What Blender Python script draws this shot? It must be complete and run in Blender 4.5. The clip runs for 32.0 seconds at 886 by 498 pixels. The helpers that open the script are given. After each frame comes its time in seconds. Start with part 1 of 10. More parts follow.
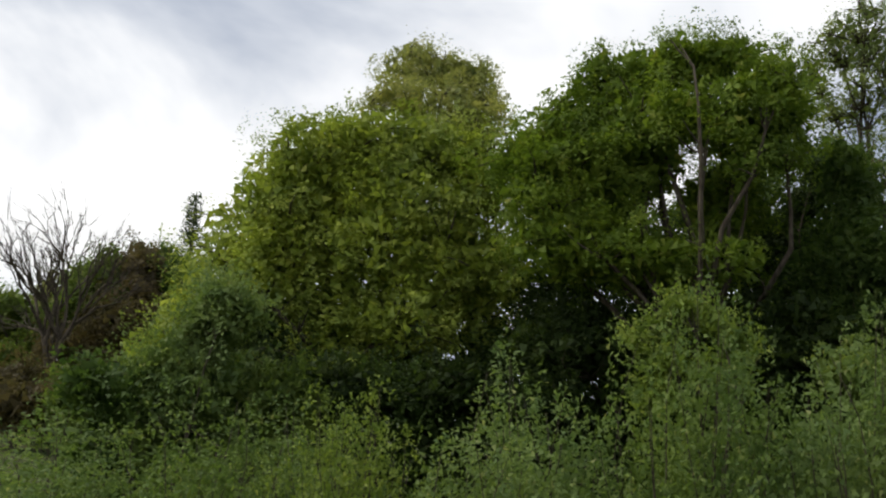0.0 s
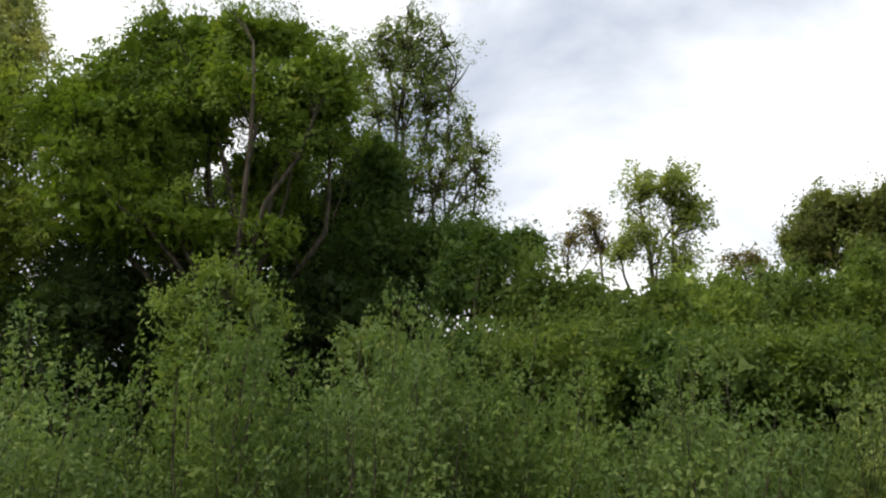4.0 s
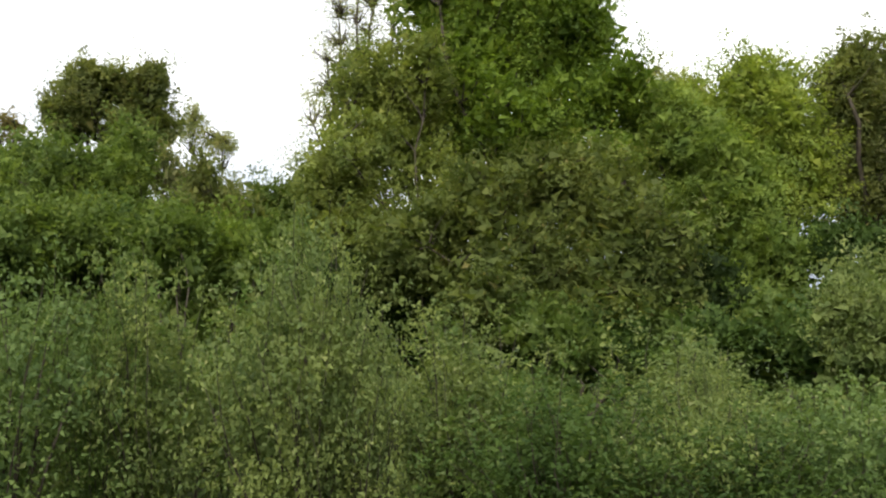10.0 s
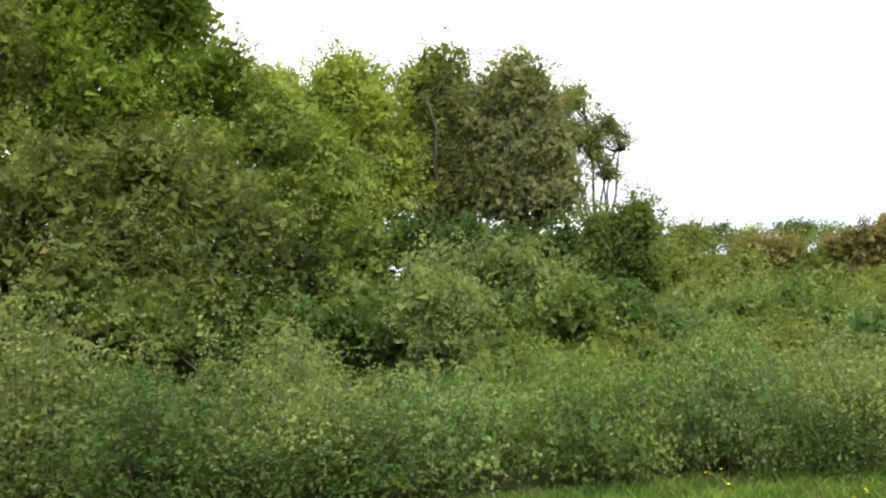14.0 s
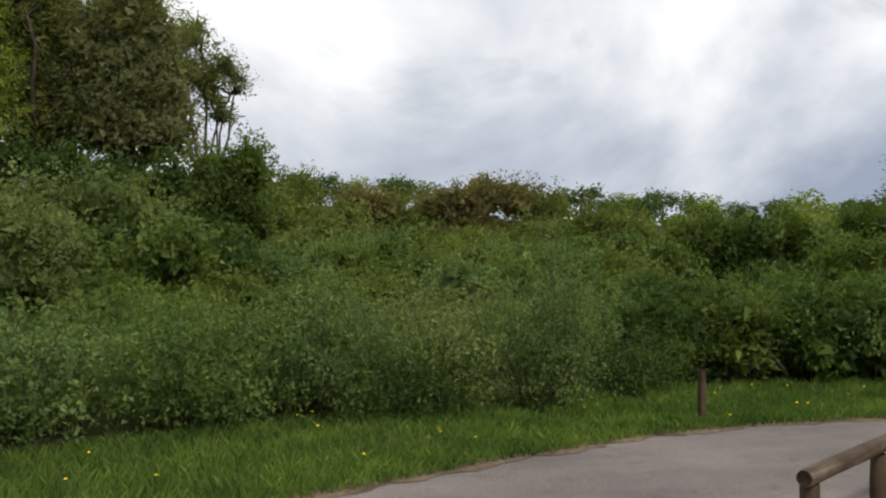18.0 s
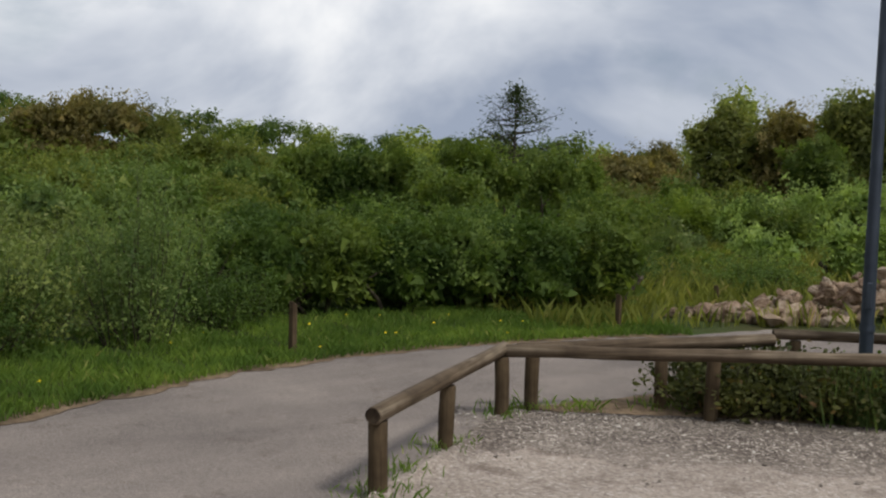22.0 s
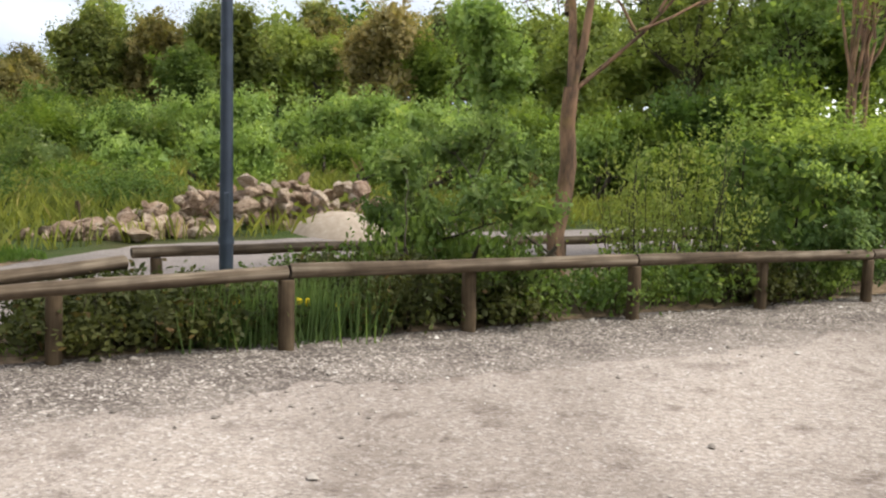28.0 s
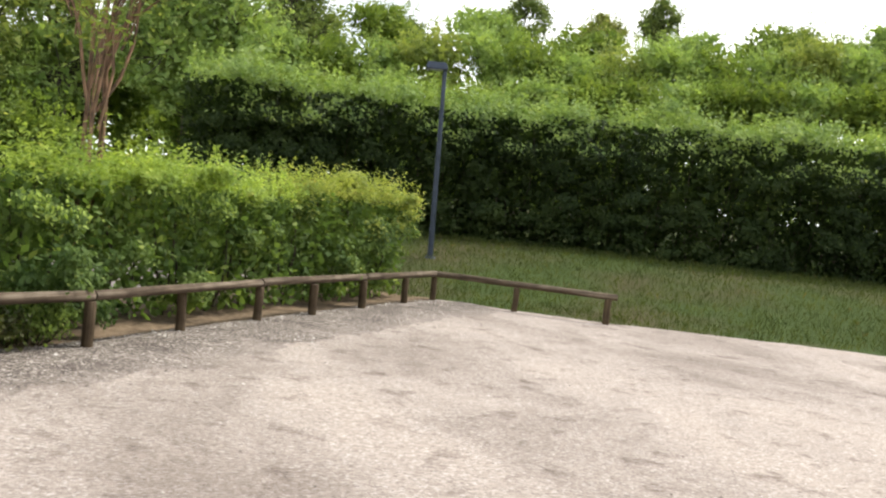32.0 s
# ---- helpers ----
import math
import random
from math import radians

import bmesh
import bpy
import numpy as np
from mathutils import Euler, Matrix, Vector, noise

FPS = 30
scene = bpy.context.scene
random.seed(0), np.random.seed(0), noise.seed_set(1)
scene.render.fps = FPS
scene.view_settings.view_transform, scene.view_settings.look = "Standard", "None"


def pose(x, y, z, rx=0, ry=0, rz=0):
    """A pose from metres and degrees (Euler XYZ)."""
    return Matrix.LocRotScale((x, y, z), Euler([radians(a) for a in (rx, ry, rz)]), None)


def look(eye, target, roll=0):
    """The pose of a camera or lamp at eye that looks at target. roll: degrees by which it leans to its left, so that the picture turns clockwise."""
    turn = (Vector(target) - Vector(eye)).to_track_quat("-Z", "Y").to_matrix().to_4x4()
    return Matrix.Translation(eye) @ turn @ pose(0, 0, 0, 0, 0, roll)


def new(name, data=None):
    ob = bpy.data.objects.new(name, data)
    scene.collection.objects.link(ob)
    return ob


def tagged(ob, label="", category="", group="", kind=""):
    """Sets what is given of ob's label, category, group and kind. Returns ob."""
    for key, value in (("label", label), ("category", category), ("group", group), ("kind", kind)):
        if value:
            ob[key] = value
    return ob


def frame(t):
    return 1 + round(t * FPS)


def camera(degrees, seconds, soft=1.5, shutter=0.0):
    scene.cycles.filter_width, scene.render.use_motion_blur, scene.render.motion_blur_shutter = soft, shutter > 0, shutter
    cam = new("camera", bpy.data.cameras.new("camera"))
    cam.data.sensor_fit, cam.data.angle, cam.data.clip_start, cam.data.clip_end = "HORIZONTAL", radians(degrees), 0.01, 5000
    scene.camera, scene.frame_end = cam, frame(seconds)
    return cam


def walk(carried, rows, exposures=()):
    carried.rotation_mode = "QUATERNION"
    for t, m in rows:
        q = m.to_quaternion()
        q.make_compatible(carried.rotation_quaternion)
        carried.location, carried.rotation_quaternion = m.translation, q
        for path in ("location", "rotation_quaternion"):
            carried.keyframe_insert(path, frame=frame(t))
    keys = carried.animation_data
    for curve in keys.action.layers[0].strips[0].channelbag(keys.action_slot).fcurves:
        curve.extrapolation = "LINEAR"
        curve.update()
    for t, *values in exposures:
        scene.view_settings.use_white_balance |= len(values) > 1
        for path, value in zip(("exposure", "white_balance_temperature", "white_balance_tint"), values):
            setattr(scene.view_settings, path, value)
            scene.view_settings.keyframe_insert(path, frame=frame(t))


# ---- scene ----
cam = camera(48.35, 32.0, soft=2.2)
PATH = [
    (0.0, pose(0.031, 0.146, 1.600, 104.30, -2.28, 9.55)),
    (0.5, pose(0.027, 0.131, 1.605, 104.44, -1.94, 6.92)),
    (1.0, pose(0.012, 0.122, 1.603, 103.85, -1.87, 4.62)),
    (1.5, pose(-0.006, 0.111, 1.601, 104.17, -1.41, 0.77)),
    (2.0, pose(-0.020, 0.122, 1.599, 103.51, -0.99, -3.15)),
    (2.5, pose(-0.033, 0.150, 1.594, 104.25, -0.26, -7.88)),
    (3.0, pose(-0.057, 0.156, 1.596, 103.99, 0.11, -12.43)),
    (3.5, pose(-0.051, 0.154, 1.602, 103.86, -1.29, -14.12)),
    (4.0, pose(-0.012, 0.142, 1.602, 103.55, -1.65, -17.46)),
    (4.5, pose(0.004, 0.145, 1.601, 103.62, -0.36, -21.58)),
    (6.5, pose(-0.075, 0.298, 1.601, 99.91, 1.31, -31.97)),
    (7.0, pose(-0.080, 0.291, 1.595, 98.42, 1.57, -33.42)),
    (7.5, pose(-0.081, 0.271, 1.597, 97.16, 1.43, -36.62)),
    (8.0, pose(-0.087, 0.260, 1.596, 97.68, 1.40, -40.52)),
    (8.5, pose(-0.093, 0.268, 1.596, 98.58, 1.57, -44.50)),
    (9.0, pose(-0.093, 0.303, 1.600, 98.73, 1.87, -49.82)),
    (9.5, pose(-0.102, 0.335, 1.601, 97.19, 2.18, -55.78)),
    (10.0, pose(-0.118, 0.350, 1.601, 95.79, 2.28, -58.95)),
    (10.5, pose(-0.132, 0.354, 1.600, 94.45, 2.32, -61.32)),
    (11.0, pose(-0.134, 0.363, 1.602, 93.13, 2.19, -64.23)),
    (11.5, pose(-0.138, 0.373, 1.601, 92.72, 2.39, -67.16)),
    (12.0, pose(-0.150, 0.398, 1.602, 93.42, 2.18, -70.09)),
    (12.5, pose(-0.170, 0.432, 1.602, 93.75, 1.13, -72.80)),
    (13.0, pose(-0.174, 0.484, 1.604, 92.94, 0.99, -76.85)),
    (13.5, pose(-0.166, 0.507, 1.608, 93.31, 1.88, -80.81)),
    (14.0, pose(-0.158, 0.519, 1.606, 94.10, 2.80, -82.84)),
    (14.5, pose(-0.168, 0.544, 1.605, 93.64, 2.26, -85.44)),
    (15.0, pose(-0.166, 0.563, 1.607, 92.58, 1.88, -91.02)),
    (15.5, pose(-0.160, 0.571, 1.602, 93.04, 2.59, -95.78)),
    (17.5, pose(-0.154, 0.535, 1.598, 90.44, -0.19, -105.59)),
    (18.0, pose(-0.154, 0.507, 1.600, 90.42, -0.09, -105.44)),
    (18.5, pose(-0.163, 0.459, 1.592, 89.25, 0.28, -104.59)),
    (19.0, pose(-0.148, 0.439, 1.595, 88.31, 0.98, -106.41)),
    (19.5, pose(-0.109, 0.420, 1.604, 90.84, -0.22, -109.53)),
    (20.0, pose(-0.055, 0.379, 1.588, 88.07, -0.28, -112.01)),
    (20.5, pose(-0.005, 0.302, 1.600, 86.96, -0.36, -114.08)),
    (21.0, pose(0.015, 0.239, 1.599, 86.31, -1.09, -118.35)),
    (21.5, pose(0.087, 0.186, 1.608, 86.04, -1.82, -123.41)),
    (22.0, pose(0.129, 0.095, 1.611, 86.60, -1.85, -127.27)),
    (22.5, pose(0.189, -0.014, 1.603, 86.69, -1.63, -128.94)),
    (23.0, pose(0.227, -0.134, 1.601, 87.40, -2.32, -129.32)),
    (23.5, pose(0.305, -0.199, 1.591, 86.38, -2.56, -130.28)),
    (24.0, pose(0.433, -0.258, 1.575, 86.85, -3.16, -133.23)),
    (24.5, pose(0.510, -0.324, 1.561, 85.54, -2.94, -134.15)),
    (26.5, pose(0.593, -0.447, 1.608, 84.68, -1.35, -150.43)),
    (27.0, pose(0.557, -0.531, 1.603, 84.63, -1.89, -154.88)),
    (27.5, pose(0.519, -0.683, 1.590, 82.95, -1.60, -159.06)),
    (28.0, pose(0.478, -0.830, 1.582, 82.52, -1.84, -162.08)),
    (28.5, pose(0.416, -1.000, 1.594, 83.05, -2.89, -168.24)),
    (29.0, pose(0.342, -1.170, 1.591, 83.77, -2.18, -174.04)),
    (29.5, pose(0.213, -1.332, 1.590, 85.71, -3.75, -176.05)),
    (30.0, pose(0.165, -1.481, 1.604, 85.65, -4.80, -181.62)),
    (30.5, pose(0.106, -1.589, 1.607, 87.63, -5.00, -187.84)),
    (31.0, pose(0.034, -1.648, 1.593, 87.23, -5.06, -193.51)),
    (31.5, pose(-0.084, -1.743, 1.596, 88.54, -5.65, -196.92)),
    (32.0, pose(-0.138, -1.779, 1.590, 87.44, -6.67, -201.52)),
]
EXPOSURES = [(0.0, -0.2), (1.0, -0.2), (2.0, 0.35), (3.0, 0.35), (4.0, 0.1), (4.5, -0.1), (6.5, -0.68), (7.0, -0.5), (8.0, 0.15), (9.0, 0.35), (9.5, 0.1), (10.0, 0.5), (11.0, 1.2), (12.0, 1.45), (13.0, 1.45), (14.0, 1.0), (15.0, 0.5), (15.5, 0.2), (17.5, -0.3), (19.0, -0.28), (21.0, -0.3), (22.0, -0.35), (24.5, -0.32), (26.5, 0.1), (27.0, 0.22), (28.0, 0.65), (29.0, 0.72), (30.0, 0.78), (31.0, 0.8), (32.0, 0.78)]
walk(cam, PATH, EXPOSURES)

# ---- world and sun ----
SUN_AZ, SUN_EL = -108.0, 54.0
world = bpy.data.worlds.new("sky")
scene.world = world
world.use_nodes = True
wn, wl = world.node_tree.nodes, world.node_tree.links
wn.clear()
w_out = wn.new("ShaderNodeOutputWorld")
w_bg = wn.new("ShaderNodeBackground")
w_sky = wn.new("ShaderNodeTexSky")
w_sky.sky_type = "NISHITA"
w_sky.sun_disc = False
w_sky.sun_elevation = radians(SUN_EL)
w_sky.sun_rotation = radians(SUN_AZ)
w_co = wn.new("ShaderNodeTexCoord")
w_map = wn.new("ShaderNodeMapping")
w_map.inputs["Scale"].default_value = (1.0, 1.0, 1.6)
w_map.inputs["Rotation"].default_value = (0, 0, radians(100))
w_n1 = wn.new("ShaderNodeTexNoise")
w_n1.inputs["Scale"].default_value = 2.6
w_n1.inputs["Detail"].default_value = 7.0
w_n1.inputs["Roughness"].default_value = 0.55
w_n1.inputs["Distortion"].default_value = 0.35
w_n2 = wn.new("ShaderNodeTexNoise")
w_n2.inputs["Scale"].default_value = 1.9
w_n2.inputs["Detail"].default_value = 6.0
w_n2.inputs["Roughness"].default_value = 0.52
w_n2.inputs["Distortion"].default_value = 0.5
w_cover = wn.new("ShaderNodeValToRGB")
w_cover.color_ramp.elements[0].position = 0.27
w_cover.color_ramp.elements[1].position = 0.41
w_cover.color_ramp.elements[0].color = (0.35, 0.35, 0.35, 1)
w_tone = wn.new("ShaderNodeValToRGB")
w_tone.color_ramp.elements[0].position = 0.37
w_tone.color_ramp.elements[0].color = (5.0, 5.8, 7.4, 1)
w_tone.color_ramp.elements[1].position = 0.61
w_tone.color_ramp.elements[1].color = (15.5, 15.5, 15.5, 1)
w_half = w_tone.color_ramp.elements.new(0.5)
w_half.color = (10.2, 10.7, 11.6, 1)
w_mix = wn.new("ShaderNodeMix")
w_mix.data_type = "RGBA"
wl.new(w_co.outputs["Generated"], w_map.inputs["Vector"])
wl.new(w_map.outputs[0], w_n1.inputs["Vector"])
wl.new(w_map.outputs[0], w_n2.inputs["Vector"])
wl.new(w_n1.outputs["Fac"], w_cover.inputs[0])
wl.new(w_n2.outputs["Fac"], w_tone.inputs[0])
wl.new(w_cover.outputs[0], w_mix.inputs["Factor"])
wl.new(w_sky.outputs[0], w_mix.inputs["A"])
wl.new(w_tone.outputs[0], w_mix.inputs["B"])
wl.new(w_mix.outputs["Result"], w_bg.inputs["Color"])
w_bg.inputs["Strength"].default_value = 0.085
wl.new(w_bg.outputs[0], w_out.inputs[0])

sun = new("sun", bpy.data.lights.new("sun", "SUN"))
sun.data.energy = 3.0
sun.data.angle = radians(10)
sun.data.color = (1.0, 0.96, 0.88)
_a, _e = radians(SUN_AZ), radians(SUN_EL)
sun.matrix_world = look((0, 0, 40), (-math.sin(_a) * math.cos(_e), -math.cos(_a) * math.cos(_e), 40 - math.sin(_e)))


# ---- materials ----
class Mat:
    """A node material with short ways to noise, ramps and bumps."""

    def __init__(self, name, rough=0.8):
        self.m = bpy.data.materials.new(name)
        self.m.use_nodes = True
        self.n, self.l = self.m.node_tree.nodes, self.m.node_tree.links
        self.b = self.n["Principled BSDF"]
        self.out = self.n["Material Output"]
        self.b.inputs["Roughness"].default_value = rough
        self.b.inputs["Specular IOR Level"].default_value = 0.12 if rough > 0.6 else 0.5
        self.co = self.n.new("ShaderNodeTexCoord").outputs["Object"]

    def noise(self, scale, detail=4.0, rough=0.55, stretch=None, distort=0.0):
        t = self.n.new("ShaderNodeTexNoise")
        t.inputs["Scale"].default_value = scale
        t.inputs["Detail"].default_value = detail
        t.inputs["Roughness"].default_value = rough
        t.inputs["Distortion"].default_value = distort
        if stretch:
            mp = self.n.new("ShaderNodeMapping")
            mp.inputs["Scale"].default_value = stretch
            self.l.new(self.co, mp.inputs["Vector"])
            self.l.new(mp.outputs[0], t.inputs["Vector"])
        else:
            self.l.new(self.co, t.inputs["Vector"])
        return t.outputs["Fac"]

    def voronoi(self, scale, out="Distance"):
        t = self.n.new("ShaderNodeTexVoronoi")
        t.inputs["Scale"].default_value = scale
        self.l.new(self.co, t.inputs["Vector"])
        return t.outputs[out]

    def ramp(self, fac, *stops):
        r = self.n.new("ShaderNodeValToRGB")
        el = r.color_ramp.elements
        while len(el) < len(stops):
            el.new(0.5)
        for e, (p, c) in zip(el, stops):
            e.position = p
            e.color = (*c, 1) if len(c) == 3 else c
        self.l.new(fac, r.inputs[0])
        return r.outputs[0]

    def mix(self, fac, a, b, mode="MIX"):
        x = self.n.new("ShaderNodeMix")
        x.data_type = "RGBA"
        x.blend_type = mode
        for key, v in (("Factor", fac), ("A", a), ("B", b)):
            if isinstance(v, (int, float)):
                x.inputs[key].default_value = v
            elif isinstance(v, tuple):
                x.inputs[key].default_value = (*v, 1)
            else:
                self.l.new(v, x.inputs[key])
        return x.outputs["Result"]

    def colour(self, c):
        self.l.new(c, self.b.inputs["Base Color"])
        return self

    def bump(self, h, strength=0.4, dist=0.02):
        b = self.n.new("ShaderNodeBump")
        b.inputs["Strength"].default_value = strength
        b.inputs["Distance"].default_value = dist
        self.l.new(h, b.inputs["Height"])
        self.l.new(b.outputs[0], self.b.inputs["Normal"])
        return self


def leaf_mat(name, dark, light, odd, shine=0.5, through_share=0.42):
    """Leaves: a tint for each leaf, a slow drift over the crown, light let through."""
    k = Mat(name, shine + 0.12)
    geo = k.n.new("ShaderNodeNewGeometry")
    isl = geo.outputs["Random Per Island"]
    if name not in ("leaf_spring_green", "leaf_pale_willow"):
        dark, light, odd = [(0.86 * c[0], 0.88 * c[1], 1.02 * c[2]) for c in (dark, light, odd)]
    mid = tuple(0.55 * a + 0.45 * b for a, b in zip(dark, light))
    bright = tuple(0.85 * a + 0.15 * b for a, b in zip(light, dark))
    c = k.ramp(isl, (0.0, mid), (0.8, bright), (0.95, light), (1.0, odd))
    slow = k.noise(0.5, 3.0)
    f = k.ramp(slow, (0.35, (0.72, 0.76, 0.7)), (0.68, (1.22, 1.18, 1.0)))
    c = k.mix(1.0, c, f, "MULTIPLY")
    sprays = k.noise(2.3, 2.0)
    c = k.mix(1.0, c, k.ramp(sprays, (0.36, (0.74, 0.8, 0.78)), (0.64, (1.24, 1.18, 1.05))), "MULTIPLY")
    k.colour(c)
    k.b.inputs["Specular IOR Level"].default_value = 0.15
    tr = k.n.new("ShaderNodeBsdfTranslucent")
    warm = k.mix(1.0, c, (1.22, 1.26, 0.74), "MULTIPLY")
    k.l.new(warm, tr.inputs["Color"])
    mx = k.n.new("ShaderNodeMixShader")
    mx.inputs[0].default_value = through_share
    k.l.new(k.b.outputs[0], mx.inputs[1])
    k.l.new(tr.outputs[0], mx.inputs[2])
    k.l.new(mx.outputs[0], k.out.inputs["Surface"])
    return k.m


LEAF = {
    "cherry": leaf_mat("leaf_olive_cherry", (0.066, 0.084, 0.024), (0.182, 0.215, 0.054), (0.28, 0.24, 0.085)),
    "brownwood": leaf_mat("leaf_brown_wood", (0.075, 0.058, 0.032), (0.15, 0.118, 0.06), (0.2, 0.16, 0.08)),
    "hill": leaf_mat("leaf_hillside", (0.1, 0.125, 0.03), (0.225, 0.26, 0.06), (0.31, 0.31, 0.1)),
    "mid": leaf_mat("leaf_mid_green", (0.066, 0.104, 0.025), (0.17, 0.228, 0.05), (0.28, 0.3, 0.09)),
    "dark": leaf_mat("leaf_dark_green", (0.039, 0.071, 0.019), (0.102, 0.159, 0.036), (0.173, 0.213, 0.070)),
    "maple": leaf_mat("leaf_maple_green", (0.064, 0.114, 0.017), (0.198, 0.274, 0.036), (0.328, 0.351, 0.070)),
    "yellow": leaf_mat("leaf_yellow_green", (0.12, 0.15, 0.035), (0.27, 0.31, 0.075), (0.37, 0.37, 0.115)),
    "pale": leaf_mat("leaf_pale_willow", (0.142, 0.171, 0.069), (0.328, 0.340, 0.146), (0.469, 0.443, 0.238)),
    "fresh": leaf_mat("leaf_fresh_green", (0.093, 0.14, 0.028), (0.235, 0.305, 0.06), (0.35, 0.39, 0.1)),
    "bronze": leaf_mat("leaf_bronze", (0.13, 0.108, 0.042), (0.29, 0.24, 0.09), (0.38, 0.275, 0.115)),
    "spring": leaf_mat("leaf_spring_green", (0.12, 0.165, 0.034), (0.285, 0.345, 0.075), (0.39, 0.41, 0.12)),
    "tan": leaf_mat("leaf_tan_spring", (0.21, 0.165, 0.075), (0.42, 0.335, 0.155), (0.52, 0.4, 0.2)),
    "bronzegreen": leaf_mat("leaf_bronze_green", (0.115, 0.122, 0.05), (0.25, 0.255, 0.108), (0.32, 0.28, 0.14)),
    "oak": leaf_mat("leaf_olive_oak", (0.105, 0.125, 0.036), (0.215, 0.235, 0.068), (0.32, 0.28, 0.1)),
    "grey": leaf_mat("leaf_grey_willow", (0.105, 0.14, 0.045), (0.235, 0.285, 0.09), (0.4, 0.41, 0.19)),
    # new hedge growth, also used to lighten hedge tops as if lit
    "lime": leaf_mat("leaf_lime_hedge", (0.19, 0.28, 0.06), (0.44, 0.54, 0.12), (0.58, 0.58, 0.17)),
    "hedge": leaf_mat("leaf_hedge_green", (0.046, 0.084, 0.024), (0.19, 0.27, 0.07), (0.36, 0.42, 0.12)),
    "conifer": leaf_mat("needle_green", (0.027, 0.045, 0.021), (0.075, 0.101, 0.046), (0.105, 0.123, 0.057)),
    "brush": leaf_mat("leaf_dry_brush", (0.129, 0.097, 0.047), (0.279, 0.217, 0.100), (0.347, 0.305, 0.127)),
    "scrub": leaf_mat("leaf_scrub", (0.085, 0.13, 0.044), (0.21, 0.285, 0.088), (0.36, 0.38, 0.16)),
    "scrub2": leaf_mat("leaf_scrub_dark", (0.07, 0.112, 0.03), (0.178, 0.25, 0.062), (0.3, 0.33, 0.11)),
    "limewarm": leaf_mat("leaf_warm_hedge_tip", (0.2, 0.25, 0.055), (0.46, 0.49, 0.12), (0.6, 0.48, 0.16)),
    # near-black: the shade on the tall hedge's face, put into its leaf colour
    "hedgeshade": leaf_mat("leaf_shaded_hedge", (0.017, 0.03, 0.01), (0.052, 0.078, 0.022), (0.1, 0.13, 0.04)),
    "bramble": leaf_mat("leaf_bramble", (0.04, 0.046, 0.018), (0.1, 0.108, 0.035), (0.2, 0.12, 0.06)),
    "iris": leaf_mat("leaf_iris", (0.091, 0.149, 0.052), (0.213, 0.289, 0.100), (0.277, 0.305, 0.113)),
    "meadow": leaf_mat("meadow_blade", (0.129, 0.149, 0.033), (0.279, 0.289, 0.066), (0.485, 0.382, 0.168)),
    "bankgrass": leaf_mat("bank_blade", (0.05, 0.066, 0.018), (0.11, 0.13, 0.035), (0.19, 0.15, 0.07)),
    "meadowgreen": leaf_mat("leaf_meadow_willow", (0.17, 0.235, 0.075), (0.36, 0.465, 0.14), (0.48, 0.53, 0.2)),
    "edge": leaf_mat("leaf_wood_edge", (0.17, 0.205, 0.06), (0.36, 0.41, 0.11), (0.44, 0.44, 0.15)),
    # no species of its own: deep shade below the crowns as a leaf colour
    "shadegreen": leaf_mat("leaf_canopy_shade", (0.02, 0.035, 0.012), (0.055, 0.085, 0.022), (0.1, 0.13, 0.04)),
    "grass": leaf_mat("grass_blade", (0.08, 0.135, 0.026), (0.19, 0.285, 0.055), (0.36, 0.35, 0.12)),
}


def bark_mat(name, a, b):
    k = Mat(name, 0.9)
    n = k.noise(14, 5, 0.6, (1, 1, 0.25))
    c = k.ramp(n, (0.35, a), (0.62, b))
    moss = k.ramp(k.noise(2.2, 3), (0.55, (1, 1, 1)), (0.72, (0.85, 1.0, 0.6)))
    k.colour(k.mix(1.0, c, moss, "MULTIPLY")).bump(n, 0.6, 0.02)
    return k.m


BARK = bark_mat("bark_dark", (0.035, 0.028, 0.02), (0.09, 0.075, 0.055))
BARK_GREY = bark_mat("bark_grey", (0.1, 0.09, 0.075), (0.22, 0.2, 0.17))
BARK_RED = bark_mat("bark_red_brown", (0.085, 0.06, 0.044), (0.27, 0.165, 0.1))


def wood_mat(name, a, b, worn):
    k = Mat(name, 0.85)
    g = k.noise(9, 6, 0.65, (1, 1, 0.06), 0.6)
    c = k.ramp(g, (0.32, a), (0.47, b), (0.63, worn))
    blot = k.ramp(k.noise(3.1, 4), (0.35, (0.55, 0.53, 0.5)), (0.65, (1.12, 1.1, 1.05)))
    k.colour(k.mix(1.0, c, blot, "MULTIPLY"))
    k.bump(k.noise(34, 5, 0.7, (1, 1, 0.05)), 0.8, 0.008)
    return k.m


LOG = wood_mat("weathered_log", (0.042, 0.03, 0.021), (0.12, 0.09, 0.064), (0.27, 0.225, 0.175))
POST = wood_mat("weathered_post", (0.045, 0.032, 0.02), (0.105, 0.076, 0.048), (0.17, 0.13, 0.085))
END_GRAIN = wood_mat("log_end_grain", (0.02, 0.014, 0.01), (0.05, 0.036, 0.026), (0.09, 0.07, 0.05))

k = Mat("meadow_grass", 0.95)
n1 = k.noise(0.35, 5)
n2 = k.noise(26, 5, 0.7)
c = k.ramp(n2, (0.3, (0.03, 0.045, 0.013)), (0.7, (0.065, 0.095, 0.023)))
k.colour(k.mix(k.ramp(n1, (0.45, (0, 0, 0)), (0.7, (1, 1, 1))), c, (0.075, 0.064, 0.03)))
k.bump(n2, 0.8, 0.05)
MEADOW = k.m

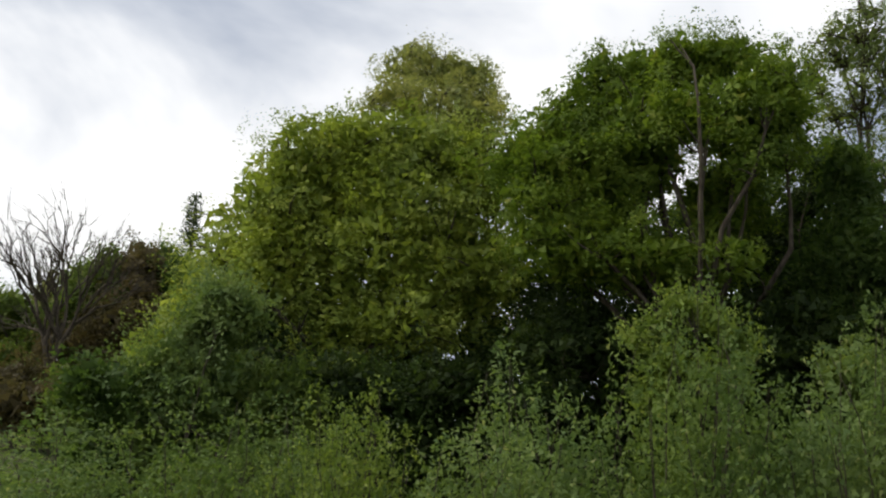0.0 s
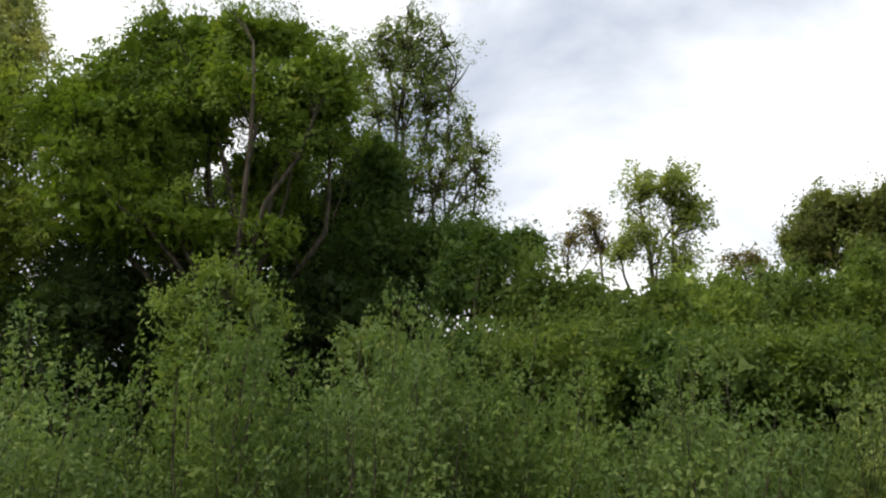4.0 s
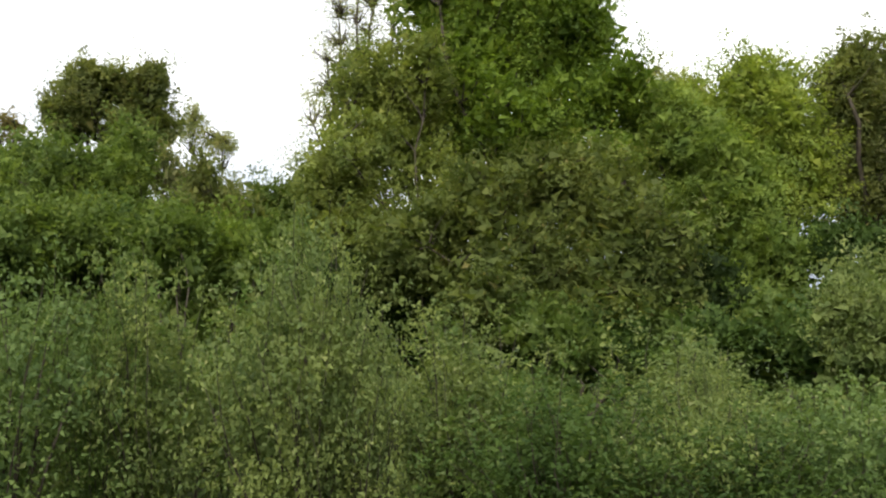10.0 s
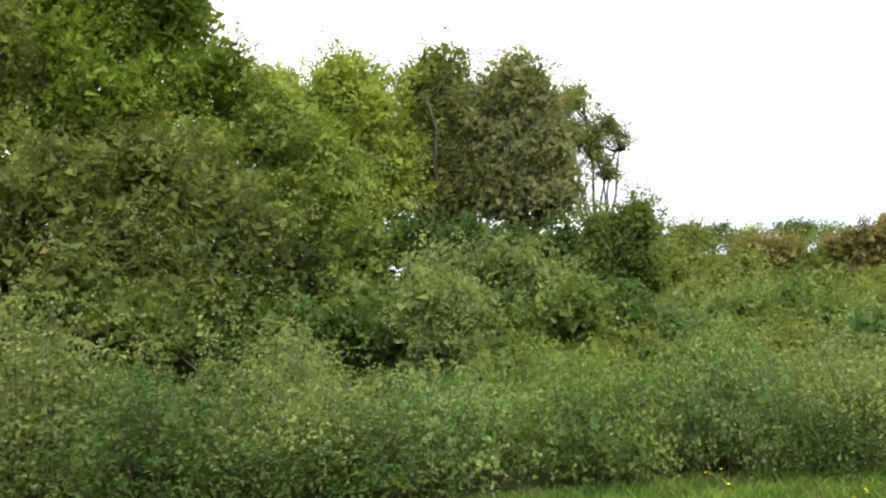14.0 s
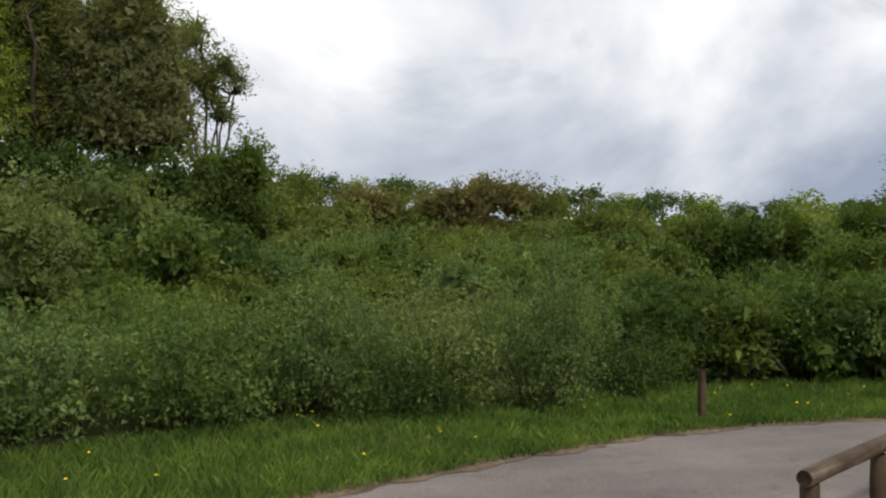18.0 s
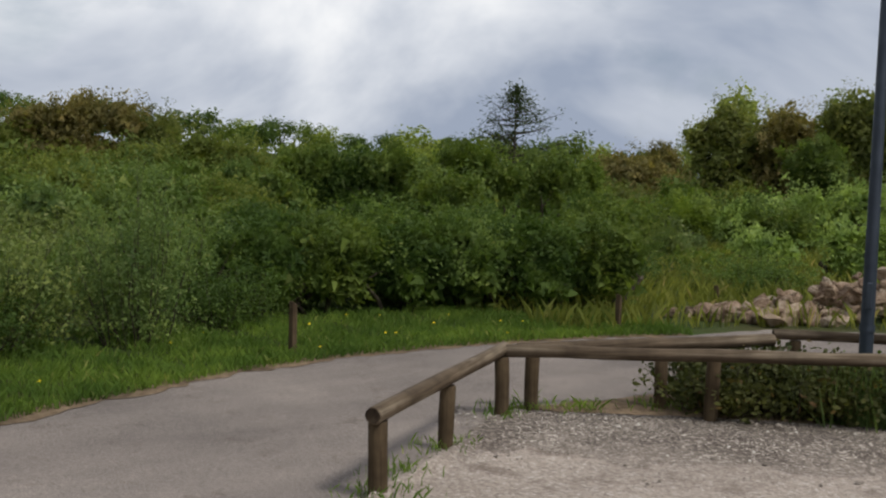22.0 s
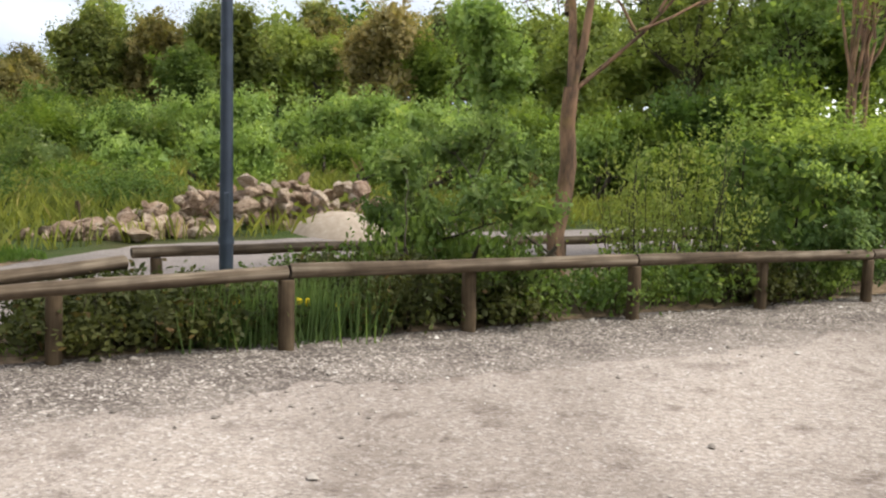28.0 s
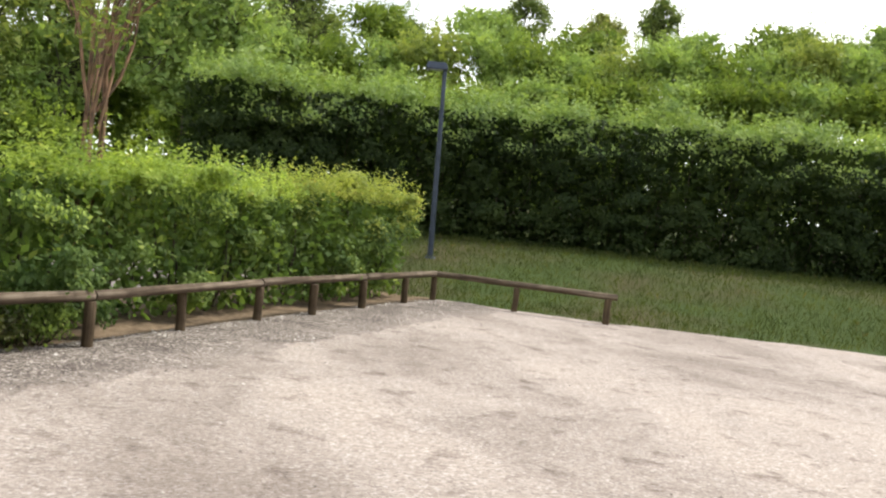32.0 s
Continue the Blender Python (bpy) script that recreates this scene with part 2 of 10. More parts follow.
k = Mat("old_asphalt", 0.9)
fine = k.noise(140, 3, 0.85)
c = k.ramp(fine, (0.3, (0.1, 0.088, 0.082)), (0.5, (0.2, 0.178, 0.165)), (0.72, (0.34, 0.305, 0.285)))
grit = k.ramp(k.noise(38, 4, 0.8), (0.4, (0.86, 0.86, 0.86)), (0.64, (1.12, 1.11, 1.1)))
wide = k.ramp(k.noise(0.5, 6, 0.6), (0.33, (0.8, 0.785, 0.78)), (0.66, (1.16, 1.13, 1.1)))
streak = k.ramp(k.noise(1.3, 6, 0.65, (1, 0.35, 1)), (0.4, (0.88, 0.87, 0.87)), (0.62, (1.08, 1.07, 1.06)))
stain = k.ramp(k.noise(3.2, 5, 0.7), (0.3, (0.76, 0.73, 0.7)), (0.42, (1, 1, 1)))
c = k.mix(1.0, k.mix(1.0, k.mix(1.0, k.mix(1.0, c, grit, "MULTIPLY"), wide, "MULTIPLY"), streak, "MULTIPLY"), stain, "MULTIPLY")
k.colour(c)
k.bump(fine, 0.6, 0.006)
ASPHALT = k.m

def packed(k):
    """Colour and relief of the packed pale gravel."""
    grain = k.noise(120, 4, 0.85)
    sep = k.n.new("ShaderNodeSeparateColor")
    k.l.new(k.voronoi(55, "Color"), sep.inputs[0])
    c = k.ramp(sep.outputs[0], (0.0, (0.22, 0.185, 0.155)), (0.5, (0.36, 0.31, 0.26)), (0.86, (0.44, 0.39, 0.335)), (1.0, (0.6, 0.56, 0.51)))
    c = k.mix(0.4, c, k.ramp(grain, (0.3, (0.22, 0.184, 0.155)), (0.7, (0.47, 0.415, 0.35))))
    tracks = k.ramp(k.noise(0.5, 6, 0.62, (1, 0.6, 1), 0.5), (0.36, (0.6, 0.572, 0.575)), (0.53, (0.87, 0.85, 0.87)), (0.72, (1.0, 0.975, 0.985)))
    spots = k.ramp(k.noise(2.6, 5, 0.65), (0.32, (0.6, 0.57, 0.56)), (0.45, (1, 1, 1)))
    specks = k.ramp(k.noise(21, 3, 0.8), (0.3, (0.66, 0.63, 0.61)), (0.42, (1, 1, 1)), (0.66, (1.1, 1.09, 1.08)))
    c = k.mix(1.0, k.mix(1.0, k.mix(1.0, c, tracks, "MULTIPLY"), spots, "MULTIPLY"), specks, "MULTIPLY")
    return c, k.mix(0.5, grain, k.voronoi(55))


k = Mat("packed_gravel", 0.95)
c, relief = packed(k)
k.colour(c).bump(relief, 0.55, 0.012)
GRAVEL = k.m

k = Mat("coarse_gravel", 0.95)
pale, relief = packed(k)
cell = k.voronoi(62, "Color")
sep = k.n.new("ShaderNodeSeparateColor")
k.l.new(cell, sep.inputs[0])
c = k.ramp(sep.outputs[0], (0.0, (0.06, 0.051, 0.045)), (0.5, (0.155, 0.133, 0.117)), (0.86, (0.275, 0.243, 0.217)), (1.0, (0.52, 0.48, 0.44)))
c = k.mix(1.0, c, k.ramp(k.noise(1.6, 6, 0.65), (0.35, (0.62, 0.58, 0.56)), (0.62, (1.15, 1.12, 1.08))), "MULTIPLY")
# the coarse stones thin out away from the fence, in an uneven line
axis = k.n.new("ShaderNodeVectorMath")
axis.operation = "DOT_PRODUCT"
k.l.new(k.co, axis.inputs[0])
axis.inputs[1].default_value = (-0.72, 0.69, 0.0)
away = k.n.new("ShaderNodeMath")
away.operation = "MULTIPLY_ADD"
k.l.new(k.noise(1.3, 7, 0.7), away.inputs[0])
away.inputs[1].default_value = 1.5
k.l.new(axis.outputs["Value"], away.inputs[2])
span = k.n.new("ShaderNodeMapRange")
k.l.new(away.outputs[0], span.inputs["Value"])
span.inputs["From Min"].default_value = -7.06 + 0.75 + 0.55
span.inputs["From Max"].default_value = -7.06 + 0.75 + 1.55
k.colour(k.mix(span.outputs[0], c, pale))
k.bump(k.mix(0.5, relief, k.voronoi(62)), 0.7, 0.016)
COARSE = k.m

k = Mat("loose_stone", 0.9)
oi = k.n.new("ShaderNodeNewGeometry").outputs["Random Per Island"]
k.colour(k.ramp(oi, (0.0, (0.11, 0.092, 0.078)), (0.5, (0.24, 0.205, 0.175)), (0.88, (0.36, 0.32, 0.28)), (1.0, (0.6, 0.56, 0.51))))
k.bump(k.noise(60), 0.4, 0.004)
STONE = k.m

k = Mat("quarry_rock", 0.9)
ob_random = k.n.new("ShaderNodeObjectInfo").outputs["Random"]
n = k.noise(3.4, 8, 0.65)
c = k.ramp(n, (0.28, (0.15, 0.11, 0.08)), (0.5, (0.4, 0.32, 0.25)), (0.7, (0.6, 0.53, 0.46)))
tint = k.ramp(ob_random, (0.0, (0.66, 0.56, 0.5)), (0.5, (0.95, 0.86, 0.78)), (1.0, (1.12, 1.1, 1.06)))
k.colour(k.mix(1.0, c, tint, "MULTIPLY")).bump(k.noise(9, 9, 0.7), 0.9, 0.05)
ROCK = k.m

k = Mat("pale_sand", 0.95)
n = k.noise(7, 6, 0.65)
k.colour(k.ramp(n, (0.3, (0.27, 0.21, 0.155)), (0.7, (0.39, 0.325, 0.255)))).bump(k.noise(40, 5), 0.2, 0.01)
SAND = k.m

k = Mat("blue_grey_steel", 0.45)
n = k.noise(6, 5)
k.colour(k.ramp(n, (0.3, (0.03, 0.04, 0.06)), (0.7, (0.055, 0.07, 0.095))))
k.b.inputs["Metallic"].default_value = 0.35
STEEL = k.m

k = Mat("lamp_glass", 0.25)
k.colour(k.ramp(k.noise(9), (0.3, (0.3, 0.31, 0.33)), (0.7, (0.42, 0.43, 0.45))))
LAMP_GLASS = k.m

k = Mat("dandelion_yellow", 0.7)
k.colour(k.ramp(k.noise(40), (0.3, (0.7, 0.5, 0.01)), (0.7, (0.85, 0.68, 0.03))))
FLOWER = k.m

k = Mat("dry_earth", 0.97)
n = k.noise(16, 6, 0.7)
k.colour(k.mix(1.0, k.ramp(n, (0.3, (0.085, 0.06, 0.038)), (0.7, (0.23, 0.175, 0.12))), k.ramp(k.noise(1.7, 4), (0.4, (0.7, 0.68, 0.66)), (0.62, (1.3, 1.25, 1.2))), "MULTIPLY")).bump(n, 0.8, 0.03)
EARTH = k.m

k = Mat("scrub_floor", 0.97)
n = k.noise(5, 7, 0.7)
k.colour(k.ramp(n, (0.3, (0.02, 0.028, 0.012)), (0.7, (0.06, 0.07, 0.03)))).bump(n, 0.9, 0.1)
SCRUB = k.m


# ---- mesh helpers ----
def mesh_from(name, verts, faces, mats, smooth=False):
    me = bpy.data.meshes.new(name)
    me.from_pydata([tuple(v) for v in verts], [], [tuple(f) for f in faces])
    for m in mats if isinstance(mats, (list, tuple)) else [mats]:
        me.materials.append(m)
    if smooth:
        me.polygons.foreach_set("use_smooth", [True] * len(me.polygons))
    me.update()
    return me


def fast_mesh(name, verts, faces, mat, smooth=False):
    """verts (n, 3) and faces (m, k), all with k corners, as arrays."""
    me = bpy.data.meshes.new(name)
    kk = faces.shape[1]
    me.vertices.add(len(verts))
    me.vertices.foreach_set("co", np.ascontiguousarray(verts, dtype=np.float32).ravel())
    me.loops.add(faces.size)
    me.loops.foreach_set("vertex_index", np.ascontiguousarray(faces, dtype=np.int32).ravel())
    me.polygons.add(len(faces))
    me.polygons.foreach_set("loop_start", np.arange(0, faces.size, kk, dtype=np.int32))
    me.polygons.foreach_set("loop_total", np.full(len(faces), kk, dtype=np.int32))
    if smooth:
        me.polygons.foreach_set("use_smooth", np.ones(len(faces), dtype=bool))
    me.materials.append(mat)
    me.update(calc_edges=True)
    return me


def thing(name, loc, label, category, group="", turn=0.0):
    ob = new(name)
    ob.empty_display_size = 0.2
    ob.matrix_world = pose(*loc, 0, 0, turn)
    return tagged(ob, label, category, group)


def part(name, me, parent, label=""):
    if isinstance(me, bmesh.types.BMesh):
        data = bpy.data.meshes.new(name)
        me.to_mesh(data)
        me.free()
        me = data
    ob = new(name, me)
    ob.parent = parent
    if label:
        ob["label"] = label
    return ob


def unit(v):
    return v / np.maximum(np.linalg.norm(v, axis=-1, keepdims=True), 1e-9)


def leaves_at(name, pts, face, size, mat, rng, slim=0.5, vary=0.35, near=False, toss=0.5):
    """One small leaf at each of pts, looking roughly along face: a bent diamond where it stands near, else a pointed triangle."""
    n = len(pts)
    up = unit(face + rng.normal(0, toss, (n, 3)))
    ref = unit(rng.normal(0, 1, (n, 3)))
    a = unit(np.cross(up, ref))
    b = np.cross(up, a)
    s = np.broadcast_to(np.asarray(size, float).reshape(-1, 1), (n, 1)) * (1 + rng.uniform(-vary, vary, (n, 1)))
    w = s * slim
    if not near:
        v = np.empty((n, 3, 3))
        v[:, 0] = pts - a * s * 0.42 + b * w * 0.52
        v[:, 1] = pts - a * s * 0.3 - b * w * 0.52
        v[:, 2] = pts + a * s * 0.62
        return fast_mesh(name, v.reshape(-1, 3), np.arange(3 * n).reshape(n, 3), mat)
    v = np.empty((n, 4, 3))
    v[:, 0] = pts - a * s * 0.5
    v[:, 1] = pts + b * w * 0.5 + up * s * 0.06
    v[:, 2] = pts + a * s * 0.5
    v[:, 3] = pts - b * w * 0.5 + up * s * 0.06
    f = np.arange(4 * n).reshape(n, 4)
    return fast_mesh(name, v.reshape(-1, 3), f, mat)


class Wood:
    """Gathers tapered tubes for trunks, limbs and twigs."""

    def __init__(self):
        self.v, self.f, self.k = [], [], 0

    def tube(self, pts, r0, r1, sides=5):
        pts = np.asarray(pts, float)
        m = len(pts)
        d = unit(np.gradient(pts, axis=0))
        ref = np.tile(np.array([0.31, 0.17, 0.94]), (m, 1))
        flat = np.abs((d * ref).sum(1)) > 0.95
        ref[flat] = (1, 0, 0)
        a = unit(np.cross(d, ref))
        b = np.cross(d, a)
        r = np.linspace(r0, r1, m)[:, None, None]
        t = np.linspace(0, 2 * np.pi, sides, endpoint=False)
        ring = pts[:, None] + r * (np.cos(t)[None, :, None] * a[:, None] + np.sin(t)[None, :, None] * b[:, None])
        self.v.append(ring.reshape(-1, 3))
        i = np.arange(m - 1)[:, None] * sides + np.arange(sides)[None]
        j = np.arange(m - 1)[:, None] * sides + (np.arange(sides)[None] + 1) % sides
        self.f.append((np.stack([i, j, j + sides, i + sides], -1).reshape(-1, 4)) + self.k)
        self.k += m * sides

    def mesh(self, name, mat):
        return fast_mesh(name, np.concatenate(self.v), np.concatenate(self.f), mat, True)


def bend(p, q, rng, sag=0.12, steps=5):
    """A wavering line from p to q."""
    p, q = np.asarray(p, float), np.asarray(q, float)
    t = np.linspace(0, 1, steps)[:, None]
    ln = np.linalg.norm(q - p)
    mid = rng.normal(0, sag * ln * 0.5, 3)
    return p + (q - p) * t + mid * (4 * t * (1 - t)) + rng.normal(0, 0.012 * ln, (steps, 3)) * (t * (1 - t) * 4)


def height_at(x, y):
    """The lie of the land: flat by the road, rising into the hillsides."""
    r = math.hypot(x, y)
    az = math.degrees(math.atan2(x, y))
    slope = float(np.interp(az, [-180, -150, -90, -50, -15, 10, 60, 88, 98, 110, 130, 150, 180], [0.035, 0.045, 0.03, 0.12, 0.11, 0.06, 0.05, 0.06, 0.075, 0.056, 0.042, 0.03, 0.035]))
    start = float(np.interp(az, [-180, -90, -50, 152, 180], [30, 30, 14.5, 14.5, 30]))
    h = slope * max(0.0, min(r, 120.0) - start)
    # the grass bank behind the corner of the car park
    d = (x + 6.2) * -0.50 + (y + 16.9) * -0.866
    if d > 0 and x < 4:
        u = min(1.0, d / 6.5)
        h = max(h, 0.85 * u * u * (3 - 2 * u) * min(1.0, (4 - x) / 6.0) + 0.03 * max(0.0, min(60.0, d - 6.5)))
    return h


CAM_XY = (0.1, 0.1)


def view_turn(x, y):
    """Turn that lays a thing's own x axis across the line of sight."""
    return math.degrees(math.atan2(-(x - CAM_XY[0]), y - CAM_XY[1]))


# ---- growing things ----
def broken(lobes, rng, clump):
    """Uneven crowns: every large lobe becomes a smaller heart with three or four lesser lobes about it."""
    out = []
    for lo in lobes:
        x, y, z, r, h = lo
        if r < clump * 1.2:
            out.append(lo)
            continue
        out.append((x, y, z, r * 0.92, h * 0.92))
        for _ in range(rng.integers(3, 5)):
            d = unit(rng.normal(0, 1, 3) + np.array([0, 0, 0.25]))
            f = rng.uniform(0.38, 0.6)
            g = rng.uniform(0.5, 0.66)
            out.append((x + d[0] * g * r, y + d[1] * g * r, z + d[2] * g * h, r * f, h * f))
    return out


def swollen(lobes, f):
    return [(a, b, c, r * f, h * f) for a, b, c, r, h in lobes]


def joined(lobes):
    """Lesser lobes set between neighbours, so that the crown closes."""
    out = list(lobes)
    for i, a in enumerate(lobes):
        near = sorted(lobes[:i], key=lambda b: math.dist(a[:3], b[:3]))
        for b in near[:2]:
            out.append(tuple((a[k] + b[k]) / 2 for k in range(3)) + tuple((a[k] + b[k]) * 0.42 for k in (3, 4)))
    return out


def crown_points(lobes, clump, n, rng, flat, hollow=0.5, low=-0.75, lift=0.5):
    """Sprays spread over the lobes, reaching out and up, and leaf places along them."""
    area = np.array([lo[3] * lo[4] for lo in lobes], float)
    share = area / area.sum()
    per = []
    for lo, s in zip(lobes, share):
        cnt = max(5, int(4.2 * lo[3] * lo[4] / clump ** 2))
        d = unit(rng.normal(0, 1, (cnt * 2, 3)))
        d = d[d[:, 2] > low][:cnt]
        k1, k2 = unit(rng.normal(0, 1, 3)), unit(rng.normal(0, 1, 3))
        swell = 1 + 0.12 * np.sin(5 * (d @ k1) + 1.0)[:, None] + 0.1 * np.sin(8 * (d @ k2))[:, None]
        rad = rng.uniform(hollow * 0.6, 1.0, (len(d), 1)) ** 0.6 * rng.uniform(0.65, 1.12, (len(d), 1)) * swell
        c = np.array(lo[:3]) + d * rad * np.array([lo[3], lo[3], lo[4]])
        per.append((c, d, s))
    cs, leaf_p, leaf_n = [], [], []
    for c, d, s in per:
        m = max(40, int(n * s))
        i = rng.integers(0, len(c), m)
        sz = clump * rng.uniform(0.6, 1.7, len(c))[:, None]
        # every spray is a leafy twig: a slanting blade of leaves that points outwards and droops or lifts at its end
        axis = unit(0.9 * d + np.array([0, 0, lift - 0.3]) + rng.normal(0, 0.3, d.shape))
        plane = unit(np.array([0, 0, 0.75]) + 0.75 * d + rng.normal(0, 0.3, d.shape))
        plane = unit(plane - axis * (plane * axis).sum(1, keepdims=True))
        side = np.cross(axis, plane)
        t = rng.uniform(-0.6, 1.0, (m, 1))
        wide = rng.normal(0, 0.36, (m, 1)) * (1.05 - 0.75 * np.maximum(0, t))
        thick = rng.normal(0, 0.15 + 0.12 * flat, (m, 1))
        off = (axis[i] * t * 0.85 + side[i] * wide + plane[i] * thick) * sz[i]
        leaf_p.append(c[i] + off)
        leaf_n.append(unit(plane[i] + 0.45 * d[i] + np.array([0, 0, 0.1])))
        cs.append(c)
    return np.concatenate(cs), np.concatenate(leaf_p), np.concatenate(leaf_n)


def core_points(lobes, n, rng, fill):
    """Shaded inner foliage that fills the lobes."""
    area = np.array([lo[3] * lo[4] for lo in lobes], float)
    out = []
    for lo, s in zip(lobes, area / area.sum()):
        m = max(6, int(n * s))
        d = unit(rng.normal(0, 1, (m, 3))) * rng.uniform(0.05, 1, (m, 1)) ** 0.4 * fill
        out.append(np.array(lo[:3]) + d * np.array([lo[3], lo[3], lo[4]]))
    return np.concatenate(out)


def tree(name, x, y, lobes, leaf, n, size, label, category="tree", seed=1, clump=0.8, flat=0.5, trunk=0.22, fork=0.35,
         bark=None, twigs=0.4, hollow=0.5, slim=0.55, group="", low=-0.75, stems=1, z=None, core=0.3, skirt=False):
    """A broadleaf tree: trunk, limbs into every lobe of the crown, and leaves in clumps.
    lobes: (across, deep, height, radius, half height) from the foot, across the line of sight."""
    rng = np.random.default_rng(seed)
    bushy = category == "bush"
    n, size = (int(n * 1.3), size * 0.78) if bushy or math.hypot(x, y) > 33 else (int(n * 2.1), size * 0.66)
    base = height_at(x, y) - 0.05 if z is None else z
    top = thing(name, (x, y, base), label, category, group, view_turn(x, y))
    bark = bark or BARK
    lobes = [(lo[0], lo[1], lo[2] - base, lo[3], lo[4]) for lo in lobes]
    low_lobes = []
    if category == "bush" or skirt:
        low_lobes = [(lo[0], lo[1], (lo[2] - 0.3 * lo[4]) * 0.5, lo[3] * 0.95, (lo[2] - 0.3 * lo[4]) * 0.52) for lo in lobes if lo[2] - lo[4] > 0.2]
    limbs, lobes = lobes, joined(swollen(lobes, 1.08 if core < 0.3 else 1.3)) if len(lobes) > 7 and not bushy else joined(broken(lobes, rng, clump))
    cs, lp, ln = crown_points(lobes, clump, n, rng, flat, hollow, low, 1.3 if category == "bush" else 0.5)
    hi = max(lo[2] + lo[4] for lo in lobes)
    cx = float(np.mean([lo[0] for lo in lobes])) * 0.5
    fz = hi * fork
    heads = []
    for s in range(stems):
        off = np.array([rng.uniform(-0.5, 0.5), rng.uniform(-0.4, 0.4), 0]) * (0 if stems == 1 else 1.2)
        head = np.array([cx, 0, fz]) + off * 1.5
        w = Wood()
        w.tube(bend(off * 0.6, head, rng, 0.06, 6), trunk * 1.25, trunk * 0.8, 8)
        heads.append(head)
        part("trunk" if stems == 1 else "stem", w.mesh("stem", bark), top)
    w = Wood()
    tips = []
    for lo in limbs:
        c = np.array(lo[:3])
        head = heads[rng.integers(0, len(heads))]
        limb = bend(head - np.array([0, 0, rng.uniform(0, 0.2) * fz]), c + np.array([0, 0, 0.45 * lo[4]]), rng, 0.14, 7)
        r = trunk * rng.uniform(0.4, 0.62) * (0.6 if len(limbs) > 11 else 1.0)
        w.tube(limb, r, r * 0.25, 6)
        tips.append(limb)
    every = np.concatenate(tips)
    pick = rng.random(len(cs)) < twigs
    for c in cs[pick]:
        d = np.linalg.norm(every - c, axis=1) + 0.8 * np.maximum(0, every[:, 2] - c[2] + 0.3)
        p = every[d.argmin()]
        w.tube(bend(p, c, rng, 0.16, 3 if bushy else 4), trunk * 0.16, trunk * 0.04, 3)
    part("branchwork", w.mesh("branchwork", bark), top)
    big = np.full(len(lp), size)
    if core:
        mass = sum(lo[3] * lo[4] for lo in lobes)
        kp = core_points(lobes + low_lobes, int(n * 0.6 * core * (1 + sum(lo[3] * lo[4] for lo in low_lobes) / mass)), rng, 0.74)
        kp = kp[kp[:, 2] > 0.1]
        lp, ln = np.concatenate([lp, kp]), np.concatenate([ln, unit(rng.normal(0, 1, kp.shape))])
        big = np.concatenate([big, np.full(len(kp), size * 3.0)])
    part("crown", leaves_at("crown", lp, ln, big, LEAF[leaf], rng, max(slim, 0.62), toss=0.24), top)
    return top


def shrub_mesh(height, radius, n, size, rng, shoots=30, slim=0.45, spread=0.12, bare=0.04):
    """Upright shoots from one foot with leaves along them. Returns leaf places, faces and the shoots."""
    w = Wood()
    lp, ln = [], []
    per = max(6, n // shoots)
    for s in range(shoots):
        a = rng.uniform(0, 2 * np.pi)
        lean = radius * math.sqrt(rng.uniform(0.0, 1.0))
        h = height * (1.0 - 0.46 * (lean / radius) ** 2) * rng.uniform(0.8, 1.06)
        foot = np.array([math.cos(a), math.sin(a), 0]) * lean * 0.45
        tip = np.array([math.cos(a) * lean, math.sin(a) * lean, h])
        pts = bend(foot, tip, rng, 0.1, 6)
        w.tube(pts, 0.005 + 0.003 * height, 0.0025, 4)
        # leaves stand in tufts on short side twigs
        tufts = 24
        t = rng.uniform(bare, 1.0, tufts) ** 1.1
        t[0] = 1.0
        seg = np.clip((t * 5).astype(int), 0, 4)
        fr = (t * 5 - seg)[:, None]
        p = pts[seg] * (1 - fr) + pts[seg + 1] * fr
        wide = 1.35 * spread * (1.5 - 1.1 * t)[:, None] * (0.6 + 0.4 * height)
        c = p + rng.normal(0, 1, (tufts, 3)) * wide * np.array([1, 1, 0.3]) + np.array([0, 0, 0.4]) * wide
        i = rng.integers(0, tufts, per)
        p = c[i] + rng.normal(0, 1, (per, 3)) * (0.034 + 0.016 * height) * np.array([0.9, 0.9, 1.1]) * (1.15 - 0.5 * t[i])[:, None]
        lp.append(p)
        ln.append(unit(np.array([math.cos(a) * 0.6, math.sin(a) * 0.6, 0.35]) + rng.normal(0, 0.5, (per, 3))))
    m = n // 4
    kp = unit(rng.normal(0, 1, (m, 3))) * rng.uniform(0, 1, (m, 1)) ** 0.4 * np.array([radius * 0.66, radius * 0.66, height * 0.38]) + np.array([0, 0, height * 0.38])
    lp.append(kp)
    ln.append(unit(rng.normal(0, 1, (m, 3))))
    lp, ln = np.concatenate(lp), np.concatenate(ln)
    keep = lp[:, 2] > 0.06
    return lp[keep], ln[keep], w


SHRUB = {}


def shrub_kind(key, height, radius, n, size, leaf, seed, near=False, **kw):
    rng = np.random.default_rng(seed)
    lp, ln, w = shrub_mesh(height, radius, n, size, rng, **kw)
    big = np.full(len(lp), size)
    big[-(n // 5):] *= 1.5
    SHRUB[key] = (w.mesh("shoot_tangle", BARK), leaves_at("foliage", lp, ln, big, LEAF[leaf], rng, 0.58, near=near, toss=0.85), height, radius)


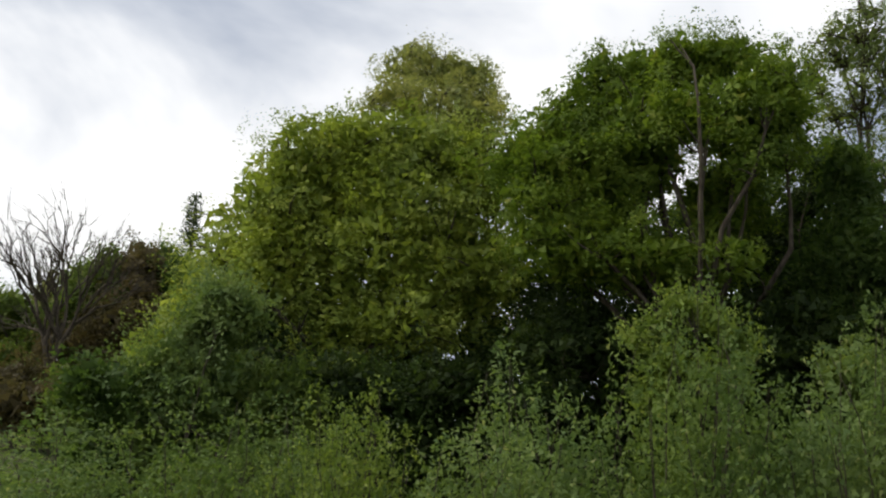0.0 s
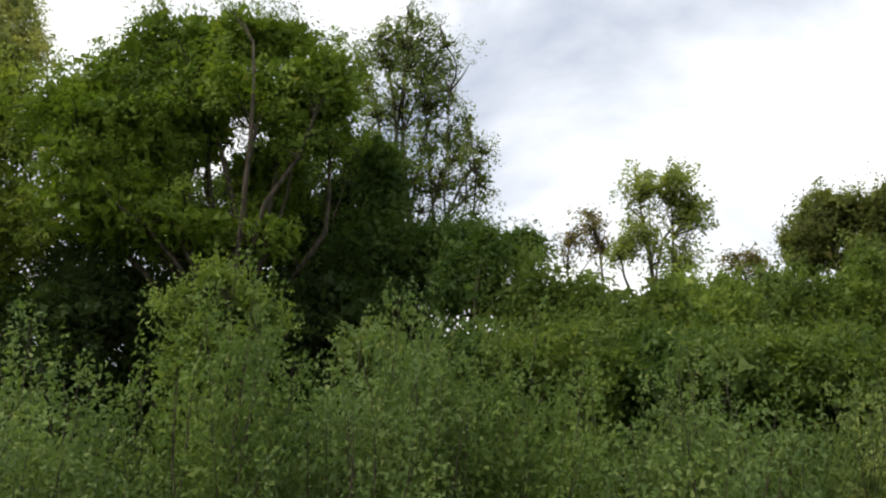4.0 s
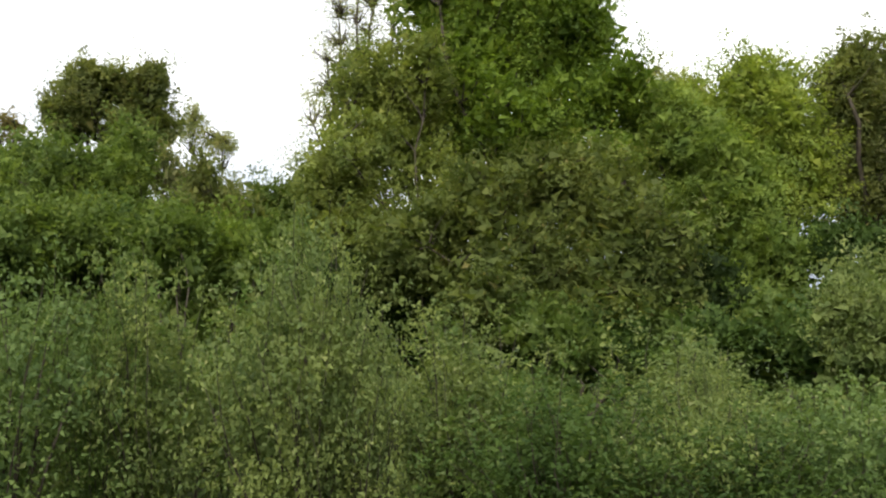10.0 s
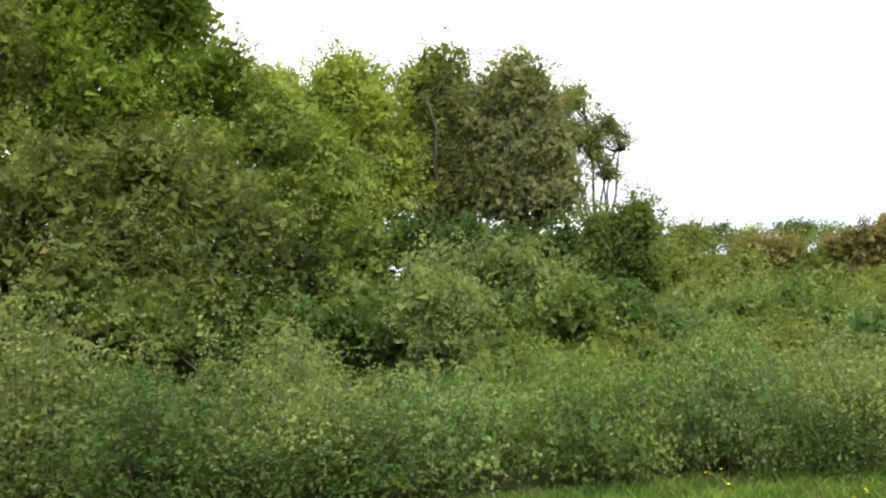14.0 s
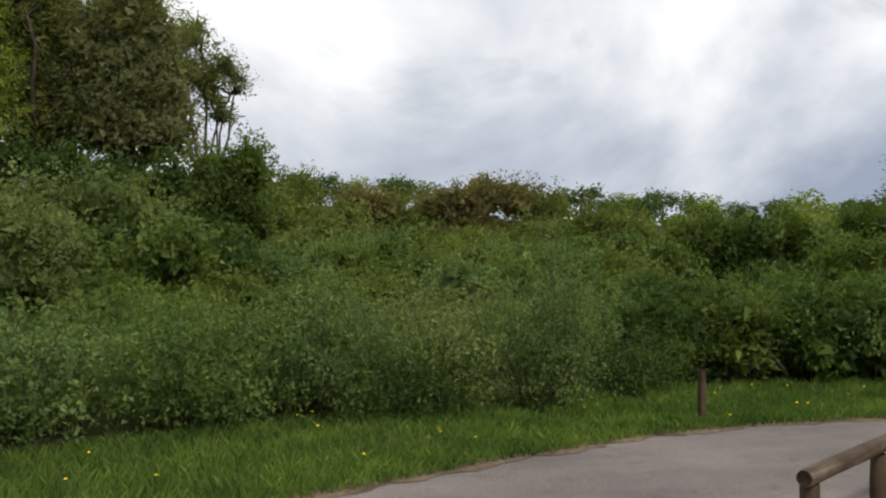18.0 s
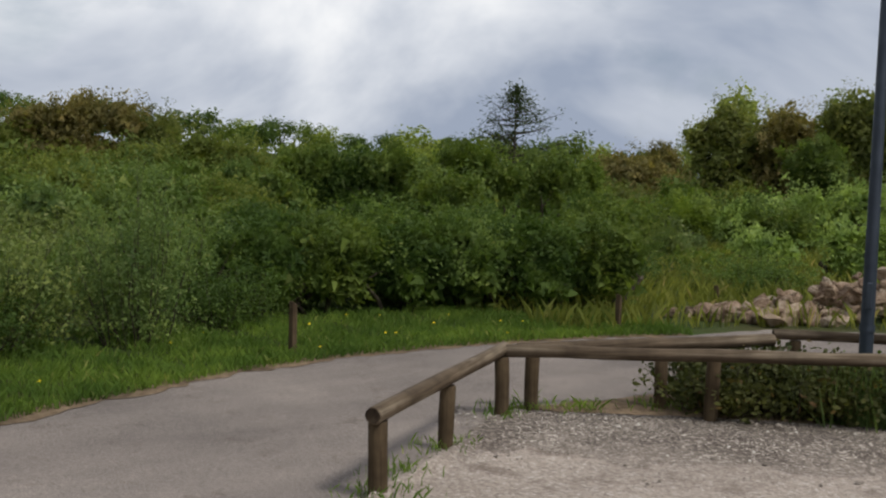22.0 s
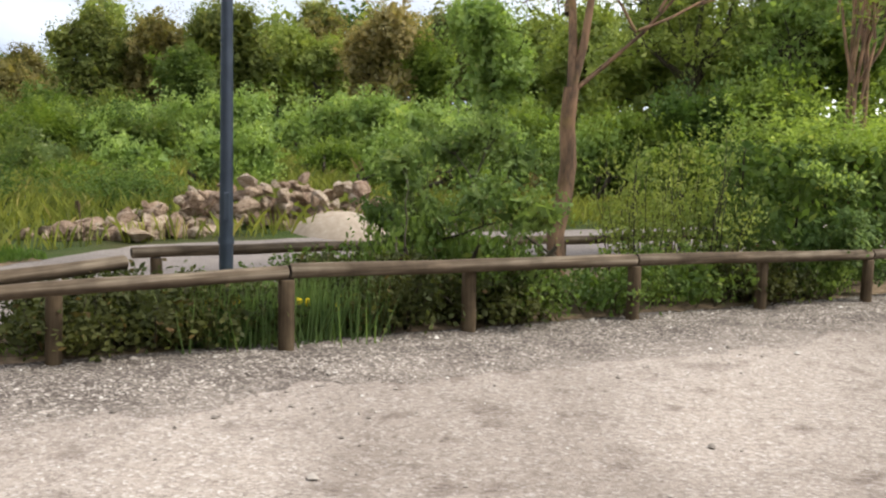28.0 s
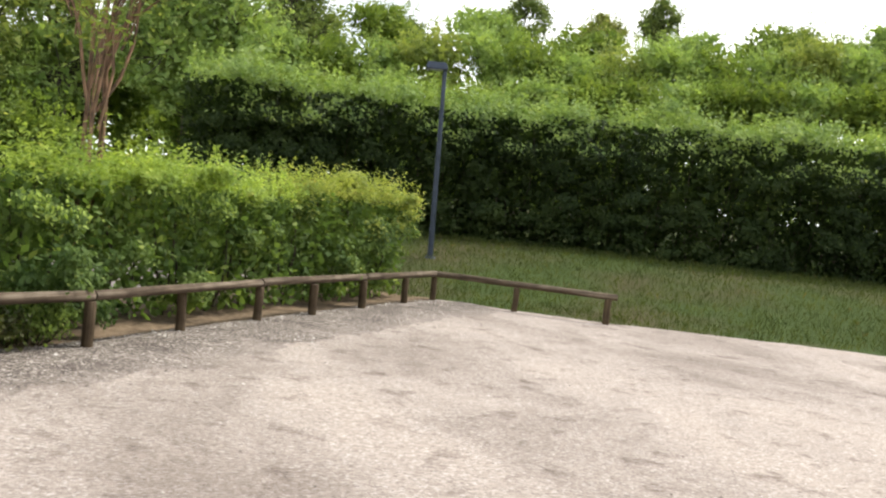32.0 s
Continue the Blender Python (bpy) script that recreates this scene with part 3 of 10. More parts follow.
def shrub(key, x, y, height, radius, label, name="shrub", category="shrub", group="", turn=0.0, z=None):
    if key + "_low" in SHRUB and height < 0.62 * SHRUB[key][2]:
        key += "_low"
    st, fo, h0, r0 = SHRUB[key]
    top = thing(name, (x, y, (height_at(x, y) if z is None else z) - 0.02), label, category, group, turn)
    for nm, me in (("shoot_tangle", st), ("foliage", fo)):
        p = part(nm, me, top)
        p.scale = (radius / r0, radius / r0, height / h0)
    return top
# ---- ground, road and car park ----
rings = np.concatenate([np.arange(0, 30, 1.0), np.arange(30, 125, 5.0), [150, 220, 400, 800, 1800]])
segs = 144
gv, gf = [(0, 0, -0.006)], []
for r in rings[1:]:
    for s in range(segs):
        a = 2 * math.pi * s / segs
        x, y = r * math.sin(a), r * math.cos(a)
        bumpy = 0.0 if r < 24 else 0.05 * noise.noise((x * 0.4, y * 0.4, 0)) - 0.02
        gv.append((x, y, height_at(x, y) - 0.006 + bumpy))
for s in range(segs):
    gf.append((0, 1 + (s + 1) % segs, 1 + s))
for i in range(len(rings) - 2):
    for s in range(segs):
        a, b = 1 + i * segs + s, 1 + i * segs + (s + 1) % segs
        gf.append((a, b, b + segs, a + segs))
ground = new("ground", mesh_from("ground", gv, gf, MEADOW, True))
tagged(ground, "rough grassy ground rising into wooded slopes", "ground", kind="structure")


def sheet(name, outline, z, mat, label, category, thick=0.05, ragged=0.0, seed=3, sub=0.0, wave=0.0):
    """A flat sheet with a side wall, from its outline; ragged: how far its edge wanders."""
    rng = random.Random(seed)
    pts = []
    for i, p in enumerate(outline):
        q = outline[(i + 1) % len(outline)]
        n = max(1, int(math.dist(p, q) / 0.22)) if ragged else 1
        nx, ny = q[1] - p[1], p[0] - q[0]
        ln = math.hypot(nx, ny) or 1
        for j in range(n):
            t = j / n
            o = rng.uniform(-ragged, ragged)
            pts.append((p[0] + (q[0] - p[0]) * t + nx / ln * o, p[1] + (q[1] - p[1]) * t + ny / ln * o))
    bm = bmesh.new()
    vs = [bm.verts.new((x, y, z)) for x, y in pts]
    face = bm.faces.new(vs)
    if face.normal.z < 0 or face.calc_area() == 0:
        face.normal_flip()
    bm.normal_update()
    low = [bm.verts.new((x, y, z - thick)) for x, y in pts]
    for i in range(len(vs)):
        j = (i + 1) % len(vs)
        bm.faces.new((vs[j], vs[i], low[i], low[j]))
    bmesh.ops.triangulate(bm, faces=[face])
    bmesh.ops.recalc_face_normals(bm, faces=bm.faces)
    me = bpy.data.meshes.new(name)
    bm.to_mesh(me)
    bm.free()
    me.materials.append(mat)
    return tagged(new(name, me), label, category, kind="structure")


VERGE = [(-30, 9.2), (-14, 8.6), (-6, 8.1), (-1, 7.4), (1.6, 6.5), (3.5, 4.9), (4.9, 2.6), (5.95, 0.5), (6.55, -0.75), (7.15, -1.95), (7.8, -3.5),
         (8.05, -4.7), (8.1, -5.8), (8.05, -6.9), (7.85, -8.2), (7.5, -9.3)]
sheet("road", VERGE + [(7.4, -10.6), (5.4, -13.3), (2.5, -16.0), (-1.5, -19.6), (-5.0, -18.0), (0.0, -11.6), (-6, -5), (-30, -4)], 0.004, ASPHALT,
      "worn grey asphalt road curving past the car park", "road", 0.06, 0.05, 5)
CAR_PARK = [(1.6, 1.7), (4.36, -2.72), (5.5, -4.62), (-6.25, -17.0), (-8.5, -15.42), (-12.9, -13.75), (-24, -10.5), (-26, 4), (-3, 5.5)]
sheet("car_park_gravel", CAR_PARK, 0.014, GRAVEL, "pale packed gravel of an empty car park", "gravel", 0.05, 0.07, 6)
sheet("planting_strip", [(5.6, -4.7), (5.35, -6.0), (5.55, -8.2), (1.6, -12.6), (-4.9, -19.0), (-6.3, -17.15)], 0.01, EARTH,
      "dark earth of the planted strip behind the fence", "ground", 0.06, 0.08, 7)
# coarse gravel pushed up into a low uneven berm along the fence
SHOULDER = [(4.38, -2.75), (5.4, -4.52), (4.5, -5.68), (2.44, -7.76), (0.36, -9.82), (-1.5, -11.9), (-4.3, -14.96), (-6.25, -16.75)]
sv, sf = [], []
lengths = [math.dist(p, q) for p, q in zip(SHOULDER, SHOULDER[1:])]
total = sum(lengths)
rows = 240
for i in range(rows + 1):
    d, k = total * i / rows, 0
    while k < len(lengths) - 1 and d > lengths[k]:
        d, k = d - lengths[k], k + 1
    p, q = SHOULDER[k], SHOULDER[k + 1]
    f = d / lengths[k]
    cx, cy = p[0] + (q[0] - p[0]) * f, p[1] + (q[1] - p[1]) * f
    inward = 1.15 + 0.45 * noise.noise((i * 0.09, 3.0, 0)) + 0.2 * noise.noise((i * 0.4, 9.0, 0))
    inward *= min(1.0, 0.35 + 0.02 * i)
    for j in range(15):
        u = j / 14
        w = -0.16 + (inward + 0.16) * u
        rise = math.sin(math.pi * min(1.0, max(0.0, (u - 0.18) / 0.66)))
        h = 0.03 * rise * (1 + 0.7 * noise.noise((cx * 1.9 + w, cy * 1.9, 5.0))) + 0.012 * noise.noise((cx * 9 + w * 9, cy * 9, 1.0)) * (1 - u) + 0.013
        sv.append((cx - 0.72 * w, cy + 0.69 * w, 0.005 + max(0.0, h) - 0.012 * (u > 0.95)))
for i in range(rows):
    for j in range(14):
        a = i * 15 + j
        sf.append((a, a + 1, a + 16, a + 15))
tagged(new("gravel_shoulder", mesh_from("gravel_shoulder", sv, sf, COARSE, True)), "darker coarse gravel heaped along the fence", "gravel", kind="structure")
# the crumbling brown lip of the road along the verge
lip_v, lip_f = [], []
rng = np.random.default_rng(5)
for i in range(6, len(VERGE) - 1):
    p, q = np.array(VERGE[i]), np.array(VERGE[i + 1])
    n = int(np.linalg.norm(q - p) / 0.12)
    nrm = np.array([q[1] - p[1], p[0] - q[0]]) / np.linalg.norm(q - p)
    for j in range(n):
        c = p + (q - p) * j / n
        lip_v += [(*(c + nrm * (0.03 + rng.uniform(0, 0.13))), 0.009), (*(c - nrm * (0.05 + rng.uniform(0, 0.1))), 0.018)]
for j in range(len(lip_v) // 2 - 1):
    lip_f.append((2 * j, 2 * j + 2, 2 * j + 3, 2 * j + 1))
tagged(new("road_edge", mesh_from("road_edge", lip_v, lip_f, EARTH)), "crumbling brown earth edge of the road", "road edge", kind="structure")
# ---- trees and bushes beyond the road ----
tree('broadleaf_tree', -6.2, 23.3, [(-1.3, 0.41, 10.36, 1.26, 0.84), (0.16, 0.61, 10.61, 1.27, 0.84), (1.68, 1.03, 10.73, 1.29, 0.86), (2.97, 0.17, 9.97, 1.11, 0.98), (-2.07, 0.26, 9.17, 1.25, 0.97), (-0.62, 0.39, 9.02, 1.4, 0.98), (1.09, -0.22, 8.8, 1.36, 0.95), (2.71, 0.0, 8.38, 1.11, 1.11), (-2.78, 0.12, 7.75, 1.25, 0.97), (-1.25, 0.42, 7.64, 1.4, 0.98), (0.31, -0.56, 7.35, 1.34, 0.94), (2.0, -0.45, 6.91, 1.22, 0.95), (-3.16, -0.89, 6.36, 1.13, 0.8), (-1.82, 0.15, 6.1, 1.39, 0.83), (-0.14, 0.0, 5.89, 1.37, 0.82), (1.2, -1.0, 5.51, 1.19, 0.79), (-3.54, 0.13, 5.57, 1.12, 0.7), (-2.28, 0.15, 5.09, 1.25, 0.69), (-0.74, -0.27, 4.7, 1.22, 0.61), (2.62, -0.31, 5.71, 0.95, 0.82), (-4.15, -1.27, 4.65, 1.06, 0.59), (3.32, -0.99, 7.02, 0.8, 0.93)], 'spring', 36000, 0.125, 'large rounded broadleaf tree in yellow-green spring leaf', clump=0.6, trunk=0.28, flat=0.4, core=0.45, seed=11)
tree('willow_tree', -4.7, 27.2, [(-1.43, 0.27, 14.45, 0.95, 0.57), (-0.22, 0.47, 14.35, 0.8, 0.67), (0.74, 0.25, 13.74, 0.83, 0.83), (-1.68, -0.59, 13.09, 0.92, 0.69), (-0.33, -0.95, 12.47, 1.21, 0.84), (1.16, -0.61, 12.33, 0.8, 0.8), (-2.38, -0.68, 12.49, 0.46, 0.46), (0.04, -0.33, 11.51, 1.24, 0.78), (-1.22, 0.78, 15.22, 0.4, 0.29), (0.81, 0.41, 14.47, 0.38, 0.35)], 'pale', 13000, 0.105, 'pale feathery tree rising behind a larger tree', clump=0.43, flat=0.9, hollow=0.3, core=0.2, seed=12)
tree('maple_tree', 2.1, 22.1, [(0.1, 1.3, 8.6, 0.75, 0.6), (0.75, 1.2, 9.4, 0.7, 0.55), (-0.3, 1.5, 8.9, 0.5, 0.5), (0.9, 1.6, 8.5, 0.5, 0.5), (0.3, 1.9, 7.9, 0.5, 0.4), (-3.67, -0.38, 9.98, 0.88, 0.73), (-2.28, 0.51, 11.42, 0.97, 0.8), (-0.68, 0.64, 11.9, 1.04, 0.71), (0.86, 0.83, 11.88, 0.98, 0.72), (1.83, -0.24, 10.8, 0.69, 0.75), (-2.98, -0.43, 9.11, 1.25, 0.75), (-1.39, -0.29, 10.13, 1.12, 0.75), (0.16, -0.12, 10.55, 1.13, 0.69), (1.62, 0.42, 9.9, 0.9, 0.77), (-3.74, -0.78, 8.17, 0.99, 0.68), (-2.35, -0.03, 8.39, 1.14, 0.7), (-3.19, -0.72, 7.05, 1.36, 0.68), (-1.75, -0.48, 6.9, 1.24, 0.62), (0.25, -0.25, 6.88, 1.0, 0.56), (-4.6, 0.19, 9.4, 0.65, 0.71), (-1.11, 0.23, 9.14, 0.77, 0.51), (0.83, -0.6, 8.94, 0.49, 0.49), (-2.4, -0.0, 11.91, 0.38, 0.32), (-0.55, -0.05, 12.22, 0.33, 0.25), (0.71, 0.94, 12.61, 0.37, 0.26)], 'maple', 36000, 0.12, 'broad dense maple with dark limbs and bright green leaves', clump=0.6, flat=0.35, trunk=0.27, twigs=0.6, core=0.35, seed=13)
tree('lime_tree', 6.8, 26.6, [(0.14, -0.12, 14.75, 1.09, 0.65), (-0.9, 0.65, 14.44, 0.96, 0.8), (1.17, 0.56, 14.36, 0.72, 0.83), (-1.42, 0.88, 13.43, 0.73, 0.73), (0.12, -0.03, 13.02, 1.09, 0.78), (1.31, -0.12, 12.65, 0.62, 0.65), (-0.73, 0.51, 12.03, 0.96, 0.64), (0.7, 0.38, 11.79, 0.95, 0.63), (1.94, -0.2, 11.42, 0.7, 0.39), (2.42, 0.25, 11.01, 0.48, 0.48), (1.4, -0.11, 10.52, 0.94, 0.47), (2.27, 0.31, 10.06, 0.56, 0.38), (0.09, -0.47, 10.29, 0.92, 0.61), (-0.88, -0.32, 10.52, 0.77, 0.62), (0.59, 0.55, 9.77, 0.96, 0.56), (1.85, -0.29, 9.38, 0.62, 0.28), (-0.02, 0.15, 15.49, 0.47, 0.25)], 'grey', 15000, 0.105, 'tall slender tree with thin open foliage', clump=0.36, flat=0.55, trunk=0.24, twigs=0.9, hollow=0.3, core=0.06, seed=14)
# understory leaves are coloured dark to stand for shade under the canopy
tree('understory_tree', 1.4, 26.6, [(-0.89, -0.01, 8.15, 2.52, 1.72), (1.47, -0.05, 8.37, 2.14, 1.76), (-3.37, -0.2, 7.56, 2.09, 1.65), (3.02, -0.19, 8.0, 1.69, 1.61)], 'shadegreen', 6750, 0.122, 'leafy understory growth below taller trees, coloured dark as shade', seed=15, skirt=True, core=0.5, category='tree', clump=0.6, trunk=0.1, stems=3, group='understory trees')
tree('understory_tree', 2.8, 29.0, [(-5.43, -0.48, 7.06, 2.5, 2.25), (-1.76, -0.05, 6.84, 2.52, 2.26), (1.93, -0.07, 6.88, 2.46, 2.07), (5.15, -0.49, 6.33, 2.35, 1.85)], 'shadegreen', 6750, 0.122, 'leafy understory growth below taller trees, coloured dark as shade', seed=16, skirt=True, core=0.5, category='tree', clump=0.6, trunk=0.1, stems=3, group='understory trees')
tree('understory_tree', 6.3, 23.3, [(-0.77, 0.0, 7.63, 1.56, 1.33), (0.39, 0.0, 6.81, 1.55, 1.45), (-0.97, -0.01, 5.9, 1.67, 1.14), (1.37, -0.04, 7.41, 0.84, 1.03)], 'dark', 6750, 0.122, 'leafy understory growth below taller trees, coloured dark as shade', seed=17, skirt=True, core=0.5, category='tree', clump=0.6, trunk=0.1, stems=3, group='understory trees')
tree('understory_tree', 1.7, 22.6, [(-2.86, -0.17, 4.96, 2.37, 0.99), (0.12, -0.0, 5.06, 2.27, 0.77), (2.91, -0.2, 4.95, 1.55, 0.79)], 'shadegreen', 5250, 0.122, 'leafy understory growth below taller trees, coloured dark as shade', seed=18, skirt=True, core=0.5, category='tree', clump=0.6, trunk=0.1, stems=3, group='understory trees')
tree('understory_tree', -5.2, 22.0, [(-1.39, -0.03, 3.9, 2.29, 0.89), (1.41, -0.04, 4.16, 1.92, 0.91)], 'shadegreen', 3750, 0.122, 'leafy understory growth below taller trees, coloured dark as shade', seed=19, skirt=True, core=0.5, category='tree', clump=0.6, trunk=0.1, stems=3, group='understory trees')
tree('understory_tree', 0.9, 23.6, [(-1.99, -0.08, 5.72, 1.99, 1.53), (1.91, -0.09, 5.74, 2.42, 1.34)], 'shadegreen', 5250, 0.122, 'leafy understory growth below taller trees, coloured dark as shade', seed=20, skirt=True, core=0.5, category='tree', clump=0.6, trunk=0.1, stems=3, group='understory trees')
tree('understory_tree', 5.4, 24.1, [(-0.19, -0.0, 6.95, 1.45, 1.95), (0.19, 0.0, 9.3, 1.1, 1.73)], 'dark', 4500, 0.122, 'leafy understory growth below taller trees, coloured dark as shade', seed=21, skirt=True, core=0.5, category='tree', clump=0.6, trunk=0.1, stems=3, group='understory trees')
tree('hazel_bush', 1.1, 14.6, [(-0.1, 0.0, 4.5, 0.36, 0.24), (0.35, 0.0, 4.2, 0.42, 0.24), (-0.62, 0.1, 4.0, 0.42, 0.22), (0.72, 0.2, 3.85, 0.4, 0.22), (-0.2, -0.2, 3.6, 0.5, 0.26), (0.5, 0.0, 3.3, 0.5, 0.26), (-0.5, 0.0, 3.1, 0.5, 0.26)], 'fresh', 4200, 0.085, 'bright fresh green bush before dark trees', seed=22, category='bush', clump=0.3, flat=0.35, trunk=0.04, stems=4, core=0.1, hollow=0.2)
tree('round_bush', -7.8, 17.4, [(0.02, 0.0, 3.82, 0.92, 0.84), (0.65, -0.01, 4.83, 0.85, 0.88), (-0.73, -0.02, 3.35, 0.7, 0.72), (0.1, -0.0, 3.09, 1.13, 0.62)], 'scrub', 9900, 0.104, 'rounded mid green bush on the slope', seed=23, category='bush', clump=0.5, trunk=0.06, stems=4, core=0.4)
tree('hillside_tree', -21.8, 42.9, [(-0.43, -0.0, 10.48, 1.79, 2.17), (0.45, -0.0, 11.94, 1.17, 1.38)], 'dark', 4500, 0.198, 'distant woodland tree on the slope', seed=24, clump=0.8, trunk=0.14, twigs=0.3, group='hillside trees', core=0.4)
tree('hillside_tree', -23.4, 39.7, [(0.0, 0.0, 8.82, 1.29, 2.02)], 'mid', 2700, 0.198, 'distant woodland tree on the slope', seed=25, clump=0.8, trunk=0.14, twigs=0.3, group='hillside trees', core=0.4)
tree('hillside_tree', -21.0, 38.8, [(0.0, 0.0, 7.94, 1.74, 1.58)], 'brownwood', 3750, 0.198, 'distant woodland tree on the slope', seed=26, clump=0.8, trunk=0.14, twigs=0.3, group='hillside trees', core=0.4)
tree('hillside_tree', -27.8, 41.7, [(0.0, 0.0, 8.35, 1.34, 2.12)], 'cherry', 3300, 0.198, 'distant woodland tree on the slope', seed=27, clump=0.8, trunk=0.14, twigs=0.3, group='hillside trees', core=0.4)
tree('hillside_tree', -30.0, 52.1, [(0.0, 0.0, 13.09, 1.24, 1.68)], 'dark', 1350, 0.198, 'distant woodland tree on the slope', seed=28, clump=0.8, trunk=0.14, twigs=0.3, group='hillside trees', core=0.4)
tree('hillside_tree', -22.5, 35.6, [(0.0, 0.0, 5.26, 1.88, 0.88)], 'brownwood', 2400, 0.198, 'distant woodland tree on the slope', seed=29, clump=0.8, trunk=0.14, twigs=0.3, group='hillside trees', core=0.4)
tree('hillside_tree', -21.8, 47.3, [(0.0, 0.0, 11.46, 1.42, 2.7)], 'mid', 2700, 0.198, 'distant woodland tree on the slope', seed=30, clump=0.8, trunk=0.14, twigs=0.3, group='hillside trees', core=0.4)
tree('hillside_tree', -19.8, 34.9, [(0.0, 0.0, 5.34, 2.26, 0.85)], 'mid', 2700, 0.198, 'distant woodland tree on the slope', seed=31, clump=0.8, trunk=0.14, twigs=0.3, group='hillside trees', core=0.4)
tree('hillside_tree', -20.6, 32.1, [(0.0, 0.0, 4.19, 2.05, 0.98)], 'brownwood', 2700, 0.198, 'distant woodland tree on the slope', seed=32, clump=0.8, trunk=0.14, twigs=0.3, group='hillside trees', core=0.4)
tree('hillside_tree', -17.4, 31.7, [(0.0, 0.0, 4.04, 2.04, 0.76)], 'mid', 2700, 0.198, 'distant woodland tree on the slope', seed=33, clump=0.8, trunk=0.14, twigs=0.3, group='hillside trees', core=0.4)
tree('hillside_tree', -29.0, 46.9, [(0.0, 0.0, 10.12, 2.22, 2.69)], 'bronzegreen', 3300, 0.198, 'distant woodland tree on the slope', seed=34, clump=0.8, trunk=0.14, twigs=0.3, group='hillside trees', core=0.4)
tree('thicket_bush', 7.9, 20.7, [(-0.57, -0.0, 5.91, 0.85, 0.95), (0.56, -0.01, 6.16, 0.84, 1.19), (0.01, 0.0, 5.45, 1.39, 0.82)], 'mid', 3520, 0.1, 'dense green thicket bush on the slope', seed=35, category='bush', clump=0.45, trunk=0.05, stems=3, group='thicket bushes', twigs=0.25, core=0.4)
tree('thicket_bush', 9.0, 20.2, [(-0.6, -0.0, 5.39, 0.9, 1.04), (0.6, -0.0, 5.65, 0.9, 1.3), (0.0, 0.0, 4.88, 1.49, 0.9)], 'mid', 3520, 0.1, 'dense green thicket bush on the slope', seed=36, category='bush', clump=0.45, trunk=0.05, stems=3, group='thicket bushes', twigs=0.25, core=0.4)
tree('thicket_bush', 10.4, 19.5, [(-0.64, -0.0, 5.17, 0.96, 0.92), (0.64, -0.01, 5.39, 0.93, 1.15), (-0.01, 0.0, 4.72, 1.56, 0.79)], 'mid', 3520, 0.1, 'dense green thicket bush on the slope', seed=37, category='bush', clump=0.45, trunk=0.05, stems=3, group='thicket bushes', twigs=0.25, core=0.4)
tree('thicket_bush', 11.6, 18.8, [(-0.62, -0.01, 5.04, 0.93, 0.91), (0.63, -0.01, 5.25, 0.9, 1.12), (-0.01, -0.01, 4.59, 1.51, 0.78)], 'fresh', 3520, 0.1, 'dense green thicket bush on the slope', seed=38, category='bush', clump=0.45, trunk=0.05, stems=3, group='thicket bushes', twigs=0.25, core=0.4)
tree('thicket_bush', 13.0, 17.9, [(-0.54, 0.0, 5.12, 0.82, 0.99), (0.56, -0.0, 5.33, 0.8, 1.23), (-0.01, 0.0, 4.62, 1.33, 0.85)], 'mid', 3520, 0.1, 'dense green thicket bush on the slope', seed=39, category='bush', clump=0.45, trunk=0.05, stems=3, group='thicket bushes', twigs=0.25, core=0.4)
tree('thicket_bush', 14.1, 17.1, [(-0.48, 0.0, 5.51, 0.72, 1.18), (0.5, -0.01, 5.76, 0.7, 1.45), (-0.04, -0.0, 4.92, 1.17, 1.01)], 'mid', 3520, 0.1, 'dense green thicket bush on the slope', seed=40, category='bush', clump=0.45, trunk=0.05, stems=3, group='thicket bushes', twigs=0.25, core=0.4)
tree('thicket_bush', 7.0, 21.0, [(-0.41, -0.01, 6.28, 0.62, 0.96), (0.41, -0.01, 6.54, 0.61, 1.2), (0.01, -0.01, 5.82, 1.02, 0.83)], 'dark', 3520, 0.1, 'dense green thicket bush on the slope', seed=41, category='bush', clump=0.45, trunk=0.05, stems=3, group='thicket bushes', twigs=0.25, core=0.4)
tree('thicket_bush', 7.4, 17.6, [(-0.66, -0.01, 4.07, 0.97, 0.52), (0.64, -0.01, 4.22, 0.95, 0.66), (0.0, 0.0, 3.82, 1.6, 0.46)], 'mid', 3520, 0.1, 'dense green thicket bush on the slope', seed=42, category='bush', clump=0.45, trunk=0.05, stems=3, group='thicket bushes', twigs=0.25, core=0.4)
tree('thicket_bush', 9.7, 16.5, [(-0.66, -0.0, 3.78, 0.99, 0.51), (0.66, -0.02, 3.91, 0.96, 0.63), (0.0, 0.0, 3.53, 1.6, 0.44)], 'dark', 3520, 0.1, 'dense green thicket bush on the slope', seed=43, category='bush', clump=0.45, trunk=0.05, stems=3, group='thicket bushes', twigs=0.25, core=0.4)
tree('thicket_bush', 11.7, 15.1, [(-0.58, -0.01, 3.75, 0.86, 0.58), (0.57, -0.01, 3.88, 0.82, 0.71), (-0.01, 0.0, 3.47, 1.38, 0.49)], 'mid', 3520, 0.1, 'dense green thicket bush on the slope', seed=44, category='bush', clump=0.45, trunk=0.05, stems=3, group='thicket bushes', twigs=0.25, core=0.4)
tree('hillside_tree', 15.2, 43.6, [(0.0, 0.0, 13.03, 1.49, 1.27)], 'dark', 2250, 0.213, 'distant woodland tree on the slope', seed=45, clump=0.8, trunk=0.14, group='hillside trees', core=0.4)
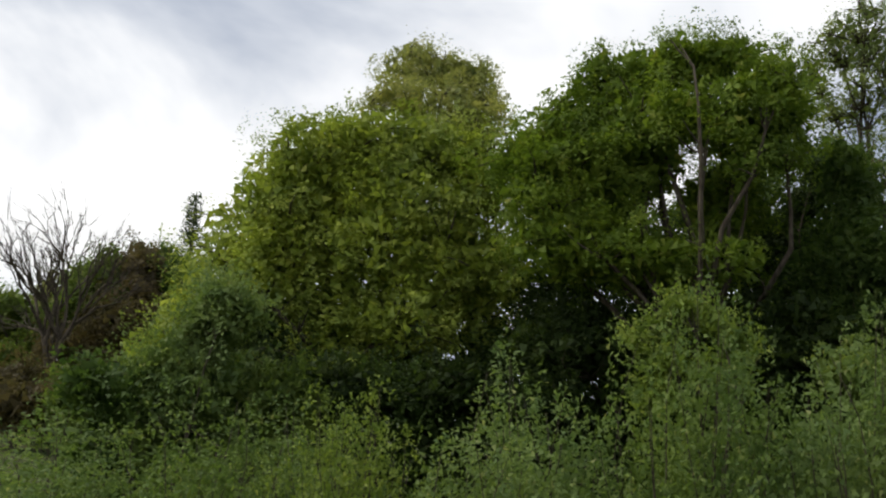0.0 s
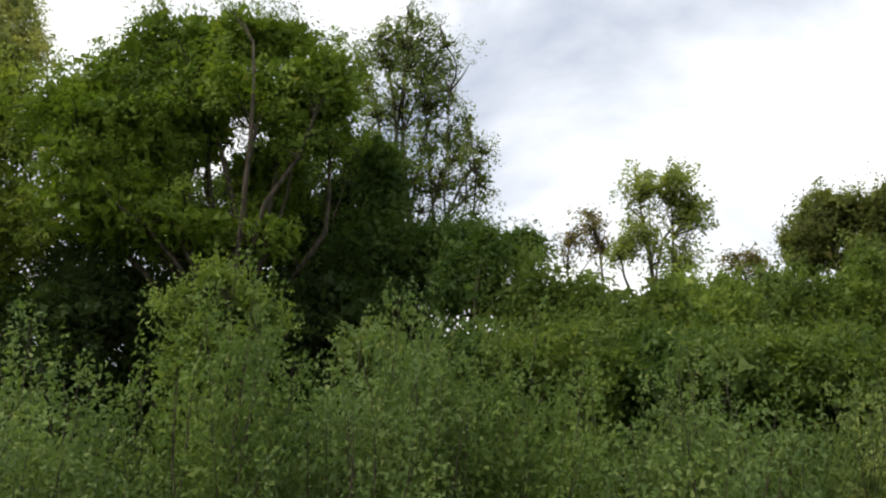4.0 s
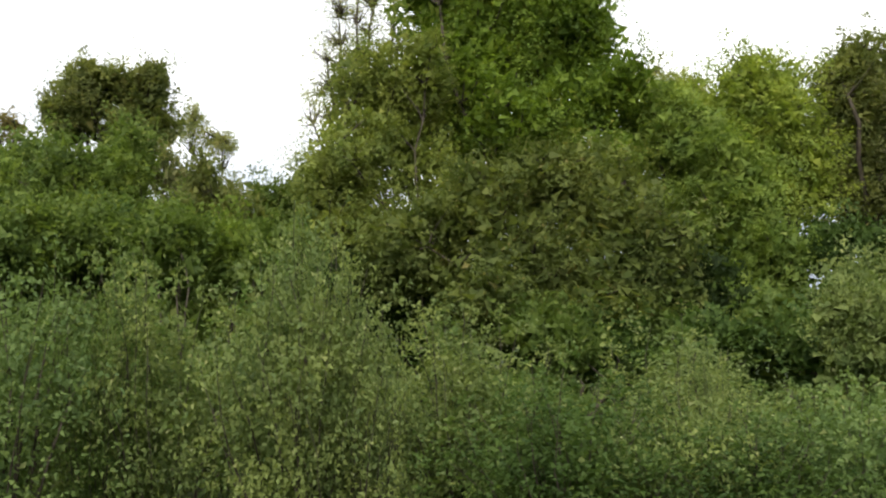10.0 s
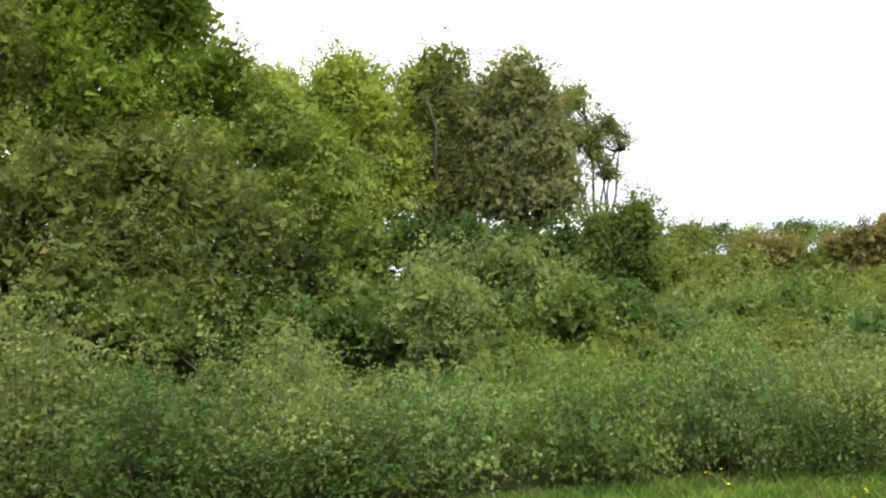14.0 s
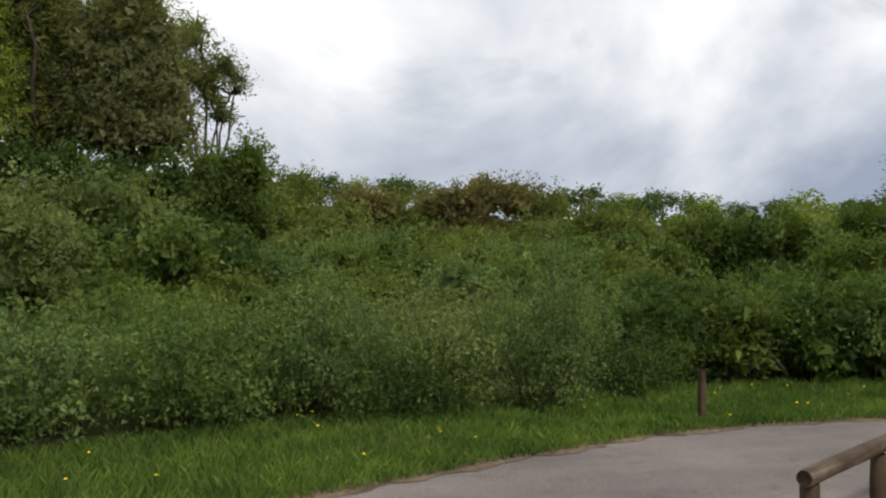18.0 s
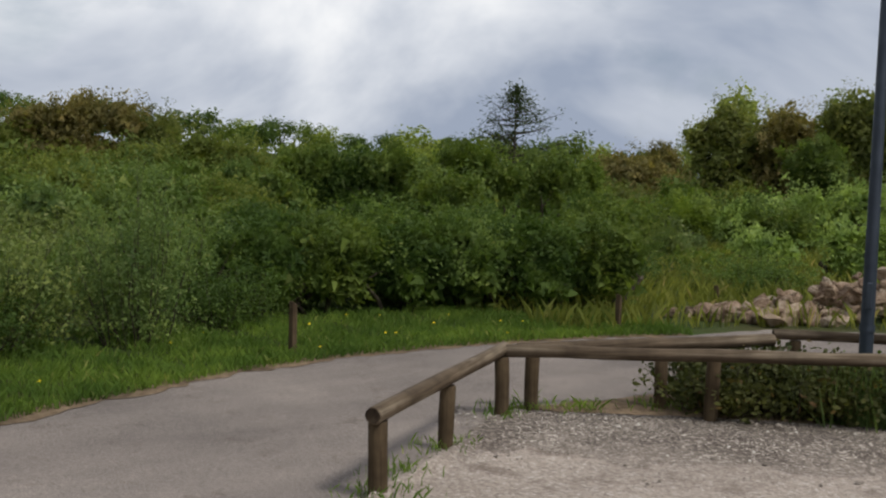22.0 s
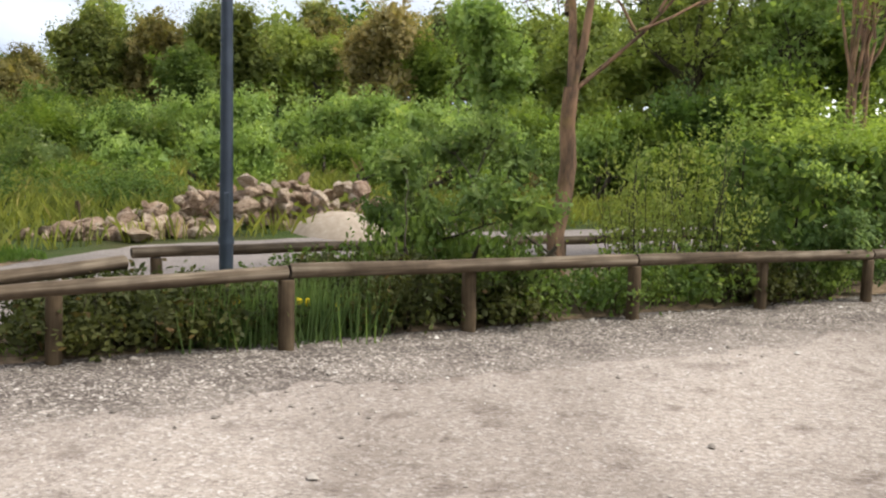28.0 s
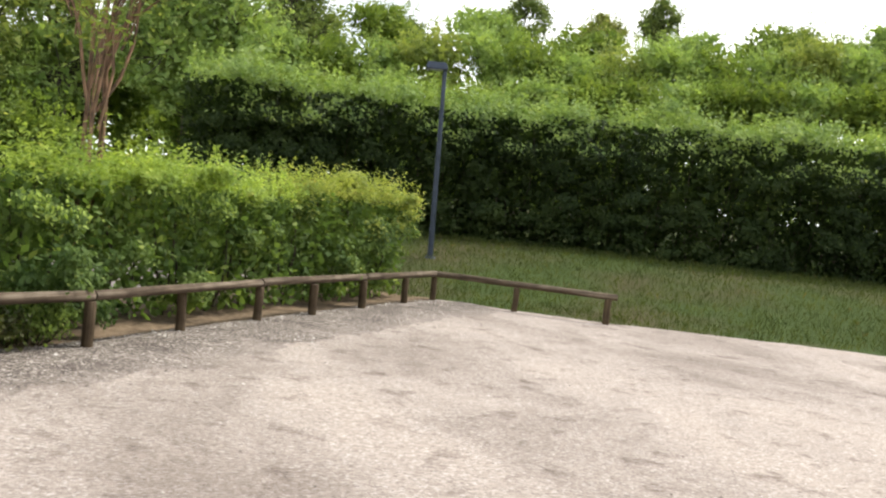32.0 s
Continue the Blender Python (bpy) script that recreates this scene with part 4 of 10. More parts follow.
tree('hillside_tree', 16.9, 42.9, [(0.0, 0.0, 12.64, 1.47, 1.26)], 'dark', 2250, 0.213, 'distant woodland tree on the slope', seed=46, clump=0.8, trunk=0.14, group='hillside trees', core=0.4)
tree('hillside_tree', 13.4, 44.1, [(0.0, 0.0, 12.7, 1.62, 1.41)], 'dark', 2250, 0.213, 'distant woodland tree on the slope', seed=47, clump=0.8, trunk=0.14, group='hillside trees', core=0.4)
tree('oak_tree', 16.3, 28.9, [(0.35, -0.01, 11.57, 1.37, 1.01), (-0.62, -0.0, 11.68, 0.78, 0.91), (1.2, -0.04, 10.55, 0.88, 0.91), (-0.45, 0.0, 9.98, 0.96, 0.8), (0.79, -0.02, 9.27, 0.97, 0.59), (-1.23, -0.01, 9.29, 0.77, 0.59)], 'edge', 9750, 0.144, 'open-crowned oak with visible crooked branches', seed=48, clump=0.4, flat=0.5, trunk=0.16, twigs=0.9, hollow=0.25, fork=0.5, core=0.0)
tree('oak_tree', 14.7, 30.9, [(0.11, -0.0, 10.85, 0.78, 0.82), (-0.59, -0.0, 9.93, 0.59, 0.6), (0.49, -0.01, 9.73, 0.59, 0.61)], 'bronze', 1650, 0.137, 'small half-bare oak with bronze young leaves', seed=49, clump=0.32, trunk=0.15, twigs=1.0, hollow=0.2, core=0.0)
tree('oak_tree', 19.5, 23.1, [(-0.55, -0.0, 9.68, 1.47, 0.99), (1.02, -0.03, 9.76, 0.83, 0.9), (-1.2, -0.02, 8.63, 1.22, 0.99), (0.69, -0.02, 8.35, 1.53, 1.06)], 'oak', 10500, 0.137, 'olive green oak with broad domed crown', seed=50, clump=0.55, trunk=0.24, twigs=0.6, core=0.4)
tree('ash_tree', 22.8, 22.6, [(-0.43, 0.01, 8.97, 0.68, 0.75), (0.43, -0.01, 8.25, 0.52, 0.65)], 'pale', 1950, 0.122, 'thin half-bare tree beside an oak', seed=51, clump=0.29, trunk=0.12, twigs=1.0, hollow=0.2, core=0.0)
tree('oak_tree', 20.5, 29.8, [(-0.37, 0.0, 9.7, 0.88, 0.69), (0.37, -0.0, 9.46, 0.63, 0.76)], 'bronze', 1500, 0.137, 'small half-bare oak with bronze young leaves', seed=52, clump=0.32, trunk=0.13, twigs=1.0, hollow=0.2, core=0.0)
tree('birch_tree', 14.2, 17.0, [(0.0, 0.0, 5.54, 0.87, 1.17), (-0.56, 0.0, 4.41, 1.0, 1.02), (0.56, -0.01, 4.23, 0.99, 1.02)], 'fresh', 12000, 0.099, 'young tree with dense fresh green leaves', seed=53, clump=0.45, trunk=0.1, core=0.4)
tree('brush_bush', 17.3, 16.8, [(-0.36, 0.0, 5.49, 0.73, 1.25), (0.4, -0.01, 4.9, 0.84, 1.09), (-0.04, -0.0, 4.24, 1.04, 0.95)], 'oak', 3850, 0.096, 'olive twiggy bush only partly in leaf', seed=54, category='bush', clump=0.5, flat=1.2, trunk=0.05, stems=4, twigs=1.0, core=0.4)
tree('thicket_bush', 19.8, 17.1, [(-0.43, 0.0, 5.58, 0.7, 0.88), (0.52, -0.01, 5.22, 0.81, 1.31), (-0.09, 0.01, 4.53, 1.09, 1.02)], 'mid', 4950, 0.112, 'dense green thicket bush on the slope', seed=55, category='bush', clump=0.5, trunk=0.05, stems=3, group='thicket bushes', core=0.4)
tree('maple_tree', 20.6, 10.3, [(-1.6, 0.5, 6.3, 1.0, 1.0), (2.6, 0.3, 5.9, 0.8, 0.9), (-2.24, 0.79, 9.98, 1.16, 0.96), (-0.55, 0.3, 9.69, 1.2, 0.8), (0.79, 0.12, 9.4, 1.06, 0.79), (-1.13, -0.02, 8.51, 1.05, 0.79), (0.34, 0.29, 8.37, 1.07, 0.8), (1.73, 0.59, 8.65, 0.95, 0.81), (-0.63, 0.41, 11.09, 1.47, 0.8), (0.73, 0.1, 10.8, 1.19, 0.79), (-1.87, 0.24, 10.9, 1.07, 0.8), (-0.4, -1.01, 6.66, 1.01, 0.75), (0.93, -0.16, 7.12, 1.05, 0.79), (2.02, 0.24, 7.15, 0.8, 0.87), (2.46, -0.75, 7.54, 0.51, 0.64), (0.07, -0.32, 5.66, 1.17, 0.78), (1.56, -1.13, 5.56, 0.88, 0.75), (-1.46, 0.28, 7.5, 0.67, 0.8), (1.61, 0.21, 9.52, 0.67, 0.67)], 'maple', 30000, 0.12, 'tall dense maple in bright green leaf', clump=0.6, flat=0.4, trunk=0.28, core=0.5, seed=56)
tree('wild_cherry_tree', 17.4, 8.9, [(-2.45, -1.09, 3.63, 0.85, 0.64), (-1.66, 0.01, 4.16, 0.78, 0.67), (-0.83, -0.36, 4.74, 0.77, 0.64), (0.31, 0.46, 5.05, 0.91, 0.66), (1.51, 1.1, 5.22, 0.95, 0.71), (-0.54, -0.56, 3.7, 0.98, 0.65), (0.84, 0.56, 4.11, 1.04, 0.69), (2.06, 0.17, 4.34, 0.79, 0.68), (-1.91, -0.18, 3.14, 0.89, 0.55), (-0.78, -1.58, 2.57, 0.92, 0.51), (0.51, -0.4, 2.9, 0.98, 0.55), (1.81, -0.55, 3.27, 0.87, 0.65), (2.68, -0.48, 3.34, 0.66, 0.66), (1.47, -1.29, 2.28, 0.84, 0.47), (2.73, -0.48, 2.47, 0.66, 0.5), (0.13, -1.01, 2.03, 0.95, 0.44), (-2.76, -0.62, 2.93, 0.65, 0.49), (-1.24, -1.06, 1.98, 0.85, 0.42)], 'cherry', 20000, 0.11, 'olive brown tree growing in front of a taller maple', clump=0.5, flat=0.35, trunk=0.16, stems=3, core=0.45, seed=57)
tree('poplar_tree', 21.7, 16.3, [(-0.15, 0.5, 10.75, 0.95, 0.98), (-0.5, -0.07, 9.35, 0.77, 0.77), (0.46, 0.53, 9.59, 0.79, 0.95), (-0.69, 0.93, 8.72, 0.64, 0.64), (-0.92, -0.37, 7.61, 0.53, 0.49), (0.83, 0.31, 11.09, 0.63, 0.7), (0.55, 0.24, 12.57, 1.09, 1.09), (1.53, 0.12, 13.02, 0.93, 0.93)], 'pale', 6000, 0.095, 'pale slender tree with airy new leaves', clump=0.32, flat=1.1, trunk=0.16, twigs=1.0, hollow=0.25, core=0.0, seed=58)
tree('hornbeam_tree', 17.8, 12.2, [(0.17, 0.13, 7.91, 0.74, 0.93), (-0.7, 0.72, 7.05, 0.83, 0.89), (0.59, 0.68, 6.87, 0.89, 1.02), (-1.17, -0.96, 5.68, 0.82, 0.73), (-0.1, 0.1, 5.6, 0.99, 0.87), (-1.7, -0.27, 5.21, 0.58, 0.61), (-0.75, -0.56, 4.46, 0.9, 0.72), (0.91, -0.2, 7.8, 0.55, 0.92), (1.08, -0.02, 5.42, 0.62, 0.74), (-1.33, -1.17, 3.98, 0.7, 0.58), (-0.04, -0.55, 4.01, 0.84, 0.6), (-0.92, 0.51, 7.92, 0.44, 0.57)], 'yellow', 15000, 0.105, 'yellow-olive tree with fine upright branches at the wood edge', clump=0.5, flat=1.0, trunk=0.14, stems=3, twigs=0.7, core=0.4, seed=59)
tree('beech_tree', 22.0, 6.7, [(-0.76, -0.12, 6.28, 0.79, 0.79), (0.13, 0.29, 6.35, 0.69, 0.69), (0.67, -0.47, 5.44, 0.78, 0.78), (-0.2, 0.14, 5.22, 0.86, 0.8), (1.15, -0.55, 4.63, 0.71, 0.77), (0.27, -0.97, 4.02, 0.78, 0.63), (-0.63, -0.12, 4.31, 0.72, 0.72), (0.76, -0.68, 3.28, 0.77, 0.64), (-0.1, -0.73, 2.95, 0.7, 0.57), (1.19, -0.72, 3.61, 0.51, 0.77), (0.53, -1.97, 2.26, 0.72, 0.54), (-0.59, 0.33, 7.17, 0.53, 0.53), (1.64, -1.41, 3.4, 0.5, 0.5), (1.49, -1.06, 2.48, 0.57, 0.5)], 'fresh', 20000, 0.105, 'light green beech sloping down to the scrub', clump=0.5, flat=0.35, trunk=0.2, core=0.5, seed=60)
tree('beech_tree', 25.8, 7.8, [(0.05, 0.0, 7.72, 1.17, 1.26), (0.96, -0.03, 6.45, 1.25, 1.41), (-0.13, 0.01, 5.99, 1.24, 1.41), (-0.89, 0.01, 7.25, 0.93, 1.41)], 'spring', 10500, 0.114, 'slender green beech among the row of trees', seed=61, clump=0.5, flat=0.5, trunk=0.16, core=0.4)
tree('poplar_tree', 27.6, 8.8, [(-0.46, -0.0, 8.93, 0.84, 1.19), (0.46, -0.02, 8.34, 0.84, 1.02)], 'pale', 3750, 0.122, 'pale slender tree with airy new leaves', seed=62, clump=0.32, flat=1.1, trunk=0.15, twigs=0.9, core=0.0)
tree('ash_tree', 24.4, 5.1, [(-0.89, -0.0, 7.58, 0.87, 1.0), (-0.18, 0.01, 6.69, 0.79, 1.14), (0.24, 0.0, 5.66, 0.79, 0.85), (-1.34, -0.01, 6.42, 0.73, 1.14), (-0.78, 0.01, 5.11, 0.87, 1.06), (0.36, -0.0, 4.65, 0.65, 0.69), (-0.46, 1.0, 7.51, 1.13, 1.41), (-0.78, 1.0, 6.0, 1.19, 1.41)], 'spring', 15000, 0.122, 'tall olive tree on a dark straight trunk', seed=63, clump=0.5, trunk=0.2, twigs=0.6, fork=0.55, core=0.4)
tree('alder_tree', 26.6, 3.8, [(0.26, -0.01, 8.36, 0.85, 0.91), (-0.23, 0.0, 7.05, 1.01, 1.22), (0.51, -0.02, 5.77, 0.99, 1.06), (-0.73, -0.0, 5.34, 0.77, 0.83), (-0.36, -0.0, 7.99, 0.78, 0.99), (0.69, -0.03, 7.01, 0.76, 1.14), (0.48, -0.02, 4.53, 1.21, 0.82), (-0.71, -0.0, 6.28, 0.7, 0.99), (0.03, 1.0, 7.72, 1.36, 1.44), (0.08, 1.0, 6.1, 1.43, 1.51)], 'oak', 16500, 0.122, 'grey-green tree in the row at the wood edge', seed=64, clump=0.5, trunk=0.2, twigs=0.6, core=0.4)
tree('oak_tree', 25.8, 1.5, [(-0.28, -0.0, 7.57, 0.79, 1.02), (0.57, -0.02, 6.85, 0.78, 1.16), (-0.47, -0.0, 6.01, 0.94, 1.17), (0.82, -0.02, 5.51, 0.78, 1.14), (0.08, -0.0, 4.58, 1.28, 0.78), (-1.03, -0.0, 6.94, 0.66, 1.09), (-0.92, -0.01, 5.29, 0.87, 1.09), (1.08, -0.04, 4.61, 0.7, 0.92), (0.17, -0.01, 8.22, 0.58, 0.49), (0.0, 0.99, 6.93, 1.48, 1.67), (-0.04, 0.99, 5.39, 1.77, 1.28)], 'bronzegreen', 18000, 0.114, 'oak with bronze-tinted young foliage', seed=65, clump=0.45, trunk=0.2, twigs=0.6, core=0.4)
tree('oak_tree', 29.8, -0.6, [(-0.94, -0.0, 7.9, 0.73, 0.77), (-0.29, 0.0, 8.03, 0.65, 0.59), (-0.56, -0.0, 6.86, 0.64, 0.85), (0.5, -0.02, 7.21, 0.63, 0.59), (0.96, -0.03, 6.68, 0.39, 0.33), (-0.09, -0.0, 6.41, 0.72, 0.67), (0.37, -0.01, 5.79, 0.56, 0.37)], 'oak', 6300, 0.129, 'half-open oak with crooked limbs against the sky', seed=66, clump=0.29, trunk=0.11, twigs=1.0, hollow=0.2, core=0.0)
tree('thicket_bush', 23.5, 4.3, [(0.0, 0.0, 3.65, 0.82, 0.69)], 'dark', 2750, 0.12, 'dense dark thicket bush below the trees', seed=67, category='bush', clump=0.5, trunk=0.05, stems=3, group='thicket bushes', core=0.4)
tree('thicket_bush', 23.7, 3.0, [(0.0, 0.0, 3.48, 1.07, 0.68)], 'dark', 2750, 0.12, 'dense dark thicket bush below the trees', seed=68, category='bush', clump=0.5, trunk=0.05, stems=3, group='thicket bushes', core=0.4)
tree('thicket_bush', 23.8, 1.8, [(0.0, 0.0, 3.17, 1.06, 0.68)], 'dark', 2750, 0.12, 'dense dark thicket bush below the trees', seed=69, category='bush', clump=0.5, trunk=0.05, stems=3, group='thicket bushes', core=0.4)
tree('thicket_bush', 23.8, 0.5, [(0.0, 0.0, 2.99, 0.91, 0.95)], 'dark', 2750, 0.12, 'dense dark thicket bush below the trees', seed=70, category='bush', clump=0.5, trunk=0.05, stems=3, group='thicket bushes', core=0.4)
tree('thicket_bush', 23.3, 5.4, [(0.0, 0.0, 3.12, 0.83, 0.69)], 'dark', 2750, 0.12, 'dense dark thicket bush below the trees', seed=71, category='bush', clump=0.5, trunk=0.05, stems=3, group='thicket bushes', core=0.4)
tree('willow_bush', 19.3, 1.8, [(-1.21, -0.0, 2.47, 0.88, 0.67), (0.12, -0.0, 2.55, 1.07, 0.77), (1.07, -0.04, 1.98, 0.84, 0.76)], 'grey', 7700, 0.104, 'grey-green willow bush under tall trees', seed=72, category='bush', clump=0.45, trunk=0.05, stems=4, core=0.4)
tree('holly_bush', 21.8, -0.8, [(-0.17, 0.0, 3.09, 0.92, 0.91), (0.31, -0.01, 3.43, 0.63, 0.67), (-0.66, 0.0, 2.37, 0.7, 0.73), (0.51, -0.01, 2.46, 0.51, 0.72)], 'mid', 9900, 0.104, 'dense glossy green bush standing alone', seed=73, category='bush', clump=0.4, trunk=0.07, stems=3, flat=0.9, core=0.4)
tree('willow_bush', 13.7, 2.3, [(-0.26, 0.01, 1.83, 0.51, 0.52), (0.37, -0.01, 1.66, 0.51, 0.44), (-0.11, 0.01, 1.27, 0.7, 0.32)], 'grey', 7150, 0.072, 'grey-leaved willow bush above the scrub', seed=74, category='bush', clump=0.3, trunk=0.04, stems=4, core=0.4)
tree('gorse_bush', 45.0, -8.4, [(-0.62, 0.0, 3.75, 1.02, 1.05), (0.63, -0.0, 3.63, 1.01, 1.05)], 'bronze', 2860, 0.16, 'yellow-brown bush on the hillside', seed=75, category='bush', clump=0.6, trunk=0.06, stems=3, group='hillside bushes', twigs=0.25, core=0.4)
tree('gorse_bush', 44.6, -10.2, [(-0.63, -0.0, 3.21, 1.03, 1.04), (0.63, -0.01, 3.08, 1.02, 1.05)], 'yellow', 2860, 0.16, 'yellow-brown bush on the hillside', seed=76, category='bush', clump=0.6, trunk=0.06, stems=3, group='hillside bushes', twigs=0.25, core=0.4)
tree('gorse_bush', 44.1, -12.0, [(-0.74, 0.0, 3.97, 1.19, 1.04), (0.73, -0.01, 3.84, 1.2, 1.05)], 'bronze', 2860, 0.16, 'yellow-brown bush on the hillside', seed=77, category='bush', clump=0.6, trunk=0.06, stems=3, group='hillside bushes', twigs=0.25, core=0.4)
tree('gorse_bush', 43.4, -14.2, [(-0.84, -0.0, 4.32, 1.37, 0.92), (0.83, -0.01, 4.18, 1.37, 0.92)], 'bronze', 2860, 0.16, 'yellow-brown bush on the hillside', seed=78, category='bush', clump=0.6, trunk=0.06, stems=3, group='hillside bushes', twigs=0.25, core=0.4)
tree('gorse_bush', 42.8, -16.0, [(-0.52, -0.0, 3.89, 0.85, 0.91), (0.53, -0.01, 3.76, 0.84, 0.91)], 'oak', 2860, 0.16, 'yellow-brown bush on the hillside', seed=79, category='bush', clump=0.6, trunk=0.06, stems=3, group='hillside bushes', twigs=0.25, core=0.4)
tree('gorse_bush', 44.9, -8.9, [(-0.73, 0.01, 2.7, 1.18, 1.05), (0.74, -0.01, 2.58, 1.19, 1.04)], 'hill', 2860, 0.16, 'yellow-brown bush on the hillside', seed=80, category='bush', clump=0.6, trunk=0.06, stems=3, group='hillside bushes', twigs=0.25, core=0.4)
tree('gorse_bush', 43.9, -13.0, [(-0.95, -0.0, 2.9, 1.53, 1.18), (0.94, -0.01, 2.76, 1.53, 1.19)], 'bronze', 2860, 0.16, 'yellow-brown bush on the hillside', seed=81, category='bush', clump=0.6, trunk=0.06, stems=3, group='hillside bushes', twigs=0.25, core=0.4)
tree('gorse_bush', 44.4, -10.9, [(-0.53, 0.0, 2.14, 0.86, 1.05), (0.53, -0.0, 2.02, 0.85, 1.05)], 'bronze', 2860, 0.16, 'yellow-brown bush on the hillside', seed=82, category='bush', clump=0.6, trunk=0.06, stems=3, group='hillside bushes', twigs=0.25, core=0.4)
tree('hillside_bush', 29.5, -4.0, [(-0.47, 0.01, 2.51, 0.76, 0.85), (0.48, -0.0, 2.43, 0.77, 0.85)], 'hill', 3300, 0.12, 'yellow-green bush on the grassy hillside', seed=83, category='bush', clump=0.5, trunk=0.05, stems=3, group='hillside bushes', twigs=0.25, flat=0.9, core=0.4)
tree('hillside_bush', 27.7, -10.7, [(-0.61, -0.0, 2.06, 1.0, 0.85), (0.61, -0.01, 1.97, 0.99, 0.85)], 'hill', 3300, 0.12, 'yellow-green bush on the grassy hillside', seed=84, category='bush', clump=0.5, trunk=0.05, stems=3, group='hillside bushes', twigs=0.25, flat=0.9, core=0.4)
tree('hillside_bush', 27.0, -12.3, [(-0.6, -0.0, 2.37, 0.98, 0.76), (0.6, -0.01, 2.27, 0.97, 0.76)], 'hill', 3300, 0.12, 'yellow-green bush on the grassy hillside', seed=85, category='bush', clump=0.5, trunk=0.05, stems=3, group='hillside bushes', twigs=0.25, flat=0.9, core=0.4)
tree('hillside_bush', 27.4, -11.5, [(-0.74, -0.01, 1.19, 1.21, 0.86), (0.74, -0.02, 1.1, 1.2, 0.85)], 'hill', 3300, 0.12, 'yellow-green bush on the grassy hillside', seed=86, category='bush', clump=0.5, trunk=0.05, stems=3, group='hillside bushes', twigs=0.25, flat=0.9, core=0.4)
tree('hillside_bush', 28.0, -9.9, [(-0.68, 0.0, 1.05, 1.11, 0.68), (0.68, -0.01, 0.96, 1.11, 0.68)], 'hill', 3300, 0.12, 'yellow-green bush on the grassy hillside', seed=87, category='bush', clump=0.5, trunk=0.05, stems=3, group='hillside bushes', twigs=0.25, flat=0.9, core=0.4)
tree('hillside_bush', 26.7, -12.9, [(-0.47, -0.0, 1.5, 0.76, 0.85), (0.47, -0.0, 1.42, 0.75, 0.84)], 'hill', 3300, 0.12, 'yellow-green bush on the grassy hillside', seed=88, category='bush', clump=0.5, trunk=0.05, stems=3, group='hillside bushes', twigs=0.25, flat=0.9, core=0.4)
tree('hillside_bush', 28.8, -7.6, [(-0.68, -0.01, 1.09, 1.11, 0.68), (0.69, -0.02, 1.0, 1.11, 0.68)], 'mid', 3300, 0.12, 'yellow-green bush on the grassy hillside', seed=89, category='bush', clump=0.5, trunk=0.05, stems=3, group='hillside bushes', twigs=0.25, flat=0.9, core=0.4)
tree('hillside_bush', 29.3, -5.3, [(-0.67, -0.0, 0.96, 1.1, 0.68), (0.68, -0.02, 0.87, 1.12, 0.68)], 'hill', 3300, 0.12, 'yellow-green bush on the grassy hillside', seed=90, category='bush', clump=0.5, trunk=0.05, stems=3, group='hillside bushes', twigs=0.25, flat=0.9, core=0.4)
tree('hillside_bush', 28.4, -8.6, [(-0.54, 0.0, 1.58, 0.89, 0.69), (0.56, -0.01, 1.5, 0.89, 0.68)], 'hill', 3300, 0.12, 'yellow-green bush on the grassy hillside', seed=91, category='bush', clump=0.5, trunk=0.05, stems=3, group='hillside bushes', twigs=0.25, flat=0.9, core=0.4)
tree('hawthorn_bush', 22.4, -12.5, [(-0.34, 0.0, 2.07, 0.55, 0.65), (0.34, -0.01, 2.0, 0.54, 0.64)], 'mid', 3520, 0.112, 'dark green hawthorn on the lower slope', seed=92, category='bush', clump=0.45, trunk=0.05, stems=3, group='hawthorn bushes', twigs=0.25, core=0.4)
tree('hawthorn_bush', 21.8, -13.4, [(-0.39, -0.0, 1.9, 0.62, 0.72), (0.38, -0.01, 1.83, 0.61, 0.71)], 'dark', 3520, 0.112, 'dark green hawthorn on the lower slope', seed=93, category='bush', clump=0.45, trunk=0.05, stems=3, group='hawthorn bushes', twigs=0.25, core=0.4)
tree('hawthorn_bush', 21.2, -14.3, [(-0.32, -0.0, 2.02, 0.52, 0.64), (0.32, -0.0, 1.95, 0.52, 0.63)], 'mid', 3520, 0.112, 'dark green hawthorn on the lower slope', seed=94, category='bush', clump=0.45, trunk=0.05, stems=3, group='hawthorn bushes', twigs=0.25, core=0.4)
tree('hawthorn_bush', 22.2, -12.8, [(-0.44, 0.01, 1.34, 0.72, 0.72), (0.44, -0.01, 1.27, 0.72, 0.71)], 'dark', 3520, 0.112, 'dark green hawthorn on the lower slope', seed=95, category='bush', clump=0.45, trunk=0.05, stems=3, group='hawthorn bushes', twigs=0.25, core=0.4)
tree('hawthorn_bush', 21.5, -14.0, [(-0.44, -0.0, 1.03, 0.71, 0.72), (0.42, -0.01, 0.97, 0.7, 0.7)], 'dark', 3520, 0.112, 'dark green hawthorn on the lower slope', seed=96, category='bush', clump=0.45, trunk=0.05, stems=3, group='hawthorn bushes', twigs=0.25, core=0.4)
tree('hawthorn_bush', 20.7, -15.1, [(-0.37, -0.0, 1.44, 0.6, 0.84), (0.36, -0.0, 1.37, 0.58, 0.83)], 'mid', 3520, 0.112, 'dark green hawthorn on the lower slope', seed=97, category='bush', clump=0.45, trunk=0.05, stems=3, group='hawthorn bushes', twigs=0.25, core=0.4)
